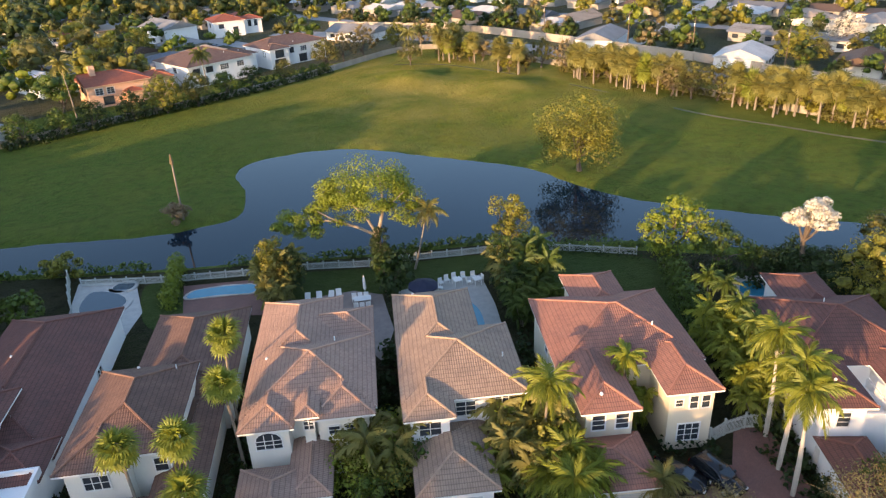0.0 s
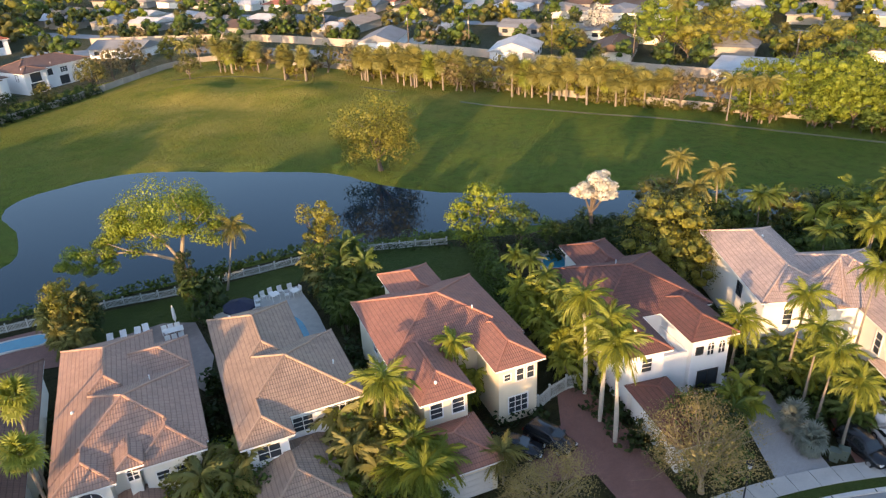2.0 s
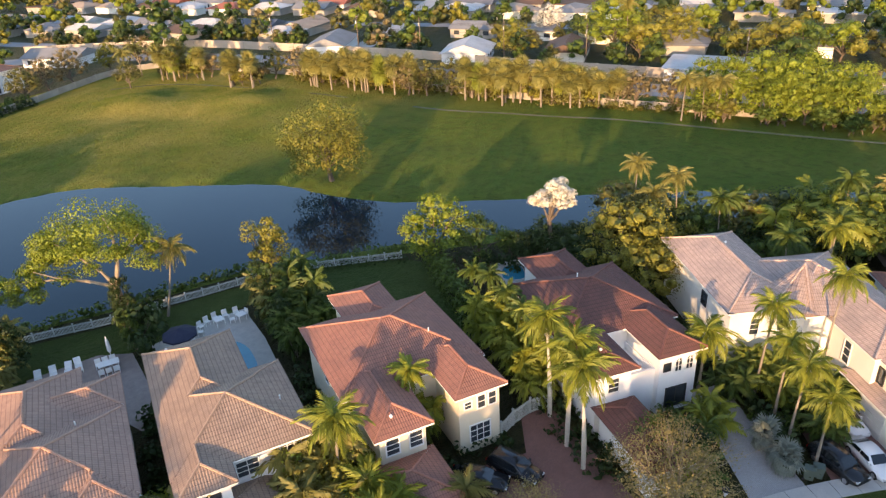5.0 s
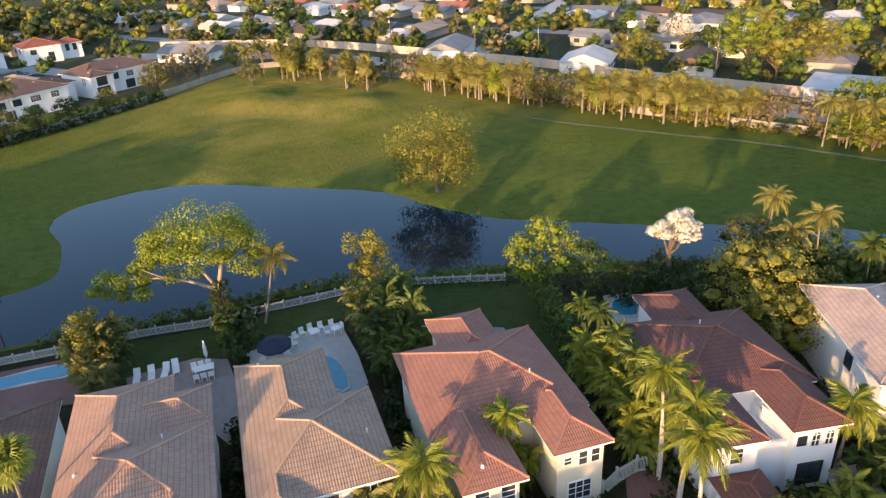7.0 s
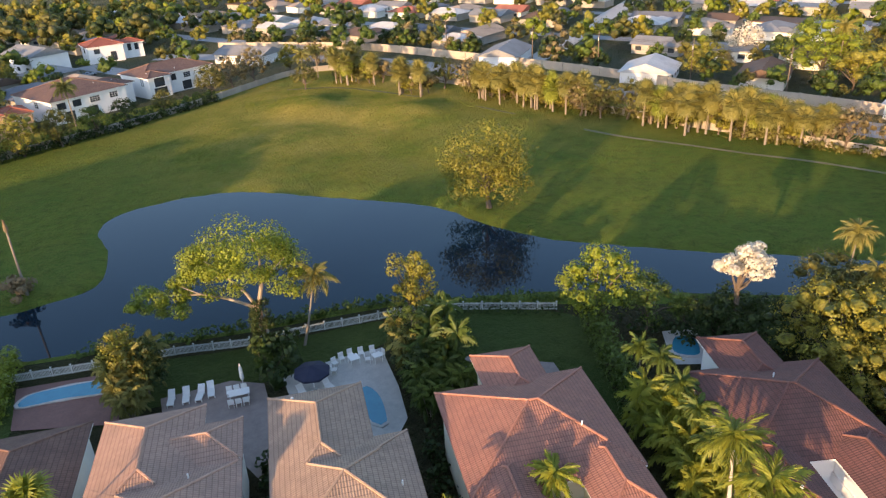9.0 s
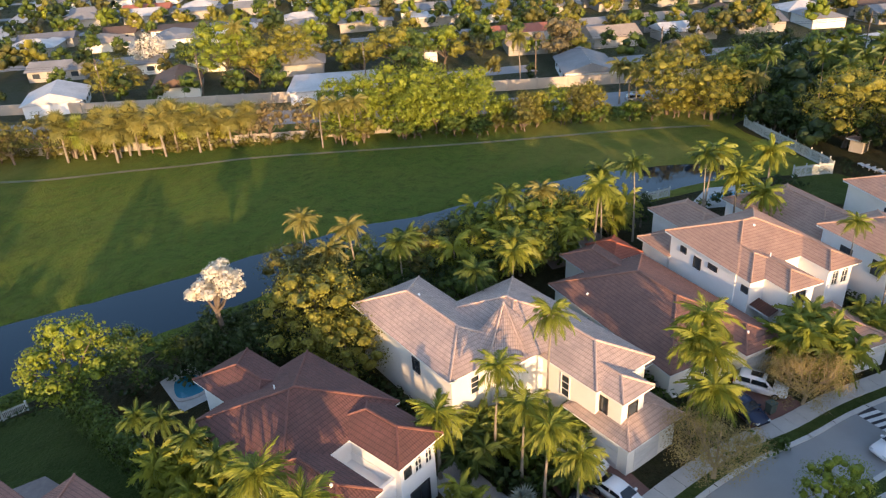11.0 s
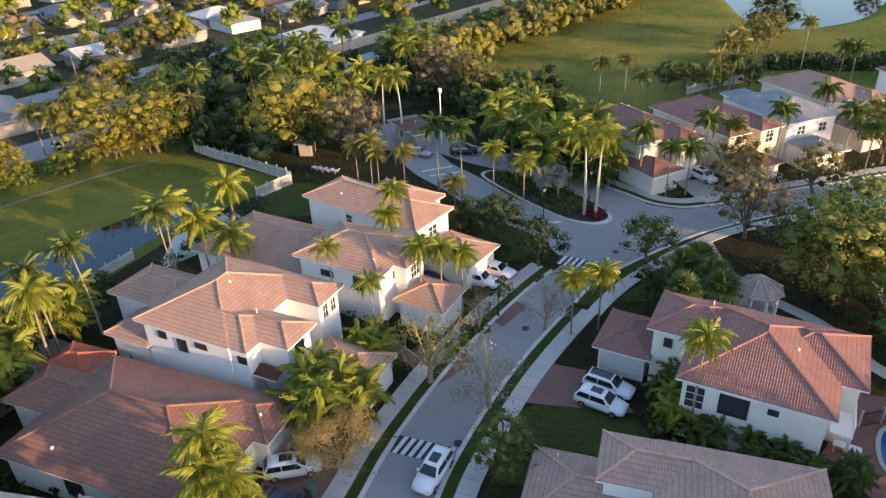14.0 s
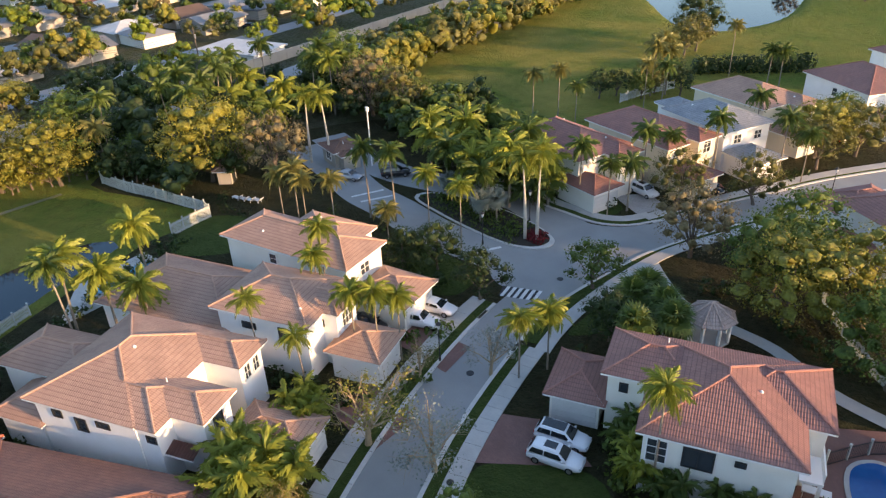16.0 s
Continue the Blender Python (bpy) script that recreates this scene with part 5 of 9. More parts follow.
for x, y, h in [(65.6, -47.2, 4), (62.6, -48.2, 4), (62.5, -43.9, 4), (60.6, -46.7, 4), (65.9, -49.4, 4), (17.5, 27.6, 4.2), (15.6, 26.8, 3.6), (18.2, 25.6, 3.8), (16.2, 24.8, 4.4)]:
    palm("fan" if x > 60 else "date", x, y, h, "palm" if y > -20 else "palmdeep", 1.5 if x > 60 else 1.0, "bushy palm with a full light green head", "bushy palms")
for x, y, h in [(107.3, -27.9, 7), (103.8, -29.6, 7), (101.8, -32.5, 7), (105.6, -29.3, 8), (102.4, -37.8, 9), (99.3, -39.8, 9), (95.6, -36.7, 4), (140.4, -13.0, 11), (146.6, -23.7, 9)]:
    palm("royal" if h > 8 else "date", x, y, h, "palmdeep" if h > 8 else "palmgold", 0.8, "", "palms of the gate park", loose=False)
for x, y, h in [(106.2, -49.4, 9), (105.9, -53.9, 9), (98.2, -50.6, 9), (99.2, -54.4, 9.5), (94.1, -53.9, 9.5), (102.1, -58.9, 9), (85.8, -50.0, 10), (84.7, -50.9, 10.5), (91.4, -58.2, 9),
                (101.4, -49.1, 8), (95.3, -50.4, 8), (143.1, -33.7, 9), (135.6, -38.0, 9), (124.8, -39.1, 10), (122.9, -41.5, 10), (146.8, -43.8, 9), (150.4, -39.2, 9),
                (98, -60, 8.5), (104, -63, 9), (109, -57, 9.5), (110, -62, 8.5), (112, -53, 9)]:
    palm("royal", x, y, h if h > 9.9 else h * 0.5 + (x * 7 % 3.4), "palmdeep" if h < 8.9 else "palm", 0.95 if h > 9.9 else 1.15, "royal palm with a pale trunk on the entrance island" if h > 9.9 else "dense feather palm near the entrance", "entrance palms", ROYALBARK if h > 9.9 else None, loose=h > 9.9)
for x, y, h in [(116.8, -76.1, 9), (113.2, -78.5, 10), (112.0, -81.3, 7), (109.3, -94.4, 9), (107.6, -96.8, 8), (115.4, -124.9, 10), (88.8, -61.2, 8), (84.7, -62.3, 7), (84.2, -65.3, 6),
                (87.0, -70.8, 8), (86.9, -75.6, 7), (84.4, -81.8, 8), (87.4, -94.7, 8), (79.2, -88.9, 8), (76.4, -90.0, 7), (101.3, -120.1, 8), (103, -119, 8)]:
    palm("royal" if h in (8, 6) else "date", x, y, h, "palmgold" if h > 8 else "palmdeep", 0.8, "", "palms of the side street", loose=False)

lp = palm("royal", 20.2, 66.8, 6.9, "palmgold", 0.85, "leaning feather palm on the lawn by the pond fence")
lp.matrix_basis = pose(20.2, 66.8, 0, 0, 19, 8) @ Matrix.Diagonal((0.85, 0.85, 0.86, 1))
# slender clumps along the sides of the houses
for x, y, h, s in [(39.3, 36.3, 5.5, 0.8), (38.4, 33.6, 5.2, 0.8), (37.2, 30.8, 5.0, 0.8), (36.0, 28.2, 4.5, 0.8), (3.4, 66.3, 4.8, 0.8), (4.0, 68.6, 5.0, 0.8), (2.8, 64.0, 3.8, 0.8), (4.6, 67.2, 5.4, 0.7), (27.9, 58.0, 4.8, 0.8), (27.2, 55.0, 5.0, 0.8), (26.4, 52.2, 4.6, 0.8), (25.6, 49.8, 4.0, 0.8), (29.8, 56.5, 6.0, 0.8), (29.2, 53.0, 5.6, 0.8),
                   (28.6, 50.0, 4.4, 0.8), (74, 25, 6.5, 1.0), (78, 20, 6.5, 1.0), (82, 15, 6.0, 1.0), (80, 24, 6.5, 1.0), (85, 17, 6.0, 1.0), (90, 9, 5.5, 1.0)]:
    palm_clump(x, y, h, ("palmgold" if x < 10 else "palmgold" if 27 < x < 28.5 else "palmdeep" if 25 < x < 30 else "palm"), spread=s)
for x, y, h, s in [(49.5, 13.5, 3.4, 1.2), (51.0, 15.6, 3.2, 1.2), (47.5, 16.6, 3.0, 1.2), (52.5, 9.4, 3.0, 1.2), (47.2, 9.2, 2.6, 1.2), (42.2, 16.0, 3.2, 1.1), (39.5, 15.8, 2.8, 1.0), (36.2, 14.4, 3.0, 1.2),
                   (54, -35.5, 3.0, 1.1), (52, -33.5, 3.2, 1.0), (49, -33.8, 3.0, 1.0), (46, -35.8, 2.8, 1.0), (44, -37.2, 2.8, 1.0), (41, -39.5, 2.6, 1.0), (12.6, 30.5, 3.4, 0.9), (70.5, -15.0, 4.0, 0.9), (71.8, -16.2, 3.4, 0.9)]:
    palm_clump(x, y, h, "palmdeep" if h < 3.1 else "palm", spread=s)
palm_clump(26.0, 31.5, 4.6, "palm", spread=0.5)
for x, y, h in [(16.8, 32.6, 5.6), (15.2, 29.6, 4.8), (5.6, 35.0, 5.4)]:
    palm_clump(x, y, h, "palmgold", "full golden-green palm clump between the garages", 1.0)
palm("royal", 25.7, 32.2, 6.4, "palm", 0.62, "small feather palm in the courtyard", loose=False)
palm("date", 22.6, 23.6, 3.0, "palmgold", 0.85, "low golden palm beside the driveway")
for x, y, h in [(40.6, 38.4, 6.6), (39.6, 35.2, 6.2), (38.6, 32.4, 6.4), (37.4, 29.6, 5.8), (41.4, 40.6, 6.0), (36.6, 27.0, 5.2)]:
    palm("royal", x, y, h, "palm", 0.55, "slender feather palm beside the dark-roofed house", "palms between the houses", loose=False)

# trees by the pond and gardens


def pond_tree(x, y, az):
    """The spreading tree on the bank: pale limbs, a high crown and a long bough over the water."""
    root = thing("tree", "wide airy yellow-green tree leaning over the pond", "tree", pose(x, y, 0, 0, 0, -az), "trees by the pond")
    bark = mottled("pale_bark", (0.40, 0.33, 0.25), (0.26, 0.21, 0.16), 1.5, 10, 0.95, 0.6, 0.03)
    r = np.random.default_rng(4)
    fork = (-0.3, 0, 3.4)
    b = Build()
    b.tube([(0, 0, -0.1), (-0.25, 0, 1.8), fork], [0.5, 0.38, 0.33], 8)
    part("trunk", b, bark, root)
    boughs = [([fork, (0.5, 0.3, 6.5), (0.6, 0.6, 9.6), (0.2, 0.4, 11.4)], 0.26), ([fork, (-1.2, -0.4, 5.6), (-3.0, -0.6, 8.0), (-4.6, -0.8, 9.8)], 0.22),
              ([fork, (-3.2, 0.4, 4.6), (-6.4, 0.8, 5.2), (-10.4, 1.0, 5.4)], 0.22), ([(0.5, 0.3, 6.5), (1.8, -0.8, 8.0), (3.4, -1.2, 9.6)], 0.16),
              ([(-3.2, 0.4, 4.6), (-5.4, -1.4, 6.4), (-7.0, -1.8, 7.6)], 0.14), ([(0.5, 0.3, 6.5), (2.2, 1.6, 7.0), (3.6, 2.2, 7.2)], 0.12)]
    for pts, w in boughs:
        b = Build()
        b.tube(pts, [w * (1 - 0.75 * i / (len(pts) - 1)) for i in range(len(pts))], 7)
        part("limb", b, bark, root)
    cs, rs = [], []
    for cx, cz, q in [(-5.0, 9.6, 1.6), (-3.0, 11.0, 1.7), (-1.0, 12.0, 1.8), (1.2, 11.8, 1.8), (2.8, 10.4, 1.7), (3.4, 8.6, 1.5), (0.8, 9.8, 1.7), (-1.6, 9.6, 1.7), (-4.0, 8.2, 1.5), (-6.2, 7.9, 1.4), (2.6, 7.0, 1.3),
                      (-2.4, 7.4, 1.3), (0.6, 7.6, 1.2), (-7.6, 6.8, 1.2), (-9.0, 5.9, 1.1), (-10.6, 5.3, 1.0), (-11.8, 4.9, 0.8), (-8.2, 4.9, 0.9), (-5.2, 6.4, 1.1), (3.8, 7.2, 1.0), (-3.4, 9.6, 1.4), (-6.6, 8.8, 1.1)]:
        for k in range(3):
            cs.append((cx + r.normal() * 0.7, r.normal() * 2.0, cz + r.normal() * 0.5))
            rs.append(q * r.uniform(0.95, 1.35))
    tagged(part("crown", leaf_mesh("crown", leaf_cloud(cs, rs, 330, 0.118, 5, 0.62, 0.25)), LEAF["lime"], root), kind="stuff")
    return root


pond_tree(17.4, 71.0, 25)
tree("willow", 56.2, 86.6, 12.0, "gold", "lone olive-gold feathery tree on the fairway", spin=10, wide=1.08)
for x, y, h, lf in [(3.6, 67.6, 7.6, "gold"), (4.8, 66.4, 6.6, "deep"), (26.9, 55.8, 6.8, "deep"), (27.8, 58.4, 6.4, "green"), (26.2, 52.6, 5.6, "deep")]:
    tree("slim", x, y, h, lf, "upright leafy column among the palm clumps", group="trees by the pond", wide=0.95)
tree("slim", 32.2, 65.5, 8.0, "gold", "upright tree with gold-tipped leaves by the fence", wide=1.1)
tree("slim", 17.0, 69.6, 5.4, "deep", "dark vine-covered tree by the pond fence", wide=0.8)
tree("slim", 16.0, 66.4, 4.6, "deep", "dark vine-covered tree beside the terrace", wide=0.8)
tree("slim", 15.2, 63.0, 4.4, "green", "leafy column of vines beside the terrace", wide=0.8)
tree("round", 47.9, 53.6, 8.5, "lime", "bright green tree beside the pond")
tree("round2", 51.0, 49.5, 6.5, "green", "mid-green tree behind the red-roofed house")
for x, y, h in [(55.2, 42.6, 5.0), (58.2, 45.0, 4.6), (55.6, 45.6, 4.2), (58.6, 41.4, 5.0)]:
    tree("bush", x, y, h, "deep", "dark leafy shrub below the white blossom", "bush", "bushes by the pond")
tree("pom", 57.0, 43.3, 10.3, "white", "tree covered in white blossom near the pond")
tree("fine", 58.9, 34.5, 9.0, "gold", "loose yellow-green tree beside the white house")
tree("fine", 55.8, 30.4, 6.6, "gold", "small loose yellow-green tree beside the white house")
tree("fine", 66.6, 39.6, 7.6, "olive", "olive-green tree near the pond end")
tree("fine", 70.6, 35.2, 7.0, "green", "dense green tree near the pond end")
tree("round2", 63.5, 37.5, 7.5, "olive", "olive-green tree near the pond end")
tree("fine", 53.7, -19.0, 5.4, "green", "green street tree on the verge beside the pavement", wide=0.8)
tree("fine", 48.3, -8.4, 4.8, "lime", "yellow-green street tree on the verge", wide=0.9)
for x, y, h, k in [(32.6, 13.3, 7.2, "bare"), (22.9, 19.5, 5.4, "bare"), (60.8, -8.5, 5.6, "bare"), (50.7, -0.9, 6.0, "bare")]:
    tree(k, x, y, h, "straw", "half-bare tree with thin brown twigs and few leaves", group="half-bare street trees")
tree("twiggy", 66.4, -18.9, 7.0, "gold", "thin street tree with sparse golden leaves", group="half-bare street trees", wide=1.3)
tree("twiggy", 61.0, -21.8, 6.4, "silver", "thin street tree with sparse pale leaves", group="half-bare street trees", wide=1.2)
tree("twiggy", 67.8, -31.9, 5.4, "silver", "thin street tree with sparse pale leaves", group="half-bare street trees")
tree("twiggy", 70.6, -26.2, 4.4, "olive", "young thin street tree on the verge", group="half-bare street trees")
# full bushes between the garages and before the houses
for x, y, h, lf in [(16.3, 34.4, 5.0, "lime"), (18.2, 34.0, 4.6, "green"), (15.9, 31.0, 5.2, "gold"), (18.0, 30.8, 4.8, "lime"), (15.6, 28.2, 4.6, "green"), (17.2, 27.4, 4.4, "lime"), (16.2, 25.4, 3.8, "green"),
                    (4.4, 35.8, 5.2, "gold"), (6.6, 36.0, 5.0, "lime"), (5.4, 33.8, 4.8, "gold"), (7.6, 34.0, 4.4, "green"), (3.2, 34.2, 4.4, "lime"), (4.4, 32.2, 3.8, "green"),
                    (36.0, 17.0, 4.4, "green"), (37.8, 15.6, 3.8, "deep"), (35.2, 14.8, 3.6, "lime")]:
    tree("bush", x, y, h, lf, "full leafy bush beside the garages", "bush", "bushes between the garages")
# dense planting between the pond and the white houses
for x, y, h, k, lf in [(54.4, 44.6, 4.2, "round", "deep"), (59.4, 41.6, 4.8, "round2", "deep"), (56.0, 39.4, 5.0, "oak", "deep"), (60.0, 45.0, 3.4, "round2", "green"), (54.6, 47.6, 3.6, "round", "green"),
                       (65.6, 37.6, 7.4, "round", "olive"), (66.6, 33.8, 6.4, "round2", "deep"), (69.6, 31.2, 6.0, "oak", "green"), (70.6, 26.6, 5.6, "round", "deep"), (63.6, 31.0, 6.4, "round2", "gold"),
                       (67.0, 27.4, 5.2, "round2", "deep"), (76.4, 25.6, 7.0, "oak", "deep"), (79.6, 22.4, 7.6, "round", "green"), (83.4, 19.0, 8.0, "fine", "green"), (73.6, 27.8, 7.0, "fine", "olive"), (78.0, 18.4, 6.8, "fine", "green"), (87.6, 15.8, 6.8, "fine", "gold"), (67.8, 22.0, 5.6, "fine", "green"), (86.8, 14.6, 6.6, "round2", "green"),
                       (80.8, 16.8, 6.0, "round", "deep"), (75.6, 21.2, 5.6, "round2", "deep"), (89.6, 11.4, 5.6, "round", "deep"), (72.0, 22.6, 5.0, "round2", "green"), (93.0, 5.6, 4.6, "round", "deep")]:
    tree(k, x, y, h, lf, "leafy garden tree in the planting by the pond", group="trees by the pond")
for x, y, h, lf in [(66.4, 36.0, 8.5, "palmgold"), (71.0, 29.0, 8.0, "palm"), (81.6, 20.6, 9.5, "palm"), (85.0, 17.4, 8.5, "palmgold")]:
    palm("royal", x, y, h * 0.85, "palmdeep" if lf == "palm" else lf, 0.74, "", "palms by the pond", loose=False)
# the gate park
for x, y, h, k, lf, lb in [(127.0, -24.4, 12.0, "fine", "gold", "broad golden-green tree in the gate park"), (121.6, -32.4, 10, "wispy", "tawny", "tan-leaved feathery tree in the gate park"),
                           (139.6, -5.4, 9.5, "fine", "gold", "olive-gold tree at the fairway end"), (142.2, 2.2, 11.5, "fine", "gold", "olive-gold tree at the fairway end"), (146.4, -9.5, 11, "oak", "green", "green tree behind the white fence"),
                           (133.7, -15.0, 6, "round2", "deep", "dark low tree in shade"), (138.7, -57.1, 11, "wispy", "tawny", "tan feathery tree by the gatehouse"), (154.3, -57.7, 12, "oak", "green", "tall green tree beyond the gate"),
                           (131.7, -60.1, 10, "wispy", "olive", "olive feathery tree by the gatehouse"), (86.1, -37.8, 5.5, "oak", "deep", "dark rounded street tree near the corner"), (87.7, -34.4, 5.5, "round", "deep", "dark rounded street tree near the corner"),
                           (78.2, -38.1, 6.0, "round2", "deep", "dark street tree on the corner"), (73.0, -49.0, 6.0, "round2", "green", "young street tree on the verge"), (71.6, -62.4, 8.6, "wispy", "tawny", "olive-tan street tree by the junction"),
                           (81.9, -72.0, 7.5, "wispy", "olive", "olive street tree on the verge"), (57.6, -59.0, 9.5, "fine", "gold", "broad gold-green tree in the pocket park"), (61.5, -62.7, 9, "fine", "green", "broad green tree in the pocket park"),
                           (53, -64.5, 9.5, "fine", "gold", "broad gold-green tree in the pocket park"), (65.4, -43.9, 5.5, "round", "deep", "dark garden tree beside the house"), (75.9, -79.3, 7, "wispy", "olive", "olive street tree on the verge"),
                           (47, -58, 9, "fine", "green", "broad green tree behind the house"), (63, -70, 9, "round", "green", "green tree near the side street"), (78, -96, 7.5, "round2", "olive", "olive street tree on the verge"), (80.6, -99.5, 8.5, "fine", "gold", "golden garden tree beside the side street"),
                           (77.4, -104.5, 8.0, "fine", "olive", "olive garden tree beside the side street"), (83.5, -109.5, 7.0, "round", "green", "green garden tree beside the side street")]:
    tree(k, x, y, h, lf, lb, group="trees of the gate park")


# ---- houses of the side street ----
SIDE = "houses of the side street"
house("two-storey cream house with a red tile roof on the corner", 88.5, -61.5, 88, [(0, 10, 1, 16, 6.0), (4.6, 9.4, -1.5, 5, 6.0), (-1.0, 4.5, -3.0, 4.6, 3.0)], "wine", "ivory",
      [(1, "f", 0.5, 3.9, 1.2, 1.3, ""), (2, "f", 0.5, 0, 4.2, 2.2, "garage"), (1, "r", 0.5, 3.9, 0.9, 1.2, "")], group=SIDE)
house("two-storey cream house with a pink-red tile roof", 86.4, -73.3, 90, [(0, 10, 0.5, 15, 6.0), (0, 4.2, -1, 6, 6.0), (5.5, 10, -1.5, 6, 6.0), (0.5, 5.5, -6, 0, 3.1)], "wine", "cream",
      [(1, "f", 0.5, 3.9, 1.0, 1.3, ""), (2, "f", 0.5, 3.9, 1.4, 1.3, "arch"), (3, "f", 0.5, 0, 4.0, 2.2, "garage")], group=SIDE)
house("two-storey white house with a grey tile roof", 85.0, -84.0, 97, [(0, 9.5, 0, 13, 6.0), (0.5, 6.5, -5.5, 1, 3.1), (2, 7, 11, 17, 5.6)], "grey", "white",
      [(0, "f", 0.3, 3.9, 1.3, 1.2, ""), (0, "f", 0.75, 3.9, 1.3, 1.2, ""), (1, "f", 0.5, 0, 4.2, 2.2, "garage")], group=SIDE)
house("two-storey cream house with a pink tile roof", 87.5, -96.5, 94, [(0, 10, 0.5, 15, 6.0), (5.5, 10, -2, 6, 6.0), (0.5, 5.5, -6, 1.2, 3.1)], "salmon", "cream",
      [(1, "f", 0.5, 3.9, 1.4, 1.3, "arch"), (2, "f", 0.5, 0, 4.0, 2.2, "garage"), (0, "l", 0.5, 3.8, 1.0, 1.2, "")], group=SIDE)
house("two-storey white house with a wine-red tile roof", 82.5, -114.5, 108, [(0, 12, 0, 15, 6.0), (6, 12, -4, 6, 6.0), (0, 5.5, -6, 1.2, 3.1)], "wine", "white",
      [(1, "f", 0.5, 3.9, 1.4, 1.3, ""), (2, "f", 0.5, 0, 4.0, 2.2, "garage"), (0, "l", 0.5, 3.8, 1.0, 1.2, "")], group=SIDE)
house("two-storey white house with a wine-red tile roof", 84, -137, 108, [(0, 12, 0, 15, 6.0), (6, 12, -4, 6, 6.0)], "wine", "white", [(1, "f", 0.5, 3.9, 1.4, 1.3, "")], group=SIDE)
house("two-storey white house with a wine-red tile roof opposite", 63.5, -76.0, 198, [(-1, 12, 0, 11, 6.0), (0, 6, -5, 1.5, 3.0), (-8, 0, 2, 12, 3.2)], "wine", "white",
      [(0, "l", 0.5, 3.9, 1.0, 1.2, ""), (1, "f", 0.5, 0, 4.2, 2.2, "garage")], group=SIDE)
# unseen houses added for shade: near side of the street, south of the camera
for ox, oy, az, rf, wl in [(19, -14.5, 34, "tan", "ivory"), (4, -7, 27, "red", "cream"), (-12, -1, 22, "brown", "white"), (-28, 5, 20, "dark", "white")]:
    house("unseen two-storey stucco house added across the street for shade", ox, oy, az + 90, [(0, 12, 0, 11.5, 5.9), (1, 6, 9, 16, 5.9)], rf, wl, [(0, "f", 0.5, 3.9, 1.4, 1.2, "")], group="houses across the street")

# ---- golf course edge ----
WALL1 = smooth_line([(-75, 136), (-35, 152.5), (-22, 157.5), (17.7, 173.5), (36, 183), (53, 194), (66, 201), (79, 198), (86, 181), (95, 157), (101, 131), (106, 111), (110, 97), (116, 80), (123, 60), (128, 45)], False, 3.0)
CARTPATH = smooth_line([(58, 184), (70, 176), (80, 156), (87, 136), (91, 118), (95, 102), (100.6, 90), (105, 80), (110.2, 69.6), (116.6, 50.5), (122, 34), (127.5, 20), (133, 6), (136, -5)], False, 2.0)


def garden_wall(line, h, t, material, label, name="garden_wall", cap=True):
    a, c = offset(line, -t / 2), offset(line, t / 2)
    b = Build()
    for i in range(len(a) - 1):
        p = [(*a[i], -0.3), (*c[i], -0.3), (*c[i], h), (*a[i], h)]
        q = [(*a[i + 1], -0.3), (*c[i + 1], -0.3), (*c[i + 1], h), (*a[i + 1], h)]
        b.poly([p[3], p[2], q[2], q[3]])
        b.poly([p[0], p[3], q[3], q[0]])
        b.poly([p[2], p[1], q[1], q[2]])
    root = thing(name, label, "wall", None, "", "structure", b, material)
    step = max(1, int(6 / 3))
    g = Build()
    g.box(-t * 0.9, t * 0.9, -t * 0.9, t * 0.9, -0.3, h + 0.12)
    pier = g.made("pier")
    pier.materials.append(material)
    for i in range(0, len(line), step):
        part("pier", pier, None, root, "", pose(*line[i], 0))
    return root


garden_wall(WALL1, 1.5, 0.2, WALL_WHITE, "long pale rendered wall round the golf course")
ribbon("cart_path", CARTPATH, -0.45, 0.45, 0.06, PATHWAY, "narrow worn cart path along the fairway edge", "path")
WALL2 = smooth_line([(60, 262), (95, 226), (113, 185), (127, 143), (132, 118), (139, 95), (149, 60), (156, 35), (165, 7), (171, -17), (178, -35), (185, -51), (200, -85), (222, -135)], False, 3.0)
garden_wall(WALL2, 2.3, 0.22, WALL_BEIGE, "long beige wall beside the main road")
AVENUE = smooth_line([(40, 262), (78, 224), (98, 190), (112, 150), (118, 125), (124, 103), (133, 76), (140, 52), (146, 30), (152, 10), (158, -9), (165, -29), (174, -53), (190, -88), (212, -138)], False, 3.0)
ribbon("road", AVENUE, -5.0, 5.0, 0.035, ASPHALT, "wide asphalt main road between the walls", "road")
SUBSHEET = [(120, -60), (155, 8), (132, 80), (112, 150), (80, 205), (-20, 180), (-120, 130), (-700, 400), (-300, 1100), (700, 1100), (1300, 300), (900, -400), (330, -330), (215, -140), (165, -70)]
sheet("ground_suburb", SUBSHEET, 0.02, SUBURB, "mixed lawns and paving of the low suburb", "ground")


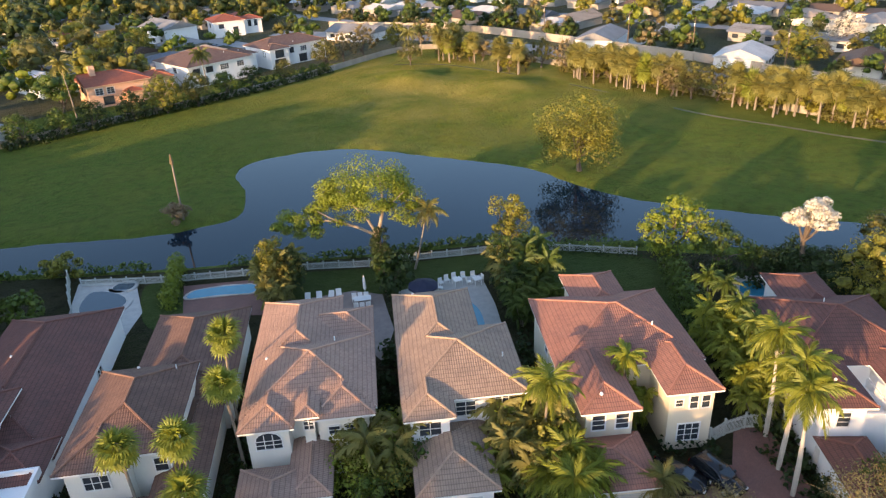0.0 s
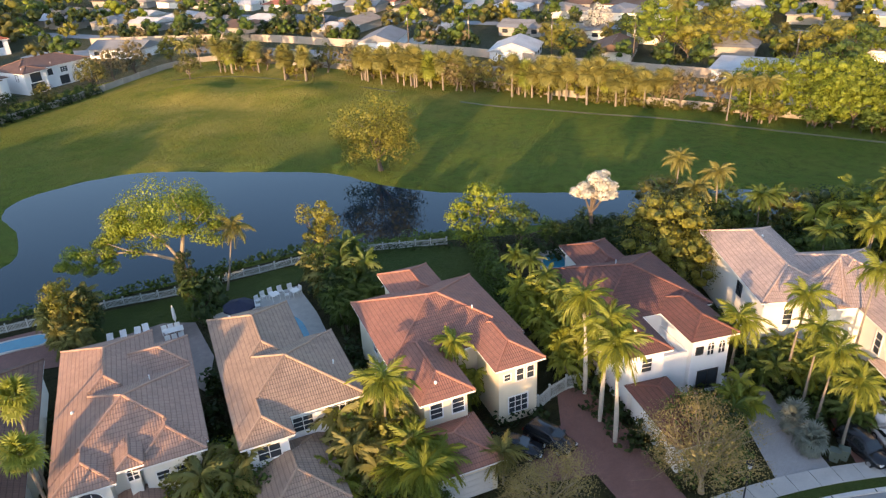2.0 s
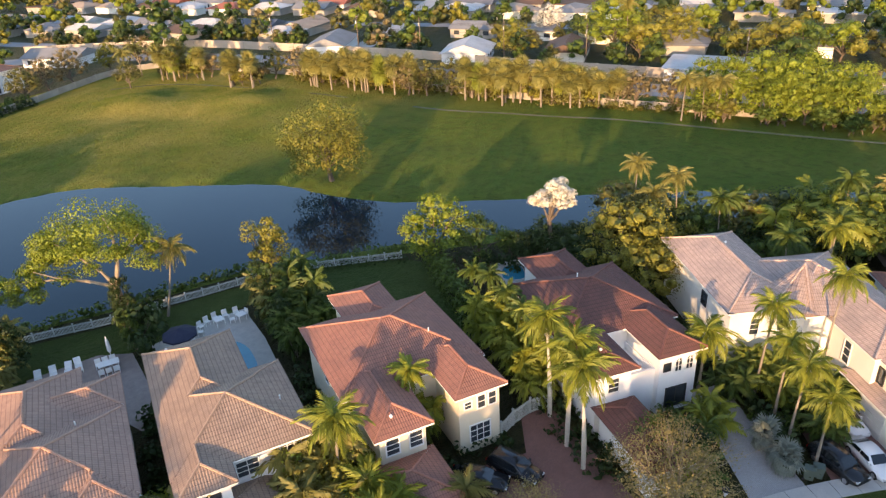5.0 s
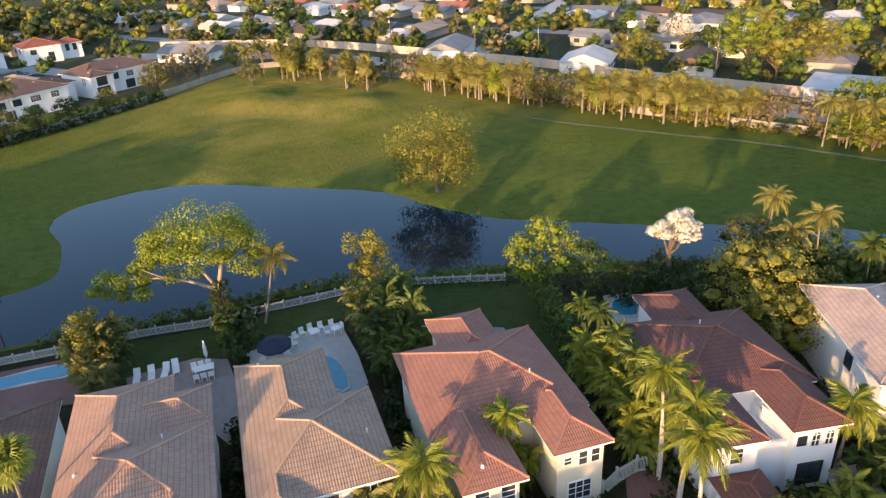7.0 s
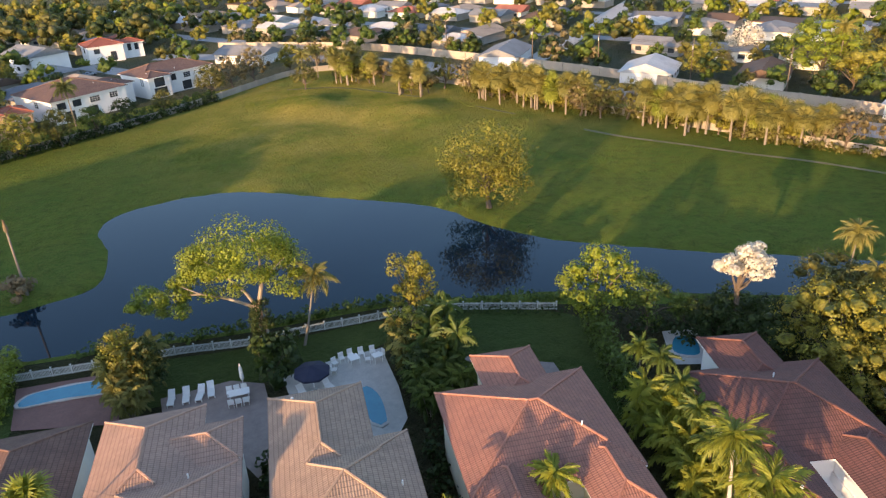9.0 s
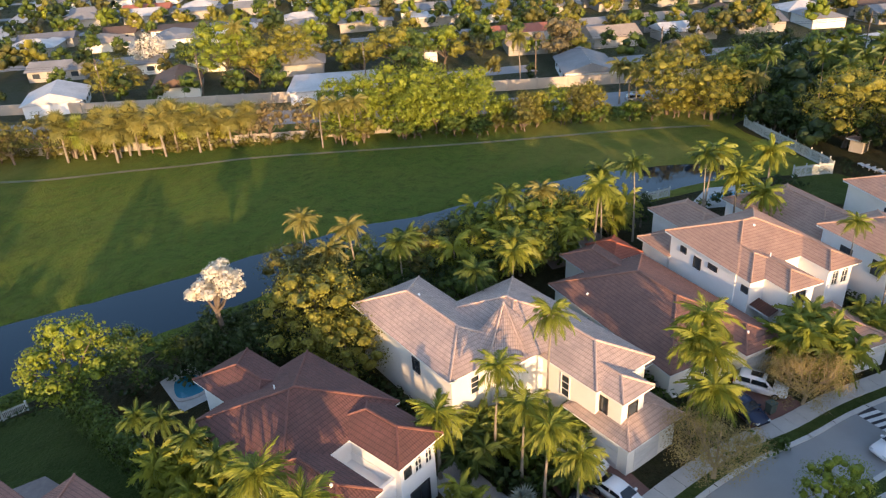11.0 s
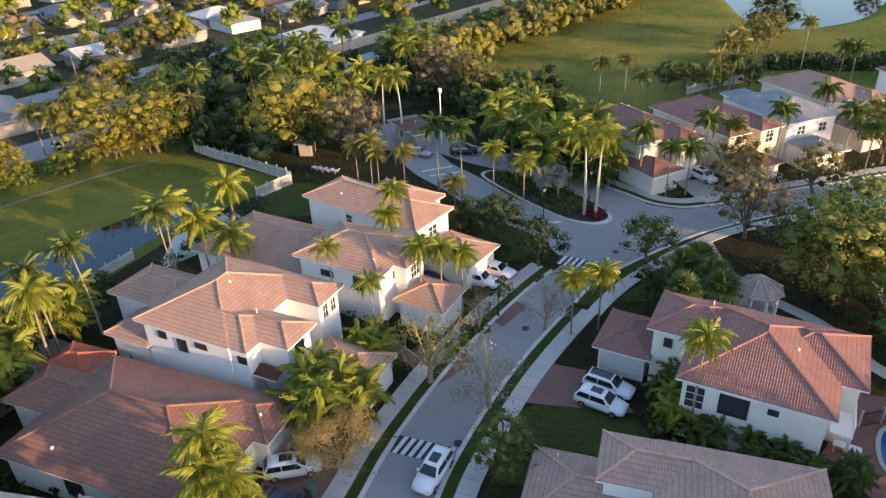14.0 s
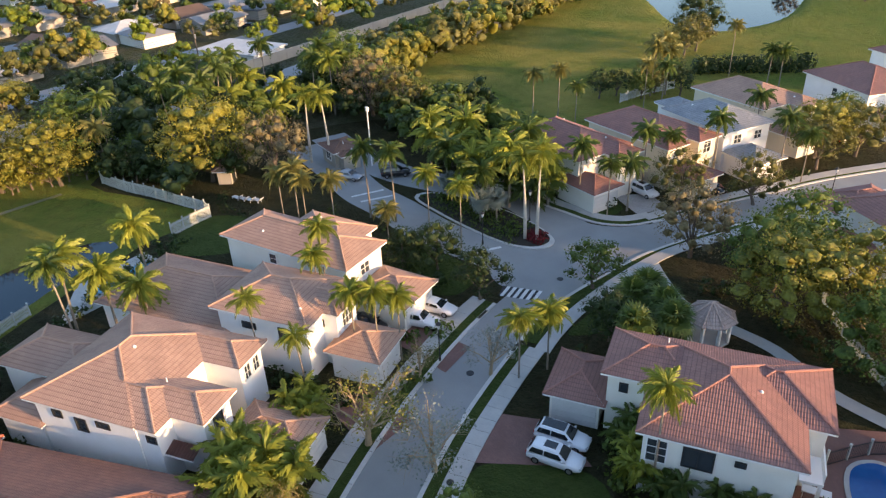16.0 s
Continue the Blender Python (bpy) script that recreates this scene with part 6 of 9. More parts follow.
# ---- the low suburb beyond the wall ----
def low_house(x, y, az, w, d, roof_i, kind, two=False, wall="white", label=""):
    """A small house: walls, a low roof, windows and a carport slab."""
    h = 5.4 if two else 2.7
    root = thing("suburb_house", label, "house", pose(x, y, 0, 0, 0, -az), "suburb houses")
    b = Build()
    b.prism([(-w / 2, -d / 2), (w / 2, -d / 2), (w / 2, d / 2), (-w / 2, d / 2)], -0.2, h)
    if kind == "ell":
        b2 = Build()
        b2.prism([(-w / 2 + 0.4, -d / 2 - 4), (-w / 2 + 6, -d / 2 - 4), (-w / 2 + 6, -d / 2 + 0.5), (-w / 2 + 0.4, -d / 2 + 0.5)], -0.2, h - 0.05)
        part("wall", b2, STUCCO[wall], root)
    if kind == "gable":
        for s in (-1, 1):
            b.poly([(s * w / 2, -d / 2, h), (s * w / 2, d / 2, h), (s * w / 2, 0, h + 0.34 * d / 2)])
    part("wall", b, STUCCO[wall], root)
    o = 0.6
    if kind == "flat":
        r = Build()
        r.prism([(-w / 2 - o, -d / 2 - o), (w / 2 + o, -d / 2 - o), (w / 2 + o, d / 2 + o), (-w / 2 - o, d / 2 + o)], h, h + 0.35)
        part("roof", r, FARROOF[roof_i], root)
    else:
        me, _ = roof_mesh("roof", -w / 2 - o, w / 2 + o, -d / 2 - o, d / 2 + o, h, 0.34, "lr" if kind == "gable" else "", False)
        part("roof", me, FARROOF[roof_i], root)
        if kind == "ell":
            me, _ = roof_mesh("roof", -w / 2 - 0.2, -w / 2 + 6.6, -d / 2 - 4.6, 0, h - 0.06, 0.34, "", False)
            part("roof", me, FARROOF[roof_i], root)
    for s, yy in ((0, -d / 2), (180, d / 2))[:2 if math.hypot(x, y) < 190 else 1]:
        for k in ((-0.3, 0.28) if w < 13 else (-0.35, 0.0, 0.33)):
            g = Build()
            g.box(-0.9, 0.9, -0.05, 0.02, 0, 1.2)
            xx = k * w
            part("window", g, GLASS, root, "", pose(xx if s == 0 else -xx, yy, 1.0, 0, 0, s))
            if two:
                part("window", g, GLASS, root, "", pose(xx if s == 0 else -xx, yy, 3.6, 0, 0, s))
    return root


FARG = "large houses by the golf course"
house("peach two-storey house with an orange tile roof and chimney", -19.5, 176.0, -14, [(0, 15, 0, 12, 5.2, "l"), (14.5, 21, 1.5, 10, 4.6), (8.0, 12.5, -2.2, 2, 3.2)], "bright", "peach",
      [(0, "f", 0.18, 3.0, 1.6, 1.5, ""), (0, "f", 0.36, 3.0, 1.6, 1.5, ""), (0, "l", 0.5, 3.2, 1.4, 1.4, "dark"), (1, "f", 0.5, 2.6, 1.4, 1.4, ""), (0, "f", 0.3, 0.6, 2.2, 1.8, "dark")],
      group=FARG, pitch=0.34, rolls=False, blocks=[(2.6, 3.9, 4.6, 5.9, 8.2)], fascia=STUCCO["peach"])
house("white two-storey house with a dark brown tile roof", 3.8, 184.8, -25, [(0, 19.5, 0, 18, 5.4), (18.5, 24, 4, 15, 5.0)], "umber", "white",
      [(0, "f", 0.12, 3.3, 1.8, 1.3, "dark"), (0, "f", 0.32, 3.3, 1.8, 1.3, "dark"), (0, "f", 0.56, 3.3, 2.4, 1.3, ""), (0, "f", 0.82, 3.3, 2.0, 1.3, ""), (0, "l", 0.4, 3.3, 1.6, 1.3, ""), (0, "f", 0.2, 0.4, 2.2, 2.0, "dark"), (0, "f", 0.5, 0.4, 2.6, 2.0, "dark")],
      group=FARG, pitch=0.32, rolls=False)
house("white two-storey house with a brown tile roof and balcony", 25.7, 198.6, -21.7, [(0, 21, 0, 12, 5.4), (0, 7, -2.2, 5, 5.4)], "umber", "white",
      [(1, "f", 0.5, 3.0, 2.6, 2.0, "dark"), (0, "f", 0.42, 3.3, 1.2, 1.4, "dark"), (0, "f", 0.62, 3.3, 2.0, 1.3, ""), (0, "f", 0.86, 3.3, 2.0, 1.3, ""), (1, "l", 0.5, 3.3, 0.9, 1.5, "dark"), (1, "f", 0.5, 0.3, 3.4, 2.2, "dark"), (0, "f", 0.6, 0.4, 2.4, 2.0, "dark")],
      group=FARG, pitch=0.34, rolls=False)
house("white two-storey house with a bright red tile roof", 18.5, 264.5, -6, [(0, 12, 0, 11.7, 5.4), (11, 19, 2.5, 10, 5.0)], "bright", "white",
      [(0, "f", 0.25, 3.2, 1.6, 1.3, "dark"), (0, "f", 0.7, 0.6, 1.6, 2.6, "dark"), (1, "f", 0.35, 2.6, 1.0, 2.0, "dark"), (1, "f", 0.68, 2.6, 1.0, 2.0, "dark"), (0, "l", 0.5, 3.2, 1.4, 1.3, "dark")], group=FARG, pitch=0.34, rolls=False)
low_house(4, 268, 66, 18, 12, 1, "gable", True, "white", "grey-roofed house behind the garden trees")
low_house(62, 232, 55, 18, 11, 1, "gable", False, "white", "low white house with a grey gabled roof")
low_house(134, 132.5, 145, 13, 12, 0, "gable", False, "white", "low white house with a bright white roof")
low_house(150.5, 72.5, 160, 14, 18, 0, "flat", False, "white", "white flat-roofed building beside the wall")
low_house(-42, 160, 55, 18, 12, 1, "hip", False, "white", "low grey-roofed house at the course edge")
low_house(-30, 205, 60, 16, 11, 0, "gable", False, "white", "white-roofed low house among trees")
low_house(150, 112, 150, 15, 10, 2, "gable", False, "ivory", "low house with a brown roof beside the wall")
low_house(121, 176, 140, 17, 11, 1, "gable", False, "white", "low white house with a grey roof and parked van")
low_house(187, 66, 158, 16, 11, 1, "hip", False, "white", "low white house with a broad grey roof")
low_house(170, 20, 165, 16, 11, 1, "gable", False, "white", "low white house with a grey gabled roof beside the road")
low_house(196, -52, 150, 17, 11, 0, "flat", False, "white", "low white house with a flat roof by the wall")
SPECIAL = [(-10, 182), (8, 200), (18, 198), (32, 211), (42, 214), (28, 272), (4, 268), (62, 232), (134, 132), (150, 72), (-42, 160), (-30, 205), (150, 112), (121, 176), (196, -52), (187, 66), (170, 20)]
KEEP_OUT = [(112, -70), (172, -20), (157, 35), (133, 118), (114, 185), (70, 245), (30, 195), (-20, 165), (-90, 140), (-90, 60), (40, -40)]
W2 = np.array(WALL2)
CROSS = smooth_line([(112, 166), (134, 175), (165, 196), (200, 221), (260, 262), (330, 310)], False, 4.0)
FAR_SPOTS, FAR_STREETS = [], [CROSS]
ribbon("road", CROSS, -3.6, 3.6, 0.044, CONCRETE, "pale concrete suburb street", "road")
ra = radians(66)
ea, eb = np.array([math.sin(ra), math.cos(ra)]), np.array([math.cos(ra), -math.sin(ra)])
hr = np.random.default_rng(12)
for i in range(-16, 16):
    for j in range(-20, 18):
        base = np.array([150.0, 60.0]) + ea * (i * 26 + (6 if i % 2 else -6)) + eb * (j * 20.5)
        p = base + hr.normal(size=2) * 1.0
        x, y = p
        if not (-150 < x < 420 and -125 < y < 420) or math.hypot(x, y) > 400:
            continue
        if inside(np.array([[x]]), np.array([[y]]), KEEP_OUT)[0, 0]:
            continue
        if min(math.hypot(x - a, y - b) for a, b in SPECIAL) < 20 or np.hypot(*(W2 - p).T).min() < 14 or np.hypot(*(np.array(WALL1) - p).T).min() < 18:
            continue
        if np.hypot(*(np.array(AVENUE) - p).T).min() < 16 or np.hypot(*(np.array(CROSS) - p).T).min() < 12:
            continue
        # the second golf course and its wood stay free of houses
        if y < 0 and (x - 155) * (-89) - (y + 75) * 39 > -12 * 97 or y < -110 and x < 215:
            continue
        FAR_SPOTS.append((x, y, i, j))
FAR_LABEL = ("low house with a pale white roof", "low house with a grey roof", "low house with a brown shingle roof", "low house with a red tile roof", "low house with a tan roof", "low house with a dark slate roof")
for x, y, i, j in FAR_SPOTS:
    ri = int(hr.choice(6, p=[0.2, 0.3, 0.15, 0.07, 0.13, 0.15]))
    low_house(x, y, 66 + (90 if hr.random() < 0.25 else 0) + hr.normal() * 3 + (180 if i % 2 else 0), hr.uniform(12, 17), hr.uniform(8.5, 11), ri,
              str(hr.choice(["gable", "hip", "ell", "flat"], p=[0.4, 0.25, 0.25, 0.1])), False, "faded" if hr.random() < 0.6 else "ivory", FAR_LABEL[ri])
# streets between every second row of houses
for i in range(-16, 16, 2):
    o = np.array([150.0, 60.0]) + ea * (i * 26 + 13)
    line = [tuple(o + eb * s) for s in np.arange(-330, 330, 6.0)]
    run = []
    for p in line + [None]:
        ok = p is not None and not inside(np.array([[p[0]]]), np.array([[p[1]]]), KEEP_OUT)[0, 0] and np.hypot(*(W2 - np.array(p)).T).min() > 9 \
            and np.hypot(*(np.array(WALL1) - np.array(p)).T).min() > 14 and not (p[1] < 0 and (p[0] - 155) * (-89) - (p[1] + 75) * 39 > -10 * 97) and min(math.hypot(p[0] - a, p[1] - b) for a, b in SPECIAL) > 12
        if ok:
            run.append(p)
        else:
            if len(run) > 6:
                ribbon("road", run, -3.5, 3.5, 0.04, ASPHALT, "grey asphalt suburb street", "road")
                FAR_STREETS.append(run)
            run = []

# ---- belts of trees ----
# sabal palms along the cart path, two or three together
sr_ = np.random.default_rng(91)
for x, y in [(103.5, 102.0), (105.3, 99.9), (104.3, 95.5), (106.5, 97.5), (109.1, 88.2), (110.4, 83.9), (111.4, 80.9), (113.4, 78.5), (115.6, 73.9), (112.3, 84.5), (107.7, 92.5), (110.9, 87.5),
             (70.5, 183.0), (73.5, 179.0), (76.5, 175.0), (74.8, 181.0), (78.5, 159.0), (80.2, 154.4), (77.4, 161.5), (89.8, 144.5), (91.2, 141.0), (92.6, 137.5), (93.6, 134.0), (94.6, 131.0), (95.5, 128.4), (96.4, 126.0), (97.6, 121.5), (99.0, 118.0)]:
    for k in range(2):
        palm("fan", x + float(sr_.uniform(-1.2, 2.6)), y + float(sr_.uniform(-1.8, 1.8)), float(sr_.uniform(4.6, 7.0)), "palmgold" if sr_.random() < 0.6 else "palm", 2.0, "sabal palm with a full golden-green head along the path", "sabal palms along the path", loose=False)
    tree("far2", x + 4.4, y + float(sr_.uniform(-3, 3)), float(sr_.uniform(4.6, 6.8)), ("olive", "tawny", "gold")[int(sr_.integers(3))], "dry leafy tree behind the palms by the path", "tree", "trees along the golf wall")
    if sr_.random() < 0.9:
        tree("far", x + 2.2, y + float(sr_.uniform(-2, 2)), float(sr_.uniform(3.0, 5.6)), "gold" if sr_.random() < 0.5 else "olive", "rounded bush under the palms by the path", "bush", "bushes along the path")
for x, y in [(118.4, 57.4), (118.9, 54.9), (116.6, 60.4), (148.2, 11.2), (147.4, 9.4), (143.0, 7.9), (139.9, -12.2), (64, 188), (70, 193)]:
    palm("royal", x, y, 6.8, "palmgold", 0.9, "feather palm beside the garden wall", "palms beside the wall", loose=False)
BELT = smooth_line([(117.4, 56.5), (120.5, 47.5), (124.8, 36.5), (130.1, 24), (135.3, 13), (138.8, 2)], False, 3.3)
br = np.random.default_rng(63)
for n, (x, y) in enumerate(BELT):
    lf = "lime" if y > 33 else ("gold", "lime", "olive")[n % 3] if y > 20 else ("gold", "olive")[n % 2]
    if y < 9:
        break
    for row, (o, h0, h1) in enumerate(((3.4, 7.0, 9.0), (7.6, 9.5, 11.5), (11.4, 9.0, 11.0)) if y > 33 else ((3.2, 5.6, 7.0), (6.4, 5.0, 6.4))):
        if row and n % 2 == row - 1:
            continue
        tree(("round", "oak", "round2")[(n + row) % 3], x + 0.92 * o + float(br.normal() * 0.6), y + 0.38 * o + float(br.normal() * 0.6), float(br.uniform(h0, h1)), lf, "full roadside tree at the edge of the fairway", group="trees along the golf wall", wide=0.9)
for x, y, h, k, lf in [(147.5, -11.0, 8.5, "fine", "deep"), (143.0, -13.5, 7.5, "round", "deep"), (118, 71.5, 7.5, "wispy", "tawny"), (121, 65, 7.5, "wispy", "tawny"),
                       (104.5, 109, 8, "wispy", "olive"), (101, 113, 7.5, "round", "olive"), (99, 117, 7, "wispy", "tawny"), (106, 104.5, 7, "round2", "olive"), (96, 141, 7.5, "round", "olive"), (93, 150, 8, "wispy", "tawny"), (90, 158, 7.5, "wispy", "olive")]:
    tree(k, x, y, h, lf, "full roadside tree beyond the cart path", group="trees along the golf wall")
# bushes closing the foot of the belt
for k in range(34):
    t = k / 33
    x, y = BELT[int(t * (len(BELT) - 1))]
    tree("far2", x + 1.4 + float(sr_.normal() * 0.8), y + float(sr_.normal() * 1.2), float(sr_.uniform(2.6, 4.6)), str(sr_.choice(["green", "lime", "olive", "gold"])), "thick bush at the foot of the roadside trees", "bush", "bushes along the path")
for x, y, h in [(140.2, 1.0, 4.4), (140.6, -1.6, 4.8), (140.0, -4.2, 4.2), (140.4, -6.6, 4.6), (139.6, -9.0, 4.0), (142.6, -3.0, 6.0), (142.4, -8.0, 6.4), (141.6, 3.6, 5.0), (136.4, -13.6, 4.0), (133.6, -16.4, 4.4), (131.0, -18.0, 4.6), (128.0, -19.4, 4.2)]:
    tree("bush", x, y, h, "gold" if y > -5 else "deep", "thick bush at the foot of the fairway trees", "bush", "bushes along the path")
# along the western wall
for x, y, h, k, lf in [(-40, 149, 6, "round", "deep"), (-31, 152, 6.5, "round2", "green"), (-24, 154.5, 6, "round", "green"), (-18, 157, 6.5, "round2", "deep"), (-10, 160.5, 6.5, "round", "deep"), (-3, 163.5, 8, "oak", "gold"), (4, 166, 7.5, "round", "olive"),
                       (11, 169.5, 6.5, "round2", "green"), (18, 175, 6, "round2", "deep"), (27, 180, 5.5, "round", "olive"), (40, 189, 8, "round", "olive"), (47, 194, 8.5, "wispy", "tawny"), (54, 198, 9.5, "wispy", "tawny"), (62, 181, 6.5, "round", "olive"),
                       (66, 204, 8, "round", "gold"), (74, 204, 8, "wispy", "tawny"), (82, 197, 7.5, "round2", "olive"), (-15, 231, 9, "oak", "gold"), (-34, 234, 10, "oak", "olive"), (-6.6, 236.7, 9, "round", "gold")]:
    tree(k, x, y, h, lf, "garden tree behind the golf course wall", group="trees along the golf wall")
tree("oak", 160, 105, 13, "lime", "huge yellow-green shade tree in the suburb", wide=1.25)
tree("oak", 169, 92, 11, "gold", "broad olive shade tree in the suburb", wide=1.1)
tree("oak", 141, 122, 9, "gold", "broad golden tree in a suburb garden")
tree("round", 170, 134, 9, "white", "tall pale-blossomed tree in the suburb")
# gardens of the suburb
fr = np.random.default_rng(33)
LEAVES = ["gold", "olive", "green", "lime", "tawny", "deep"]
n_far, spots = 0, []
for k in range(26000):
    x, y = fr.uniform(-170, 430), fr.uniform(-130, 440)
    if inside(np.array([[x]]), np.array([[y]]), KEEP_OUT)[0, 0] or math.hypot(x, y) > 430 or y < 0 and (x - 155) * (-89) - (y + 75) * 39 > -4 * 97:
        continue
    p = np.array([x, y])
    if np.hypot(*(W2 - p).T).min() < 4 or np.hypot(*(np.array(AVENUE) - p).T).min() < 8 or np.hypot(*(np.array(WALL1) - p).T).min() < 6:
        continue
    if FAR_SPOTS and min(abs(x - a) + abs(y - b) for a, b, *_ in FAR_SPOTS) < 8 or min(math.hypot(x - a, y - b) for a, b in SPECIAL) < 13:
        continue
    if any(np.abs(np.array(s) - p).sum(1).min() < 6 for s in FAR_STREETS) or spots and min((x - a) ** 2 + (y - b) ** 2 for a, b in spots) < 15:
        continue
    spots.append((x, y))
    if len(spots) >= 1250:
        break
spots.sort(key=lambda p: math.hypot(p[0] - 20, p[1] - 20))
REST = {}
for n, (x, y) in enumerate(spots):
    h = fr.uniform(5.5, 11.0)
    lf = str(fr.choice(LEAVES, p=[0.18, 0.22, 0.26, 0.16, 0.06, 0.12]))
    if n >= 72:
        REST.setdefault((lf, n > 520), []).append((x, y, h))
    elif n % 9 == 4:
        palm("royal", x, y, h + 1.5, "palmgold", 1.0, "tall palm in a suburb garden", "suburb palms", loose=False)
    else:
        tree("far" if fr.random() < 0.55 else "far2", x, y, h, lf, "garden tree with a rounded crown in the suburb", group="suburb trees")
# the woods beside the second course, and the far rim
wr = np.random.default_rng(5)


def wood(name, pts, heights, leaf, label, per=26, size=0.27, core=0.8):
    """Trees past counting: each a dome of ten overlapping leaf clumps."""
    cs, rs = [], []
    for (x, y), h in zip(pts, heights):
        w = h * wr.uniform(0.25, 0.36)
        for q in range(10):
            a = 2.4 * q + wr.uniform(-0.4, 0.4)
            k = w * wr.uniform(0.45, 1.0) * (q > 0)
            cs.append((x + k * math.cos(a), y + k * math.sin(a), h * wr.uniform(0.78, 0.9) - 0.42 * h * (k / w) ** 2 - h * 0.12 * wr.random()))
            rs.append(h * wr.uniform(0.14, 0.22))
    return thing(name, label, "trees", None, "", "stuff", leaf_mesh(name, leaf_cloud(cs, rs, per, size, 8, 0.9, 0.66, 10), leafy_cores(cs, rs, 6, 0.9, core)), LEAF[leaf])


for (leaf, distant), rest in REST.items():
    wood("suburb_trees", [p[:2] for p in rest], [p[2] for p in rest], leaf, "many garden trees of the far suburb", *((7, 0.46, 0.84) if distant else (26, 0.26, 0.76)))
for leaf, seed in (("olive", 41), ("gold", 42), ("green", 43), ("lime", 44)):
    r = np.random.default_rng(seed)
    pts = []
    while len(pts) < 34:
        x, y = float(r.uniform(158, 330)), float(r.uniform(-110, 130))
        p = np.array([x, y])
        if np.hypot(*(W2 - p).T).min() < 4 or np.hypot(*(np.array(AVENUE) - p).T).min() < 8 or min(abs(x - q) + abs(y - w) for q, w, *_ in FAR_SPOTS) < 9 or min(math.hypot(x - q, y - w) for q, w in SPECIAL) < 11:
            continue
        if np.cross(np.array([67.0, -142.0]), p - np.array([155.0, 7.0])) < 0 or any(np.abs(np.array(t_) - p).sum(1).min() < 6 for t_ in FAR_STREETS):
            continue
        pts.append((x, y))
    wood("suburb_trees", pts, r.uniform(5.5, 10, len(pts)), leaf, "garden trees of the suburb beside the main road", 30, 0.24, 0.76)
# trees and brush along the far side of the main road
for leaf, seed, n in (("olive", 71, 16), ("tawny", 72, 16), ("green", 73, 20), ("deep", 74, 22)):
    r = np.random.default_rng(seed)
    pts = []
    while len(pts) < n:
        x, y = WALL2[int(r.integers(2, len(WALL2) - 2))]
        p = (x + float(r.uniform(2.5, 8)), y + float(r.uniform(0.5, 4)))
        if p[1] > -15 and min(math.hypot(p[0] - q, p[1] - w) for q, w in SPECIAL) > 12:
            pts.append(p)
    wood("suburb_trees", pts, r.uniform(3.8, 8.2, len(pts)), leaf, "trees and brush along the main road's wall", 30, 0.22, 0.76)
# the old grove north-west of the fairway
for leaf, seed in (("olive", 31), ("gold", 32), ("deep", 33)):
    r = np.random.default_rng(seed)
    pts = [(float(r.uniform(-75, 52)), float(r.uniform(284, 400))) for k in range(34)] + [(float(r.uniform(-70, -14)), float(r.uniform(190, 270))) for k in range(9)]
    wood("woodland", pts, r.uniform(9, 14.5, len(pts)), leaf, "tall old trees north-west of the fairway", 26, 0.36, 0.78)
for leaf, seed, label in (("olive", 1, "dense olive-brown wood beside the second course"), ("gold", 2, "olive-gold trees in the wood beside the second course"), ("green", 3, "green trees in the wood beside the second course")):
    r = np.random.default_rng(seed)
    pts = []
    for k in range(70):
        t = r.random()
        c = np.array([150, -62]) * (1 - t) + np.array([206, -190]) * t
        pts.append(tuple(c + np.array([0.92, 0.4]) * r.uniform(0, 16)))
    wood("woodland", pts, r.uniform(6, 10.5, len(pts)), leaf, label)
for leaf, seed in (("olive", 4), ("green", 5), ("gold", 6)):
    r = np.random.default_rng(seed)
    pts = []
    for k in range(120):
        a, d = radians(r.uniform(-30, 150)), r.uniform(395, 640)
        p = (math.sin(a) * d, math.cos(a) * d)
        if p[1] > 0 or (p[0] - 155) * (-89) - (p[1] + 75) * 39 < 0 or d > 520:
            pts.append(p)
    wood("far_trees", pts, r.uniform(7, 11, len(pts)), leaf, "distant treetops at the edge of the suburb", 6, 0.6, 0.86)
# dark shade trees behind the entrance and the wooded bank by the gate
for leaf, seed, box in (("deep", 7, (112, 150, -72, -12)), ("green", 8, (118, 150, -72, -20))):
    r = np.random.default_rng(seed)
    pts = []
    while len(pts) < 34:
        x, y = r.uniform(box[0], box[1]), r.uniform(box[2], box[3])
        if -54 < y < -33 and x < 138 or math.hypot(x - 117, y + 25) < 7 or y > -18 and x < 124:
            continue
        pts.append((x, y))
    wood("woodland", pts, r.uniform(3.5, 8.5, len(pts)), leaf, "shady trees and undergrowth round the gate park")
for x, y in [(93, -57), (97, -59), (101, -61), (106, -60), (110, -56), (114, -60), (104, -66), (109, -67), (97, -65)]:
    palm_clump(x, y, 5.0, "palmdeep", "dense clump of dark feather palms near the entrance", 1.3)
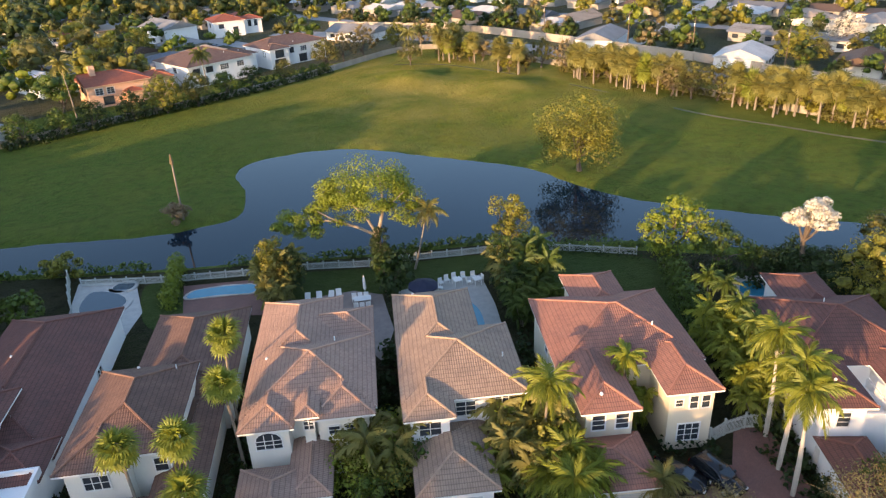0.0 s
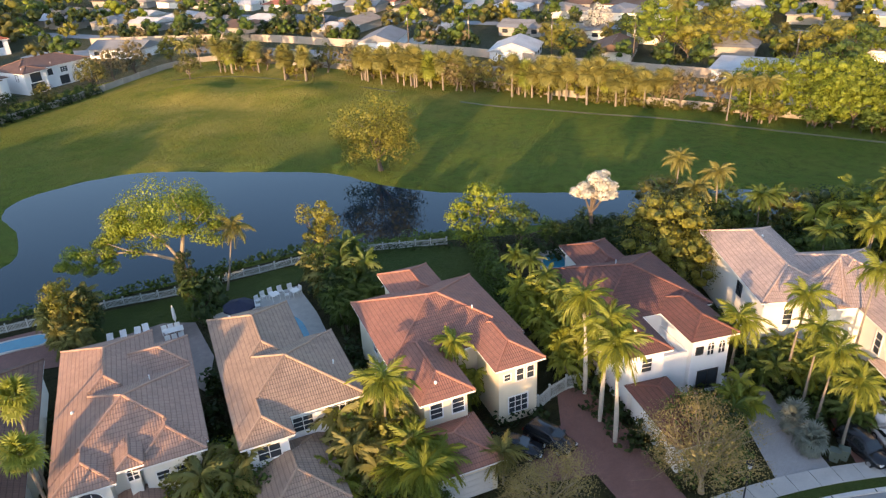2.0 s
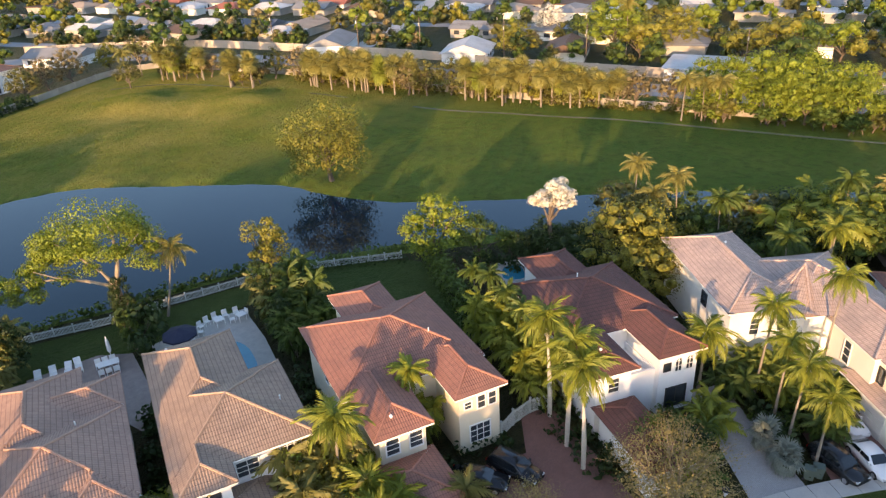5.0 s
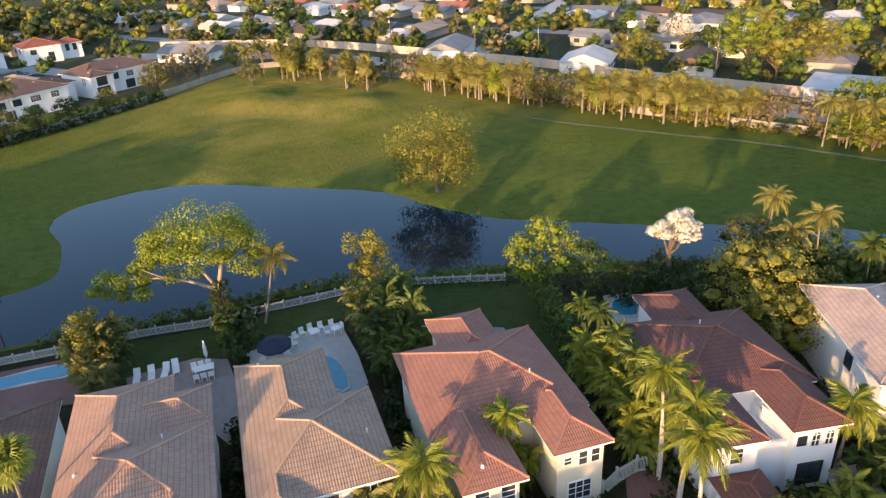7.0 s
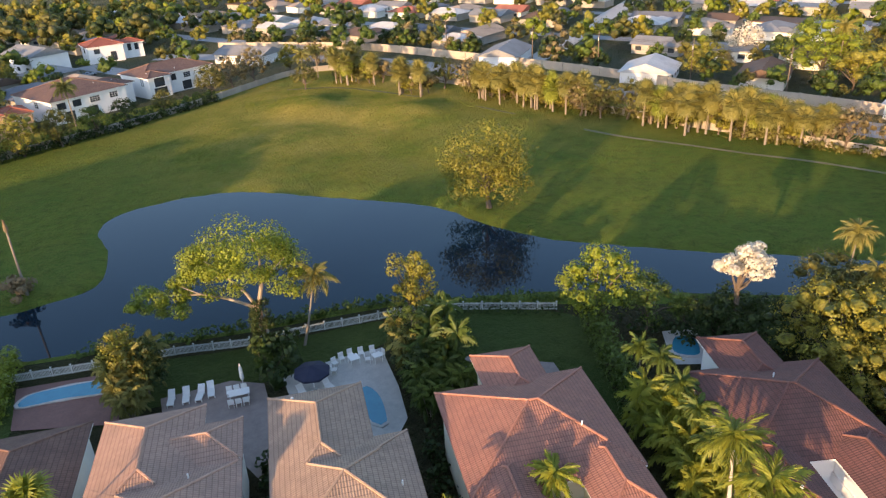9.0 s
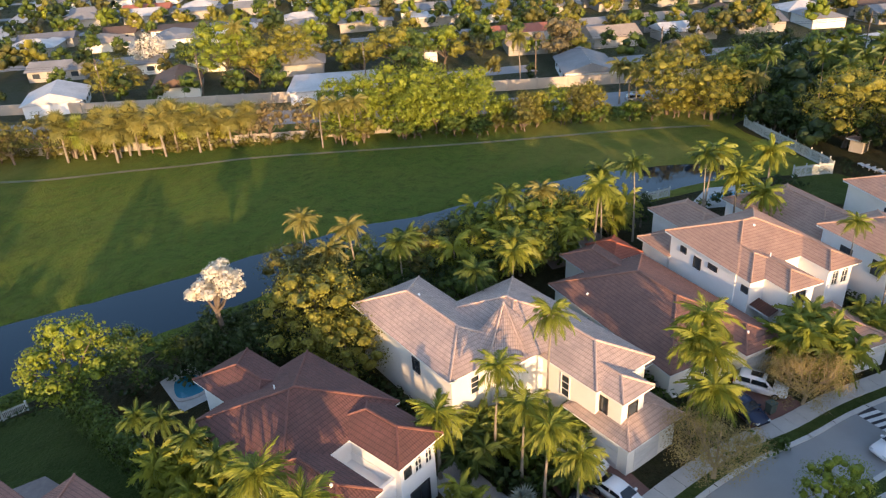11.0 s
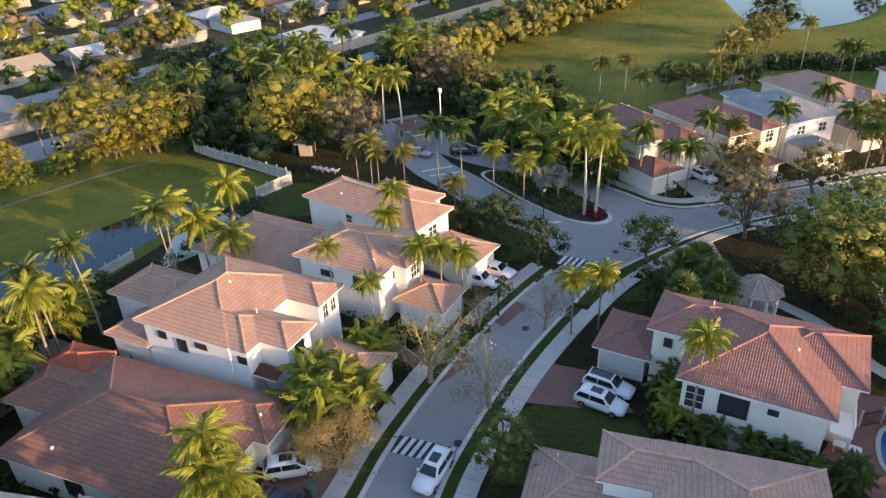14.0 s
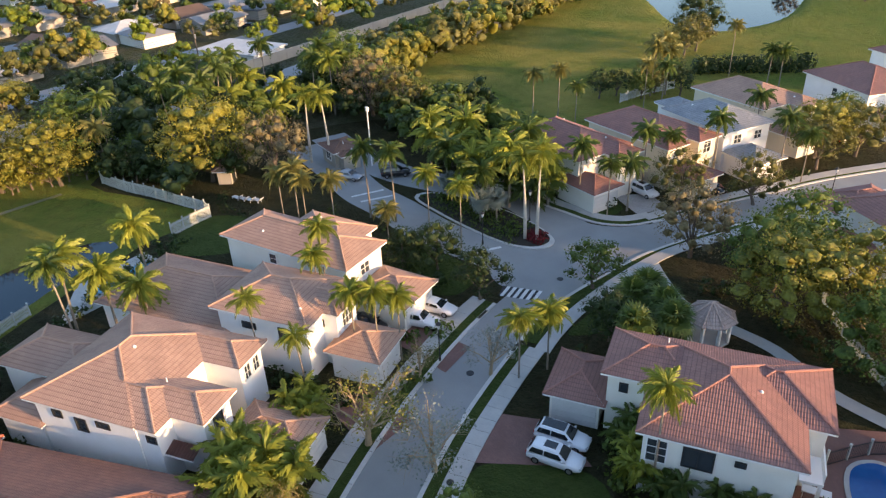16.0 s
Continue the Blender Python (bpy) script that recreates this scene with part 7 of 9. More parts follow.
# the dark wall of trees and palms behind the gatehouse
r = np.random.default_rng(29)
for leaf, n in (("deep", 26), ("green", 14)):
    pts = []
    while len(pts) < n:
        x, y = r.uniform(137, 168), r.uniform(-64, -16)
        if -49 < y < -38 and x < 146 or math.hypot(x - 140, y + 13) < 4:
            continue
        pts.append((x, y))
    wood("woodland", pts, r.uniform(6, 10.5, len(pts)), leaf, "dark dense trees behind the gatehouse")
for x, y, h in [(146, -30, 9), (149, -33, 10), (152, -28, 9.5), (155, -34, 10), (151, -37, 9), (158, -38, 10), (148, -50, 9), (152, -54, 10), (144, -52, 9), (157, -30, 9), (143, -27, 8.5), (160, -45, 10)]:
    palm("royal", x, y, h, "palm" if int(x) % 3 == 0 else "palmdeep", 0.95, "tall palm behind the gatehouse", "palms behind the gatehouse", loose=False)
# single trees on the second course
for x, y, h, k, lf in [(138, -142, 11, "oak", "deep"), (133, -136, 8, "round", "olive"), (118, -103, 5, "round", "green"), (113, -108, 5, "round2", "deep"), (170, -224, 8, "wispy", "tawny"), (178, -232, 6, "round", "green"), (140, -215, 7, "wispy", "tawny"), (108, -70, 4.5, "round", "deep"), (112, -73, 4, "round2", "green")]:
    tree(k, x, y, h, lf, "tree standing on the second golf course", group="course trees")
for x, y, h, k, lf in [(120.9, -95.2, 5.5, "round", "deep"), (120.2, -98.9, 5.0, "round2", "deep"), (117.0, -105.5, 5.5, "fine", "olive"), (116.0, -101.0, 4.5, "round", "green"), (119, -112, 5.5, "oak", "deep"), (131.7, -130.6, 8, "round", "olive")]:
    tree(k, x, y, h, lf, "dense garden tree at the edge of the second course", group="course trees")
for x, y, h in [(116.3, -103.7, 8.5), (117.4, -107.9, 9.0), (115.0, -106.2, 7.5)]:
    palm("royal", x, y, h, "palmgold", 0.95, "tall golden palm at the edge of the second course", "course palms", loose=False)
# unseen garden trees added across the street, to shade walls and roofs
for x, y, h in [(24, -54, 9.5), (19, -60, 10.5), (28, -60, 9.5), (14, -52, 10), (8, -17, 11), (12, -24, 12), (2, -10, 9.5), (18, -32, 10), (-5, -4, 10), (-14, 3, 11), (30, -53, 8), (-20, -8, 10.5), (0, -28, 14.5), (-12, -14, 15), (22, -42, 13), (34, -66, 10), (-36, -4, 14), (-26, -2, 15), (6, -32, 15), (-18, -20, 16), (-44, 14, 14), (-40, 8, 15), (-52, 20, 14)]:
    tree("far" if x < 10 else "far2", x, y, h, "green", "unseen tall garden tree added across the street for shade", group="trees across the street", wide=1.2)
for x, y, h, k, lf in [(-6, -22, 9.5, "oak", "green"), (-24, -12, 9, "round", "olive"), (12, -34, 9, "oak", "olive"), (26, -46, 9.5, "round2", "green"), (-42, 0, 10, "wispy", "green"), (-30, -26, 10.5, "oak", "olive"), (38, -62, 9.5, "round", "green")]:
    tree(k, x, y, h, lf, "unseen tall garden tree added across the street for shade", group="trees across the street")
# houses and trees added unseen westwards along the pond, to shade the fairway
for ox, oy, az, rf, wl in [(-44, 51, 14, "red", "cream"), (-59, 56, 16, "tan", "white"), (-75, 62, 18, "brown", "ivory"), (-92, 70, 20, "red", "cream")]:
    house("unseen two-storey stucco house added westwards for shade", ox, oy, az, [(0, 12, 3, 16, 6.0), (0, 5, 0, 8, 6.0), (6, 11, 12, 20, 6.0)], rf, wl, [(1, "f", 0.5, 3.9, 1.4, 1.2, "")])
for x, y, h, k, lf in [(-48, 74, 10, "oak", "green"), (-64, 80, 11, "oak", "olive"), (-82, 84, 11, "round", "green"), (-98, 92, 12, "oak", "green"), (-40, 66, 9, "round2", "olive"), (-112, 80, 12, "oak", "olive"), (-74, 93, 10, "round", "green"), (-56, 84, 11, "oak", "green"), (-90, 98, 11, "oak", "olive"), (-66, 70, 11, "round2", "green"), (-104, 104, 12, "oak", "green"), (-38, 80, 10, "oak", "olive")]:
    tree(k, x, y, h, lf, "unseen tall tree added west of the pond for shade", group="trees west of the pond")
# an unseen wood added west of the fairway, to shade the near grass
r = np.random.default_rng(17)
pts, hs = [], []
for k in range(150):
    t, w = r.uniform(0, 1), r.uniform(-7, 7)
    x, y = -44 - 42 * t - 0.87 * w - 6, 56 + 76 * t - 0.5 * w
    side = 0.866 * y - 0.5 * x
    # taller in the bands where shade streaks are to fall
    tall = 93 < side < 111 or 116 < side < 125
    pts.append((x, y))
    hs.append(float(r.uniform(13, 21) if tall else r.uniform(8, 12)))
for x, y in [(-52, 41), (-56, 40), (-50, 61), (-54, 58)]:
    pts.append((x, y))
    hs.append(float(r.uniform(18, 21)))
wood("woodland", pts, hs, "green", "unseen dense trees added west of the fairway for shade", 14, 0.5, 0.75)


# rough grass tufts on the unmown part of the fairway
def rough_grass(count, seed):
    r = np.random.default_rng(seed)
    x, y = r.uniform(-20, 96, count), r.uniform(76, 186, count)
    side = 0.866 * y - 0.5 * x
    s = shore(x, y, FAIRWAY)
    patch = 0.5 + 0.5 * np.sin(0.35 * x + 1.7 * np.sin(0.21 * y)) * np.sin(0.29 * y + 1.3 * np.sin(0.17 * x))
    ok = (s < -1.0) & (shore(x, y, POND) > 1.5) & (r.random(count) < np.clip((side - 50) / 26, 0.0, 1) * np.clip((x + 18) / 45, 0, 1) * (0.35 + 0.65 * patch))
    x, y = x[ok], y[ok]
    n = len(x)
    f = shore(x, y, FAIRWAY)
    w = np.clip((-f - 6) / 14, 0, 1)
    z = w * (0.35 * np.sin(x * 0.11 + y * 0.05) * np.sin(y * 0.09 - x * 0.04) + 0.2 * np.sin(x * 0.3) * np.sin(y * 0.23))
    for mx, my, mr, mh in MOUNDS:
        z = z + mh * np.exp(-((x - mx) ** 2 + (y - my) ** 2) / mr ** 2)
    a = r.uniform(0, 2 * math.pi, n)
    k, h = r.uniform(0.06, 0.13, n), r.uniform(0.05, 0.15, n)
    lean = r.normal(0, 0.07, (2, n))
    base = np.stack([x, y, z - 0.05], 1)
    side = np.stack([np.cos(a) * k, np.sin(a) * k, 0 * a], 1)
    up = np.stack([lean[0], lean[1], h + 0.05], 1)
    V = np.stack([base - side, base + side, base + side * 0.55 + up, base - side * 0.45 + up * 0.9], 1).reshape(-1, 3)
    thing("rough_grass", "rough uneven tufts of sunlit golden-green grass", "grass", None, "", "stuff", mesh("rough_grass", V.tolist(), np.arange(4 * n).reshape(n, 4).tolist()), TUFT)


rough_grass(175000, 44)


# ---- lawns, driveways, pavement slabs ----
def lawn(pts, z, label, material=None, name="lawn"):
    return sheet(name, smooth_line(pts, True, 1.0), z, material or LAWN, label, "lawn")


lawn([(31, 56), (36, 64), (45.5, 57.5), (46.5, 53), (42, 45), (39.5, 40), (37, 41), (36, 46), (33, 50)], 0.06, "mown back lawn inside the pond fence")
lawn([(2, 66), (3.5, 73), (15.5, 69.5), (29, 66.5), (27.5, 62.5), (17, 62.5)], 0.062, "shaded back lawn inside the pond fence")
lawn([(-11, 69), (-10.5, 77.5), (-7, 76.5), (-6.5, 69), (-9, 66)], 0.064, "small back lawn between pool and hedge")
lawn([(112, -15.2), (115.5, -20.2), (111, -25), (104, -21), (107.5, -14)], 0.066, "bright green lawn inside the white fence")
lawn([(59.5, -24.8), (54.2, -31.2), (49.8, -29), (51.5, -22), (54.3, -18.6)], 0.068, "mown front lawn beside the brick driveway")
lawn([(72.3, -57.5), (69.5, -55.8), (66, -48), (68.2, -41.5), (69.8, -45.5), (71.4, -51)], 0.07, "lawn strip of the pocket park")
lawn([(80.5, -36.5), (83, -40.8), (90, -39.6), (90, -34.5), (84.5, -33.5)], 0.072, "shaded corner lawn under street trees")
lawn([(90, -60.5), (95, -59), (100, -55.5), (101, -58), (93, -63), (86, -66), (84.5, -62.5)], 0.074, "corner lawn beside the pavement")
sheet("driveway", [(45.6, 19.6), (48.7, 18.2), (40.2, 6.0), (36.2, 8.6)], 0.09, GREYPAVE, "long grey paved driveway", "driveway")
sheet("driveway", [(33.9, 28.4), (36.3, 27.2), (34.0, 20.5), (30.2, 10.8), (26.3, 12.6), (28.4, 19.5), (24.8, 21.6), (26.6, 26.8), (30.6, 25.0)], 0.092, PAVERS, "red brick paver driveway", "driveway")
sheet("driveway", [(52.3, 7.6), (48.0, 11.5), (41.8, 5.4), (46.1, 1.1)], 0.094, PAVERS, "brick paver forecourt with parked cars", "driveway")
sheet("driveway", [(64.5, -5.2), (60.8, -1.6), (54.7, -5.6), (58.7, -10.4)], 0.096, PAVERS, "brick paver forecourt of the low house", "driveway")
sheet("driveway", [(72.2, -18.0), (73.0, -22.8), (66.9, -23.6), (65.4, -18.6)], 0.098, PAVERS, "brick paver driveway of the salmon-roofed house", "driveway")
sheet("driveway", [(79.4, -26.6), (78.3, -30.4), (72.1, -32.7), (70.3, -28.7)], 0.1, PAVERS, "brick paver driveway with white bands", "driveway")
sheet("driveway", [(82.8, -28.8), (81.8, -33.0), (76.0, -37.2), (73.8, -34.0)], 0.102, GREYPAVE, "grey driveway with two white cars", "driveway")
sheet("driveway", [(64.9, -28.0), (59.8, -32.8), (54.6, -31.8), (60.6, -23.9), (62.6, -23.2)], 0.104, PAVERS, "red brick paver driveway with two parked cars", "driveway")
sheet("driveway", [(88.4, -67.0), (86.2, -71.4), (81.5, -70.0), (82.5, -65.5)], 0.106, GREYPAVE, "pale driveway of the corner house", "driveway")
sheet("driveway", [(84.8, -77.5), (84.4, -81.8), (79.0, -80.5), (80.5, -76.0)], 0.108, PAVERS, "brick driveway of the side street", "driveway")
sheet("driveway", [(63, -73), (68.5, -78), (69, -83), (62.5, -82)], 0.11, PAVERS, "brick driveway of the house opposite", "driveway")
ribbon("park_path", smooth_line([(73.2, -58), (69.3, -55.8), (65.5, -54.3), (60.9, -54.6), (55.6, -55.2), (49.4, -53.8), (43, -54.4)], False, 1.0), -0.75, 0.75, 0.09, CONCRETE, "pale concrete footpath of the pocket park", "path")


def slabs(line, d0, d1, z, base):
    """Concrete pavement slabs with open joints, each a piece of its own."""
    a, c = np.array(offset(line, d0)), np.array(offset(line, d1))
    for i in range(len(a) - 1):
        p = [a[i] + (a[i + 1] - a[i]) * 0.012, c[i] + (c[i + 1] - c[i]) * 0.012, c[i] + (c[i + 1] - c[i]) * 0.988, a[i] + (a[i + 1] - a[i]) * 0.988]
        b = Build()
        o = [tuple(q) for q in (p if d1 < d0 else p[::-1])]
        area = sum(x0 * y1 - x1 * y0 for (x0, y0), (x1, y1) in zip(o, o[1:] + o[:1]))
        b.prism(o if area > 0 else o[::-1], z - 0.03, z)
        part("slab", b, CONCRETE, base)


for line, s in ((NORTH, -1), (SOUTH, 1)):
    run = clip(line, (28, 8.5), (74, -39))
    base = ribbon("pavement_bed", run, *sorted((s * 3.82, s * 5.33)), 0.166, MULCH, "dark joints beneath the pavement slabs", "pavement")
    slabs(run, s * 3.8, s * 5.35, 0.19, base)
    kb = ribbon("kerb_bed", run, *sorted((s * 2.52, s * 2.83)), 0.163, MULCH, "dark joints between the kerb stones", "kerb")
    a_, c_ = sorted((s * 2.5, s * 2.86))
    for k in range(0, len(run) - 2, 2):
        piece = run[k:k + 3]
        aa, cc = offset(piece, a_), offset(piece, c_)
        b = Build()
        o = [aa[0], aa[1], tuple(np.array(aa[2]) * 0.99 + np.array(aa[1]) * 0.01), tuple(np.array(cc[2]) * 0.99 + np.array(cc[1]) * 0.01), cc[1], cc[0]]
        area = sum(x0 * y1 - x1 * y0 for (x0, y0), (x1, y1) in zip(o, o[1:] + o[:1]))
        b.prism(o if area > 0 else o[::-1], 0.05, 0.185)
        part("kerb_stone", b, KERB, kb)


def crossing(a, b, w, n, label):
    """Slanting black and white bars across the street on a raised table."""
    a, b = np.array(a), np.array(b)
    d = (b - a) / np.linalg.norm(b - a)
    nrm = np.array([-d[1], d[0]])
    L_ = np.linalg.norm(b - a)
    o = [a - nrm * w / 2, b - nrm * w / 2, b + nrm * w / 2, a + nrm * w / 2]
    root = sheet("crossing", [tuple(p) for p in o], 0.085, ROADBLACK, label, "road marking")
    for i in range(n):
        s = L_ * (i + 0.2) / n
        e = s + L_ * 0.55 / n
        k = 0.35
        q = [a + d * s - nrm * w / 2, a + d * e - nrm * w / 2, a + d * (e + k) + nrm * w / 2, a + d * (s + k) + nrm * w / 2]
        bb = Build()
        bb.poly([(*p, 0.09) for p in q])
        part("stripe", bb, ROADWHITE, root)


crossing((61.0, -13.2), (57.7, -16.4), 1.9, 7, "black and white striped speed table across the street")
crossing((78.4, -40.9), (75.2, -43.5), 2.0, 6, "black and white striped crossing at the junction")
for x, y in [(69.0, -30.5), (58.6, -13.2 - 4.4), (53.0, -8.6), (83.5, -62.0), (78.5, -57.0), (76.5, -47.5)]:
    b = Build()
    b.tube([(0, 0, 0.05), (0, 0, 0.1)], [0.36, 0.36], 14)
    thing("manhole_cover", "round dark iron manhole cover in the road", "manhole", pose(x, y, 0), "manhole covers", "", b, IRON)
for a, c in (((86, -46.6), (86.6, -44.4)), ((106.5, -43.5), (107.4, -38.8)), ((109, -43.2), (109.6, -38.5))):
    ribbon("road_marking", [a, c], -0.22, 0.22, 0.075, ROADWHITE, "white stop line across the entrance lane", "road marking")

# ---- fences ----
PICKET = Build()
PICKET.box(0, 1.8, -0.02, 0.02, 0.15, 0.25)
PICKET.box(0, 1.8, -0.02, 0.02, 1.0, 1.1)
for i in range(15):
    PICKET.box(0.03 + i * 0.12, 0.09 + i * 0.12, -0.015, 0.015, 0.05, 1.22)
PICKET_ME = PICKET.made("panel")
PICKET_ME.materials.append(FENCE)
POST = Build()
POST.box(-0.07, 0.07, -0.07, 0.07, -0.2, 1.35)
POST.box(-0.09, 0.09, -0.09, 0.09, 1.352, 1.4)
POST_ME = POST.made("post")
POST_ME.materials.append(FENCE)
RAIL = Build()
RAIL.box(0, 1.8, -0.02, 0.02, 0.1, 0.16)
RAIL.box(0, 1.8, -0.02, 0.02, 1.1, 1.16)
for i in range(12):
    RAIL.box(0.06 + i * 0.15, 0.085 + i * 0.15, -0.012, 0.012, 0.1, 1.25)
RAIL_ME = RAIL.made("panel")
RAIL_ME.materials.append(IRON)


def fence(pts, label, panel=None, tall=1.0, z=0.0, thick=1.0):
    root = thing("fence", label, "fence", pose(*pts[0], z))
    inv = root.matrix_basis.inverted()
    line = smooth_line(pts, False, 0.3)
    p = np.array(line[0])
    acc = [p]
    for q in line[1:]:
        if np.linalg.norm(np.array(q) - acc[-1]) >= 1.8:
            acc.append(np.array(q))
    for i in range(len(acc)):
        part("post", POST_ME, None, root, "", inv @ (Matrix.Translation((*acc[i], z)) @ Matrix.Diagonal((1, 1, tall, 1))))
        if i + 1 < len(acc):
            d = acc[i + 1] - acc[i]
            o = part("panel", panel or PICKET_ME, None, root, "", inv @ (Matrix.Translation((*acc[i], z)) @ Matrix.Rotation(math.atan2(d[1], d[0]), 4, "Z") @ Matrix.Diagonal((np.linalg.norm(d) / 1.8, thick, tall, 1))))
            tagged(o, kind="stuff")
    return root


fence([(-17.6, 81.2), (-8.1, 77.4), (-4.7, 76.4), (0.5, 74.8), (8.6, 72.6), (15.4, 70.0), (20.3, 69.2), (25.5, 67.8), (29.8, 66.8), (35.1, 65.0), (44.8, 58.6), (46.7, 57.2)], "long white picket fence along the pond bank", None, 0.8)
fence([(136.5, -10.6), (131, -13.0), (127.3, -15.2), (121, -18.4), (115.7, -20.8), (114.2, -18.0), (112.6, -14.8)], "white vinyl fence round the fairway end", None, 1.45)
fence([(103.5, 2.0), (99, 8.0), (94, 14.0), (88, 21.5)], "white fence at the pond behind the houses", None, 1.1)
fence([(30.6, 27.6), (33.8, 28.0), (36.6, 27.0)], "white gate and fence beside the driveway", None, 1.25)
fence([(45, -46), (43, -51), (38.5, -52.5), (32, -48)], "dark iron railing behind the pool", RAIL_ME, 1.2)
fence([(58, -66), (52, -61), (46, -57.5), (38, -56)], "pale railing under the park trees", None, 1.2)
fence([(-19.0, 83.0), (-18.6, 76.5), (-17.8, 71.5)], "white wall-like fence beside the dark pool", None, 1.3)
fence([(116.8, -96.5), (117.2, -103), (116.6, -110.5)], "white garden fence at the edge of the second course", None, 1.3)
fence([(103.5, -20.0), (108.0, -24.5)], "dark iron railing beside the tan-roofed house", RAIL_ME, 1.2)

# ---- pools and terraces ----


def pool(pts, label, deck=None, rim=0.35, water=None):
    line = smooth_line(pts, True, 0.5)
    c = np.mean(np.array(line), 0)
    out = [tuple(c + (np.array(p) - c) * (1 + rim / max(0.5, np.linalg.norm(np.array(p) - c)))) for p in line]
    root = sheet("pool", out, 0.2, DECK, label, "swimming pool", 0.12, "thing")
    b = Build()
    area = sum(x0 * y1 - x1 * y0 for (x0, y0), (x1, y1) in zip(line, line[1:] + line[:1]))
    b.poly([(x, y, 0.208) for x, y in (line if area > 0 else line[::-1])])
    part("pool_water", b, water or POOLWATER, root, "clear pool water")
    return root


def terrace(pts, label, material=None, z=0.11):
    return sheet("terrace", pts, z, material or PATIO, label, "terrace")


DARKPOOL = mottled("dark_pool_water", (0.02, 0.05, 0.07), (0.015, 0.04, 0.06), 0.8, 3, 0.06, 0.08, 0.03, 0.6)
BLUEPOOL = mottled("deep_blue_pool_water", (0.01, 0.10, 0.30), (0.01, 0.08, 0.26), 0.8, 3, 0.06, 0.08, 0.03, 0.6)
terrace([(-19, 72), (-18, 82), (-11.5, 79.5), (-11, 71), (-13, 66)], "pale stone terrace round the dark pool", DECK, 0.085)
pool([(-17.6, 75.6), (-16.4, 78.6), (-13.9, 77.3), (-12.6, 74.6), (-14.2, 72.4), (-17.0, 73.0)], "dark-bottomed garden pool with a white rim", water=DARKPOOL, rim=0.7)
pool([(-13.8, 79.2), (-12.6, 79.6), (-11.6, 78.7), (-12.0, 77.6), (-13.2, 77.5), (-14.1, 78.2)], "raised hexagonal spa with a white rim", water=DARKPOOL, rim=0.45)
terrace([(-6.8, 68.5), (-6.2, 75.4), (2.2, 73.0), (1.8, 64)], "brick-coloured terrace round a blue pool", PAVERS, 0.086)
pool([(-6.0, 71.8), (-5.2, 73.3), (-2.5, 73.0), (1.4, 71.8), (1.1, 69.8), (-2.2, 70.9)], "long curved blue swimming pool")
terrace([(4.8, 59), (5.6, 65.8), (12.0, 64.9), (14.6, 62.6), (13.4, 55), (10.5, 50), (9.8, 53)], "mauve stone terrace behind the house", PATIO, 0.087)
terrace([(15.6, 56), (16.4, 62.5), (22, 62.6), (26.6, 61.8), (25.2, 55), (23.8, 50.5), (19.5, 46.5), (18, 52)], "pale stone terrace with garden furniture", DECK, 0.088)
pool([(21.4, 55.6), (22.6, 56.6), (23.0, 54.5), (22.0, 51.0), (20.9, 51.6)], "narrow blue swimming pool")
terrace([(28.6, 50.5), (29.4, 56.2), (33.2, 55.6), (39.5, 50), (38, 44.5), (33, 49)], "shaded stone terrace beside the red roof", PATIO, 0.089)
pool([(29.8, 54.8), (32.2, 54.4), (32.0, 52.4), (29.7, 53.0)], "small teal swimming pool")
terrace([(48.6, 43.5), (52.0, 48.2), (55.5, 46.8), (52.5, 41)], "white pool terrace behind the dark roof", DECK, 0.09)
pool([(50.2, 44.8), (52.2, 46.6), (53.6, 45.4), (51.8, 43.2)], "small blue swimming pool with white rim")
terrace([(80, 15), (86, 19), (92, 12), (86, 7)], "stone terrace behind the low house", PATIO, 0.091)
pool([(85.2, 15.2), (87.0, 13.6), (85.4, 12.4), (83.8, 13.8)], "small blue pool behind the low house")
terrace([(99, 0), (107, -3.0), (110.5, -11), (104, -13.5)], "white pool terrace beside the pond", DECK, 0.092)
pool([(103.2, -3.4), (105.0, -4.6), (107.8, -10.6), (106.0, -11.4), (103.8, -7.0)], "long pale blue swimming pool")
terrace([(38, -40.5), (44.2, -40.5), (47.5, -49.5), (44, -53.5), (36, -48)], "red-brown paved pool terrace", PAVERS, 0.093)
pool([(43.6, -47.0), (42.6, -49.4), (39.4, -48.8), (38.2, -45.2), (41.0, -43.8)], "deep blue swimming pool beside the house", water=BLUEPOOL)

# ---- garden furniture ----


def lounger(x, y, turn):
    root = thing("sun_lounger", "white slatted sun lounger on the terrace", "sun lounger", pose(x, y, 0.09, 0, 0, turn), "sun loungers")
    b = Build()
    b.box(-0.32, 0.32, -0.9, 0.45, 0.28, 0.35)
    part("bed", b, CLOTHWHITE, root)
    b = Build()
    b.box(-0.32, 0.32, 0, 0.75, 0, 0.07)
    part("backrest", b, CLOTHWHITE, root, "", pose(0, 0.44, 0.3, 40))
    for px, py in ((-0.28, -0.8), (0.28, -0.8), (-0.28, 0.4), (0.28, 0.4)):
        b = Build()
        b.box(px - 0.03, px + 0.03, py - 0.03, py + 0.03, 0, 0.29)
        part("leg", b, TRIM, root)
    return root


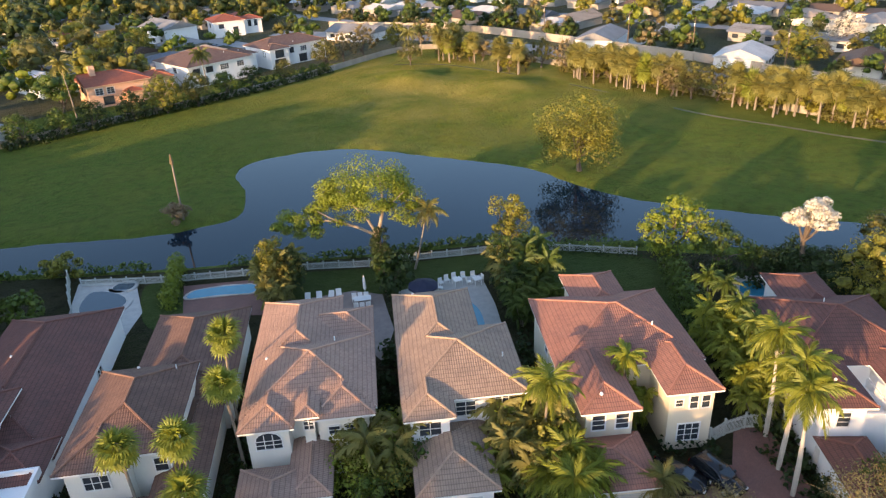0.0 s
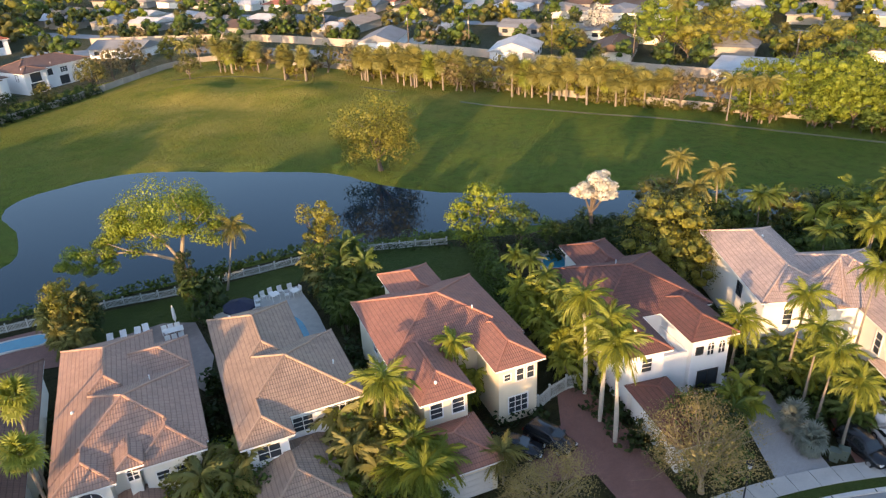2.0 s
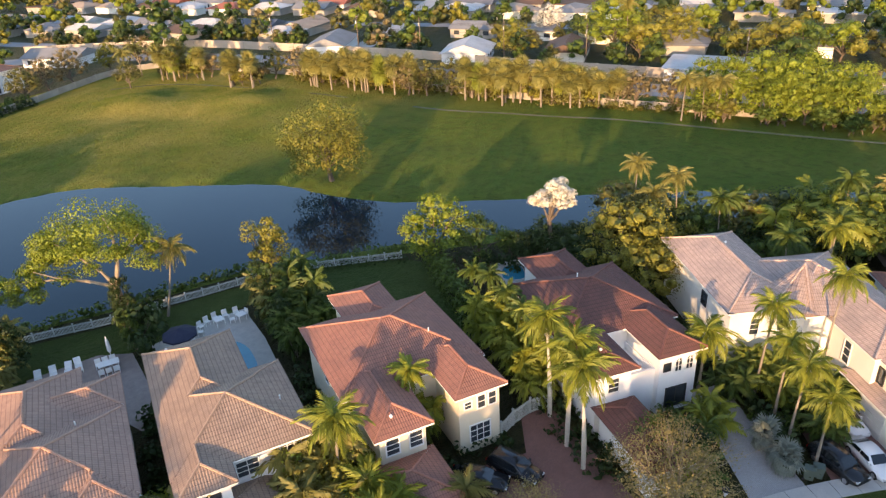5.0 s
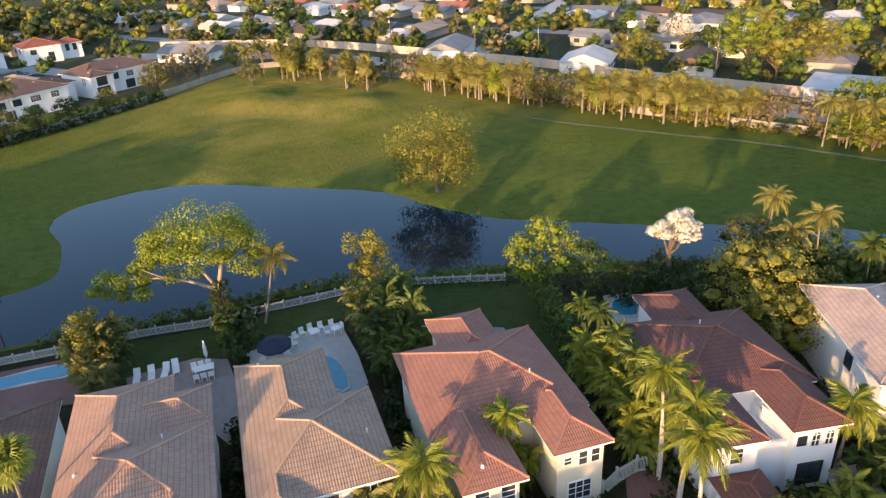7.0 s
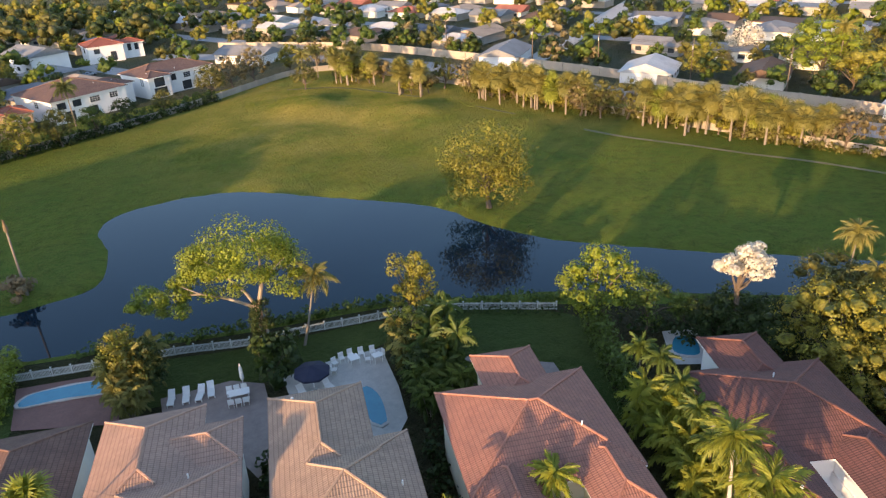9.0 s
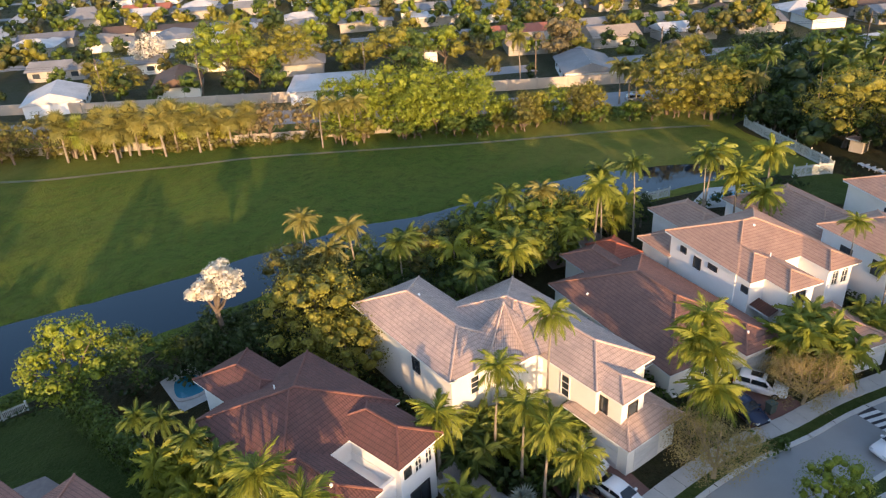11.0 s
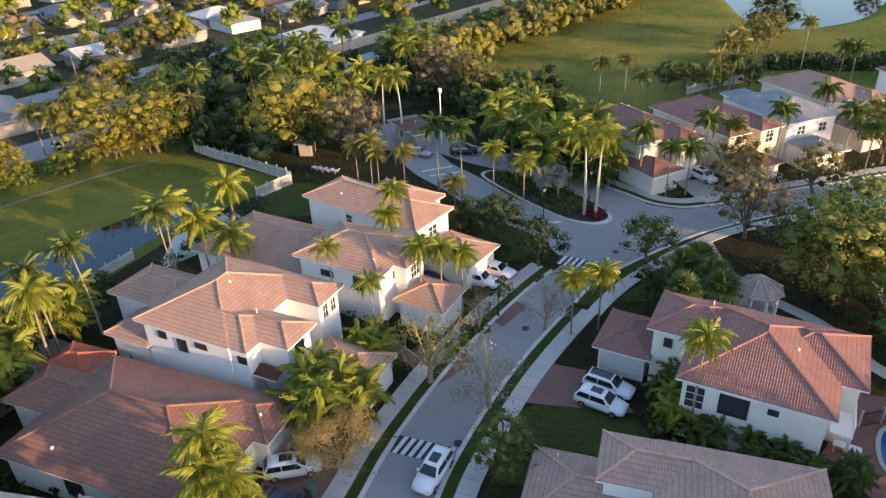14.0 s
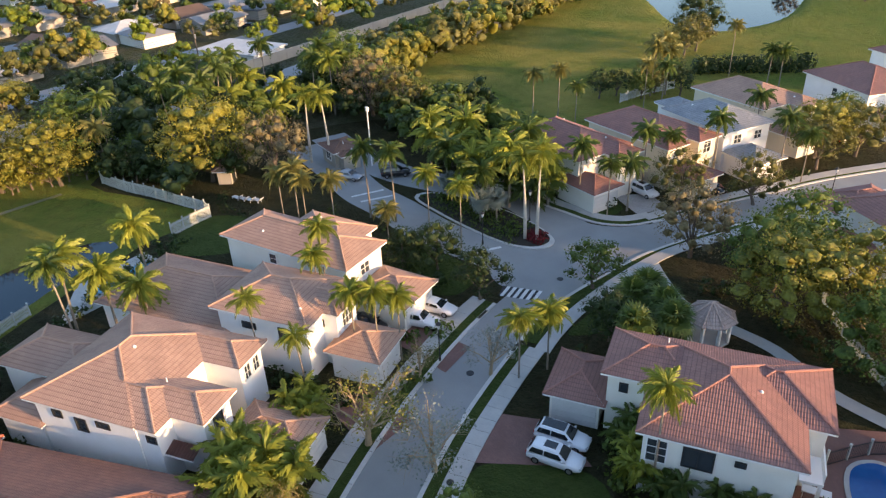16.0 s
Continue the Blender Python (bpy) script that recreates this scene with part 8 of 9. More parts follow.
def chair(x, y, turn, material):
    root = thing("garden_chair", "white garden chair on the terrace", "chair", pose(x, y, 0.09, 0, 0, turn), "garden chairs")
    b = Build()
    b.box(-0.27, 0.27, -0.27, 0.27, 0.4, 0.47)
    part("seat", b, material, root)
    b = Build()
    b.box(-0.27, 0.27, 0.22, 0.29, 0.472, 0.95)
    part("backrest", b, material, root)
    for px, py in ((-0.23, -0.23), (0.23, -0.23), (-0.23, 0.23), (0.23, 0.23)):
        b = Build()
        b.box(px - 0.025, px + 0.025, py - 0.025, py + 0.025, 0, 0.4)
        part("leg", b, material, root)
    return root


def table(x, y, turn, w, d, material):
    root = thing("garden_table", "white garden table on the terrace", "table", pose(x, y, 0.09, 0, 0, turn), "garden tables")
    b = Build()
    b.box(-w / 2, w / 2, -d / 2, d / 2, 0.7, 0.76)
    part("tabletop", b, material, root)
    for px, py in ((-1, -1), (1, -1), (-1, 1), (1, 1)):
        b = Build()
        b.box(px * w * 0.44 - 0.03, px * w * 0.44 + 0.03, py * d * 0.42 - 0.03, py * d * 0.42 + 0.03, 0, 0.7)
        part("leg", b, material, root)
    return root


def parasol(x, y, r, h, material, label, closed=False):
    root = thing("parasol", label, "parasol", pose(x, y, 0.09))
    b = Build()
    b.tube([(0, 0, 0), (0, 0, h)], [0.035, 0.035], 8)
    part("pole", b, TRIM, root)
    b = Build()
    b.tube([(0, 0, 0), (0, 0, 0.1)], [0.35, 0.3], 12)
    part("base", b, CONCRETE, root)
    b = Build()
    if closed:
        b.tube([(0, 0, 0.75), (0, 0, 1.0), (0, 0, h - 0.5), (0, 0, h + 0.05)], [0.1, 0.2, 0.16, 0.03], 9)
    else:
        n = 8
        ring_ = [(r * math.cos(2 * math.pi * i / n), r * math.sin(2 * math.pi * i / n)) for i in range(n)]
        for i in range(n):
            p, q = ring_[i], ring_[(i + 1) % n]
            b.poly([(*p, h - 0.55), (*q, h - 0.55), (0, 0, h + 0.1)])
            b.poly([(*q, h - 0.55), (*p, h - 0.55), (p[0], p[1], h - 0.75), (q[0], q[1], h - 0.75)])
    part("canopy", b, material, root)
    return root


for x, y, tn in [(6.4, 64.6, -18), (7.7, 64.3, -15), (8.9, 63.9, -25), (9.9, 63.9, -12), (17.2, 58.6, 10), (19.6, 58.3, 10), (90.5, 16.2, 40), (88.6, 17.4, 30)]:
    lounger(x, y, tn)
parasol(12.8, 63.3, 1.4, 2.55, CLOTHWHITE, "closed white parasol on the terrace", True)
parasol(18.4, 59.2, 1.75, 2.5, CLOTHNAVY, "open navy parasol over two loungers")
table(12.0, 61.6, -14, 1.9, 1.0, TRIM)
for k in range(3):
    chair(11.3 + 0.65 * k, 62.5 - 0.17 * k, -14, TRIM)
    chair(11.0 + 0.65 * k, 60.8 - 0.17 * k, 166, TRIM)
table(23.2, 60.8, 0, 1.0, 1.0, TRIM)
table(25.3, 59.9, 0, 0.9, 0.9, TRIM)
for x, y, tn in [(21.4, 61.4, 10), (22.3, 61.8, 0), (23.3, 61.9, 0), (24.3, 61.6, -10), (25.4, 61.2, -10), (25.9, 60.2, -80), (20.9, 60.4, 60), (24.4, 60.2, 70)]:
    chair(x, y, tn, CLOTHWHITE)
for x, y in [(30.6, 52.0), (31.6, 51.8), (32.8, 52.1), (30.2, 51.0)]:
    parasol(x, y, 0.75, 1.9, CLOTHWHITE, "small white parasol by the teal pool")
for x, y in [(118.4, -25.3), (117.5, -25.9), (116.7, -26.5), (115.9, -27.3)]:
    lounger(x, y, 110)


# ---- cars ----
def loft(rings):
    b = Build()
    for x, z0, z1, hw, c in rings:
        b.v += [(x, -hw + c, z0), (x, hw - c, z0), (x, hw, z0 + c), (x, hw, z1 - c * 1.6), (x, hw - c * 1.3, z1), (x, -hw + c * 1.3, z1), (x, -hw, z1 - c * 1.6), (x, -hw, z0 + c)]
    for r in range(len(rings) - 1):
        for k in range(8):
            l = (k + 1) % 8
            a = r * 8
            b.f.append((a + k, a + 8 + k, a + 8 + l, a + l))
    b.f.append(tuple(range(0, 8)))
    b.f.append(tuple(len(b.v) - 1 - k for k in range(8)))
    return b


WHEEL = Build()
WHEEL.tube([(0, -0.11, 0), (0, -0.09, 0), (0, 0.09, 0), (0, 0.11, 0)], [0.29, 0.34, 0.34, 0.29], 16)
WHEEL_ME = WHEEL.made("tyre")
WHEEL_ME.materials.append(RUBBER)
RIMB = Build()
RIMB.tube([(0, -0.118, 0), (0, 0.118, 0)], [0.21, 0.21], 12)
RIM_ME = RIMB.made("rim")
RIM_ME.materials.append(CHROME)


def car(kind, x, y, heading, paint, label, group="parked cars", plain=False):
    """kind: suv, sedan or pickup. heading: compass-like, clockwise from +y."""
    long_ = {"suv": 4.75, "sedan": 4.8, "pickup": 5.5}[kind]
    tall = {"suv": 1.72, "sedan": 1.45, "pickup": 1.8}[kind]
    belt = {"suv": 1.05, "sedan": 0.93, "pickup": 1.08}[kind]
    root = thing("car", label, "car", pose(x, y, 0.09, 0, 0, 90 - heading) @ Matrix.Diagonal((0.92, 0.92, 0.92, 1)), group)
    L2 = long_ / 2
    body = loft([(-L2, 0.48, belt - 0.12, 0.72, 0.1), (-L2 + 0.12, 0.32, belt, 0.88, 0.12), (-L2 + 0.9, 0.26, belt + 0.02, 0.94, 0.1), (0.1, 0.25, belt, 0.95, 0.1),
                 (L2 - 1.35, 0.26, belt - 0.03, 0.94, 0.1), (L2 - 0.5, 0.28, belt - 0.13, 0.9, 0.12), (L2 - 0.12, 0.34, belt - 0.25, 0.8, 0.12), (L2, 0.45, belt - 0.38, 0.66, 0.1)])
    bo = part("body", body.made("body", True), paint, root)
    r0, r1, f0, f1 = {"suv": (-L2 + 0.12, -L2 + 0.5, L2 - 2.05, L2 - 1.25), "sedan": (-L2 + 0.55, -L2 + 1.35, L2 - 2.15, L2 - 1.3), "pickup": (-0.75, -0.5, 0.75, 1.4)}[kind]
    t = tall - 0.07

    def wide_at(z):
        return 0.87 - 0.2 * (z - belt) / (tall - belt)
    g = Build()
    stations = [(r0, belt + 0.03), ((r0 + 2 * r1) / 3, belt + (t - belt) * 0.72), (r1, t - 0.03), (r1 + 0.4, tall), (f0 - 0.5, tall), (f0, t - 0.02), ((2 * f0 + f1) / 3, belt + (t - belt) * 0.7), (f1, belt + 0.02)]
    for x_, z_ in stations:
        lo = max(belt - 0.05, z_ - 0.09)
        g.v += [(x_, -wide_at(belt), belt - 0.08), (x_, wide_at(belt), belt - 0.08), (x_, wide_at(lo), lo), (x_, wide_at(z_) - 0.1, z_), (x_, -wide_at(z_) + 0.1, z_), (x_, -wide_at(lo), lo)]
    for k in range(len(stations) - 1):
        for l in range(6):
            g.f.append((k * 6 + l, k * 6 + 6 + l, k * 6 + 6 + (l + 1) % 6, k * 6 + (l + 1) % 6))
    part("cabin", g.made("cabin", True), paint, root)
    lo, hi = belt + 0.05, t - 0.12
    span = (hi - belt) / (t - belt)
    fx, rx = f1 + (f0 - f1) * span - 0.08, r0 + (r1 - r0) * span + 0.1
    mid = (r1 + f0) / 2 - 0.05
    for s in (-1, 1):
        for a, c, e, d in ((mid + 0.05, f1 - 0.28, fx, mid + 0.05), (r0 + 0.2, mid - 0.05, mid - 0.05, rx)):
            w = Build()
            o, i_ = s * (wide_at(lo) + 0.014), s * (wide_at(hi) + 0.014)
            q = [(a, o, lo), (c, o, lo), (e, i_, hi), (d, i_, hi)]
            w.poly(q if s < 0 else q[::-1])
            w.poly([(x_, y_ - s * 0.02, z_) for x_, y_, z_ in (q[::-1] if s < 0 else q)])
            part("side_window", w, CARGLASS, root, "dark tinted car window")
    for a, c, s, nm in ((f1, f0, 1, "windscreen"), (r0, r1, -1, "rear_window")):
        w = Build()
        p0, p1 = (a + (c - a) * 0.12, belt + (t - belt) * 0.14), (a + (c - a) * 0.9, belt + (t - belt) * 0.88)
        q = [(p0[0] + s * 0.05, -0.74, p0[1] + 0.035), (p0[0] + s * 0.05, 0.74, p0[1] + 0.035), (p1[0] + s * 0.05, 0.56, p1[1] + 0.035), (p1[0] + s * 0.05, -0.56, p1[1] + 0.035)]
        w.poly(q if s > 0 else q[::-1])
        w.poly([(x_ - s * 0.03, y_, z_) for x_, y_, z_ in (q[::-1] if s > 0 else q)])
        part(nm, w, CARGLASS, root, "dark tinted car window")
    for s in (-1, 1):
        if plain:
            for wx in (-L2 + 0.9, L2 - 0.95):
                part("tyre", WHEEL_ME, None, root, "", pose(wx, s * 0.86, 0.34))
            continue
        m = Build()
        m.box(f1 - 0.42, f1 - 0.25, s * 0.95 - 0.1, s * 0.95 + 0.1, belt + 0.02, belt + 0.18)
        part("mirror", m, paint, root)
        h = Build()
        h.box(L2 - 0.2, L2 - 0.04, s * 0.6 - 0.16, s * 0.6 + 0.16, belt - 0.4, belt - 0.27)
        part("headlight", h, LAMPCLEAR, root)
        h = Build()
        h.box(-L2 + 0.0, -L2 + 0.12, s * 0.7 - 0.12, s * 0.7 + 0.12, belt - 0.3, belt - 0.1)
        part("tail_light", h, LAMPRED, root)
        for wx in (-L2 + 0.9, L2 - 0.95):
            w = part("tyre", WHEEL_ME, None, root, "", pose(wx, s * 0.86, 0.34))
            part("rim", RIM_ME, None, w)
    if kind == "pickup":
        bed = Build()
        bed.box(-L2 + 0.1, -0.85, -0.78, 0.78, belt + 0.012, belt + 0.03)
        part("bed", bed, RUBBER, root, "black open load bed")
    if kind == "suv" and paint is CARWHITE:
        sr = Build()
        sr.box(r1 + (0.15 if "black roof" in label else 0.9), f0 - (0.05 if "black roof" in label else 0.25), -0.52 if "black roof" in label else -0.4, 0.52 if "black roof" in label else 0.4, tall - 0.004, tall + 0.012)
        part("sunroof", sr, CARGLASS, root, "dark glass sunroof")
    return root


car("suv", 28.4, 24.2, 172, CARBLACK, "black sport utility car on the brick driveway")
car("sedan", 25.8, 25.4, 150, CARBLACK, "black saloon car beside the garage")
car("suv", 50.3, 8.8, 212, CARWHITE, "white sport utility car in the forecourt")
car("sedan", 47.1, 5.7, 215, CARWHITE, "white saloon car in the forecourt")
car("suv", 45.0, 7.3, 200, CARBLACK, "black car in the forecourt")
car("suv", 62.0, -5.3, 196, CARWHITE, "white sport utility car outside the low house")
car("sedan", 58.8, -3.7, 232, CARBLUE, "navy car outside the low house")
car("suv", 56.5, -14.4, 323, CARWHITE, "white sport utility car parked in the street")
car("suv", 57.9, -31.7, 240, CARWHITE, "white sport utility car with a black roof on the driveway")
car("suv", 56.6, -29.9, 240, CARWHITE, "white sport utility car on the driveway")
car("pickup", 78.5, -30.4, 235, CARWHITE, "white pickup truck on the grey driveway")
car("sedan", 79.2, -33.3, 240, CARWHITE, "white saloon car on the grey driveway")
car("sedan", 80.6, -26.2, 245, CARBLACK, "black car in the shade of the garage")
car("sedan", 115.6, -41.0, 237, CARSILVER, "silver car waiting at the gatehouse")
car("suv", 112.3, -47.0, 203, CARBLACK, "long black car leaving by the gate")
car("sedan", 82.0, -78.4, 270, CARBLACK, "black car on the side street driveway")
car("suv", 86.4, -70.6, 270, CARWHITE, "white car outside the corner house")
car("suv", 66.3, -80.6, 100, CARBLACK, "black car on the driveway opposite")
car("sedan", 64.8, -78.4, 100, CARBLACK, "black car beside the white house")
car("sedan", 81.5, -109, 190, CARBLACK, "black car at the end of the side street")
for i, (x, y) in enumerate([(163, -22), (140.5, 60), (120, 118), (126, 90), (150, 8), (105, 172)]):
    car("sedan" if i % 2 else "suv", x, y, 160, [CARWHITE, CARSILVER, CARBLACK][i % 3], "car driving on the main road beyond the wall", "main road cars", True)
for n, (x, y, i, j) in enumerate(FAR_SPOTS[:220]):
    if n % 6 == 0 and math.hypot(x - 20, y - 20) < 260:
        o = np.array([x, y]) + (ea * (9.5 if i % 2 == 0 else -9.5)) + eb * 4
        car("sedan" if n % 12 else "suv", o[0], o[1], 66, [CARWHITE, CARSILVER, CARBLACK, CARWHITE][(n // 6) % 4], "car parked outside a suburb house", "suburb cars", True)


# ---- lamps, poles and small buildings ----
def street_lamp(x, y, h=3.6):
    root = thing("street_lamp", "black iron post-top street lamp", "street lamp", pose(x, y, 0.1), "street lamps")
    b = Build()
    b.tube([(0, 0, 0), (0, 0, 0.5), (0, 0, 0.55), (0, 0, h)], [0.13, 0.11, 0.06, 0.05], 8)
    part("post", b, IRON, root)
    b = Build()
    b.tube([(0, 0, h), (0, 0, h + 0.1), (0, 0, h + 0.5)], [0.08, 0.13, 0.2], 8)
    part("lantern", b, LAMPCLEAR, root, "clear lantern glass")
    b = Build()
    b.tube([(0, 0, h + 0.5), (0, 0, h + 0.58), (0, 0, h + 0.8)], [0.28, 0.26, 0.03], 8)
    part("cap", b, IRON, root)


for x, y in [(87.8, -45.2), (89.2, -53.4), (92.5, -60.7), (33.4, 10.6), (72.0, -29.2), (56.2, -20.2), (71.2, -88.5)]:
    street_lamp(x, y)
b = Build()
b.tube([(0, 0, 0), (0, 0, 8.6)], [0.12, 0.09], 8)
tall = thing("light_mast", "tall white light mast near the gatehouse", "light mast", pose(117.9, -46.0, 0), "", "", b, TRIM)
b = Build()
b.box(-0.3, 0.3, -0.18, 0.18, 8.6, 9.2)
part("lamp_head", b, TRIM, tall)


def utility_pole(x, y, h=10.5, turn=160):
    root = thing("utility_pole", "wooden utility pole with a crossarm", "utility pole", pose(x, y, 0, 0, 0, -turn), "utility poles")
    b = Build()
    b.tube([(0, 0, -0.2), (0, 0, h)], [0.17, 0.11], 7)
    part("post", b, WOODPOLE, root)
    b = Build()
    b.box(-1.2, 1.2, -0.06, 0.06, h - 0.9, h - 0.76)
    part("crossarm", b, WOODPOLE, root)
    b = Build()
    b.tube([(0.25, 0, h - 2.4), (0.25, 0, h - 1.6)], [0.2, 0.2], 8)
    part("transformer", b, CHROME, root)


POLES = [(113, 196), (123, 166), (129.5, 146.5), (136.5, 122), (142.9, 101), (153, 66), (163, 30), (171, 4), (180, -18), (188, -40), (205, -77)]
for x, y in POLES:
    utility_pole(x, y)
for (x0, y0), (x1, y1) in zip(POLES, POLES[1:]):
    for o, zz in ((-1.0, 9.75), (1.0, 9.75), (0, 7.6)):
        b = Build()
        b.tube([(x0 + o + (x1 - x0) * t, y0 + (y1 - y0) * t, zz - 3.2 * t * (1 - t)) for t in np.linspace(0, 1, 9)], [0.03] * 9, 3, False)
        thing("power_line", "thin sagging overhead power line", "cable", None, "power lines", "", b, IRON)

# gazebo in the pocket park
gz = thing("gazebo", "octagonal white gazebo with a tiled roof", "gazebo", pose(60.6, -51.9, 0) @ Matrix.Diagonal((0.82, 0.82, 0.9, 1)))
oct_ = [(2.3 * math.cos(math.pi / 8 + k * math.pi / 4), 2.3 * math.sin(math.pi / 8 + k * math.pi / 4)) for k in range(8)]
b = Build()
b.prism([(x * 1.1, y * 1.1) for x, y in oct_], 0, 0.2)
part("floor", b, CONCRETE, gz)
for x, y in oct_:
    b = Build()
    b.box(x - 0.16, x + 0.16, y - 0.16, y + 0.16, 0.2, 2.7)
    part("column", b, STUCCO["white"], gz)
for (x0, y0), (x1, y1) in zip(oct_, oct_[1:] + oct_[:1]):
    b = Build()
    n = 8
    for k in range(n):
        for t0, t1 in ((k / n, (k + 1) / n),):
            a0 = (x0 + (x1 - x0) * t0, y0 + (y1 - y0) * t0)
            a1 = (x0 + (x1 - x0) * t1, y0 + (y1 - y0) * t1)
            z0, z1 = (2.2 + 0.42 * math.sin(math.pi * t) ** 0.5 if 0 < t < 1 else 2.2 for t in (t0, t1))
            b.poly([(*a0, z0), (*a1, z1), (*a1, 2.8), (*a0, 2.8)])
    part("arch", b, STUCCO["white"], gz)
    V, F, UV = [], [], []
    rr = 1.32
    w = math.dist((x0, y0), (x1, y1)) * rr
    k = int(w / 0.075)
    for i in range(k + 1):
        t = i / k
        e = Vector((x0 + (x1 - x0) * t, y0 + (y1 - y0) * t, 0)) * rr
        r_ = min(t, 1 - t) * 2
        top = e - Vector(((x0 + x1) / 2, (y0 + y1) / 2, 0)) * (rr * r_)
        l = 0.024 * math.cos(2 * math.pi * t * w / 0.3)
        V += [(e.x, e.y, 2.75 + l), (top.x, top.y, 2.75 + 1.7 * r_ + l)]
        if i:
            F.append((2 * i - 2, 2 * i, 2 * i + 1, 2 * i - 1))
            UV.append(((w * (t - 1 / k), 0), (w * t, 0), (w * t, 2.9 * r_), (w * (t - 1 / k), 2.9 * r_)))
    part("roof", mesh("roof", V, F, UV), ROOF["pink"], gz)
part("ridge_tiles", ridge_caps([((x * 1.32, y * 1.32, 2.8), (0, 0, 4.5)) for x, y in oct_]), CAPS["roof_pink"], gz)["kind"] = "stuff"
house("small gatehouse with a low tan tile roof", 119.6, -40.6, 90, [(0, 5.0, 0, 5.6, 2.7), (0.6, 4.4, -1.6, 1.0, 2.5)], "umber", "faded", [(0, "f", 0.5, 0.9, 1.6, 1.2, ""), (0, "l", 0.5, 0.9, 1.6, 1.2, "")], group="gate buildings", pitch=0.3)
house("small beige garden store with a tiled roof", 123.5, -26.5, 35, [(0, 3.2, 0, 3.0, 2.2)], "tan", "faded", [(0, "f", 0.5, 0.1, 1.0, 1.8, "dark")], group="gate buildings", pitch=0.3)
# leaning dead palm by the pond
b, tip = palm_trunk(8.5, 0.2, 0.13, 0.1, 3)
dp = thing("dead_palm", "bare dead palm trunk on the pond bank", "palm trunk", pose(-4.6, 97.0, -0.1))
part("trunk", b, PALMBARK, dp)
b = Build()
b.tube([tip, (tip[0], tip[1], tip[2] + 0.3), (tip[0], tip[1], tip[2] + 1.6)], [0.14, 0.3, 0.1], 7)
part("dry_crown", b, LEAF["dry"], dp)
tree("shrub", -5.2, 96.4, 3.0, "dry", "dry tan bush at the pond edge", "bush")
# island planting
hedge([(86, -47.9), (92, -46.9), (98, -46.3), (103, -46.2)], 1.1, 0.8, "green", "low clipped hedge along the island kerb")
hedge([(86.5, -52.4), (92, -51.9), (98, -50.2), (102.5, -48.2)], 1.1, 0.8, "green", "low clipped hedge along the island kerb")
hedge([(84.0, -50.6), (85.2, -50.4), (85.6, -51.4), (84.6, -51.8)], 1.5, 1.0, "red", "mound of crimson bedding flowers", 0.12, 120, 0.15)
for line in ([(87, -49.2), (92, -48.6), (98, -47.8), (102, -47.2)], [(87.5, -50.6), (92, -50.2), (97, -49.2), (101, -48.0)]):
    hedge(line, 1.5, 1.0, "green", "low green shrubs covering the island bed", 0.17, 40, 0.1)
for x, y in [(91.5, -50.0), (94.0, -49.0), (96.5, -49.4), (99.0, -48.2), (92.5, -48.2)]:
    palm("fan", x, y, 3.4, "silver", 1.2, "silver-blue fan palm on the island", "silver palms", loose=False)
for x, y in [(43.6, 12.2), (42.2, 9.9)]:
    palm("fan", x, y, 1.3, "silver", 1.0, "low silver fan palm beside the driveway", "silver palms", loose=False)
# hedges of the gardens
hedge([(47.0, 53.4), (44.5, 48.5), (41.5, 42.5), (39.6, 38.5)], 2.6, 4.0, "green", "tall dark hedge between two gardens", 0.17, 30)
hedge([(35.5, 64.4), (39, 62), (43, 59), (46, 56.6)], 1.3, 1.1, "deep", "low dark hedge inside the pond fence")
hedge([(-6.4, 80.0), (-7.2, 75.5), (-8.0, 70.5)], 2.0, 2.6, "lime", "tall clipped bright green hedge", 0.15, 60)
hedge([(110.5, -16), (106.5, -13), (103.5, -16)], 1.4, 1.1, "deep", "dark hedge beside the green lawn")
hedge([(107.6, -34.6), (103, -33.6), (98.5, -37.2), (101, -39.2)], 1.6, 1.3, "green", "clipped hedge at the entrance")
hedge([(121, -24), (116, -22.6), (111, -25)], 1.6, 1.3, "deep", "dark clipped hedge of the gate park")
hedge([(121, -122), (117.4, -127.6), (112.5, -133.5), (108.3, -140.3)], 3.0, 3.4, "deep", "tall dark hedge at the edge of the second course", 0.3, 26)
hedge([(101, -70), (104, -85), (104.5, -104), (103.5, -120)], 2.2, 2.2, "deep", "long dark hedge behind the side street gardens", 0.25, 14)
tree("shrub", -19.5, 84.6, 3.4, "gold", "clipped round golden bush by the pond", "bush")
tree("shrub", -23.5, 74.0, 4.0, "green", "large rounded green bush", "bush")
tree("shrub", 16.0, 63.2, 5.0, "deep", "tall dark vine-covered bush", "bush", wide=0.8)


# ---- undergrowth between the houses ----
def undergrowth(pts, h, leaf, label, size=0.22, per=17, r=0.7):
    rr = np.random.default_rng(int(abs(pts[0][0] * 31 + pts[0][1] * 17)) + len(leaf))
    cs, rs = [], []
    for x, y in smooth_line(pts, False, 0.75):
        for k in range(2):
            cs.append((x + rr.normal() * 0.5, y + rr.normal() * 0.5, h * rr.uniform(0.15, 0.7)))
            rs.append(r * rr.uniform(0.6, 1.2))
    thing("undergrowth", label, "shrubs", None, "", "stuff", leaf_mesh("undergrowth", leaf_cloud(cs, rs, per, size, 4, 0.9, 0.4)), LEAF[leaf])


def local(ox, oy, az, pts):
    a = radians(az)
    return [(ox + u * math.cos(a) + v * math.sin(a), oy - u * math.sin(a) + v * math.cos(a)) for u, v in pts]


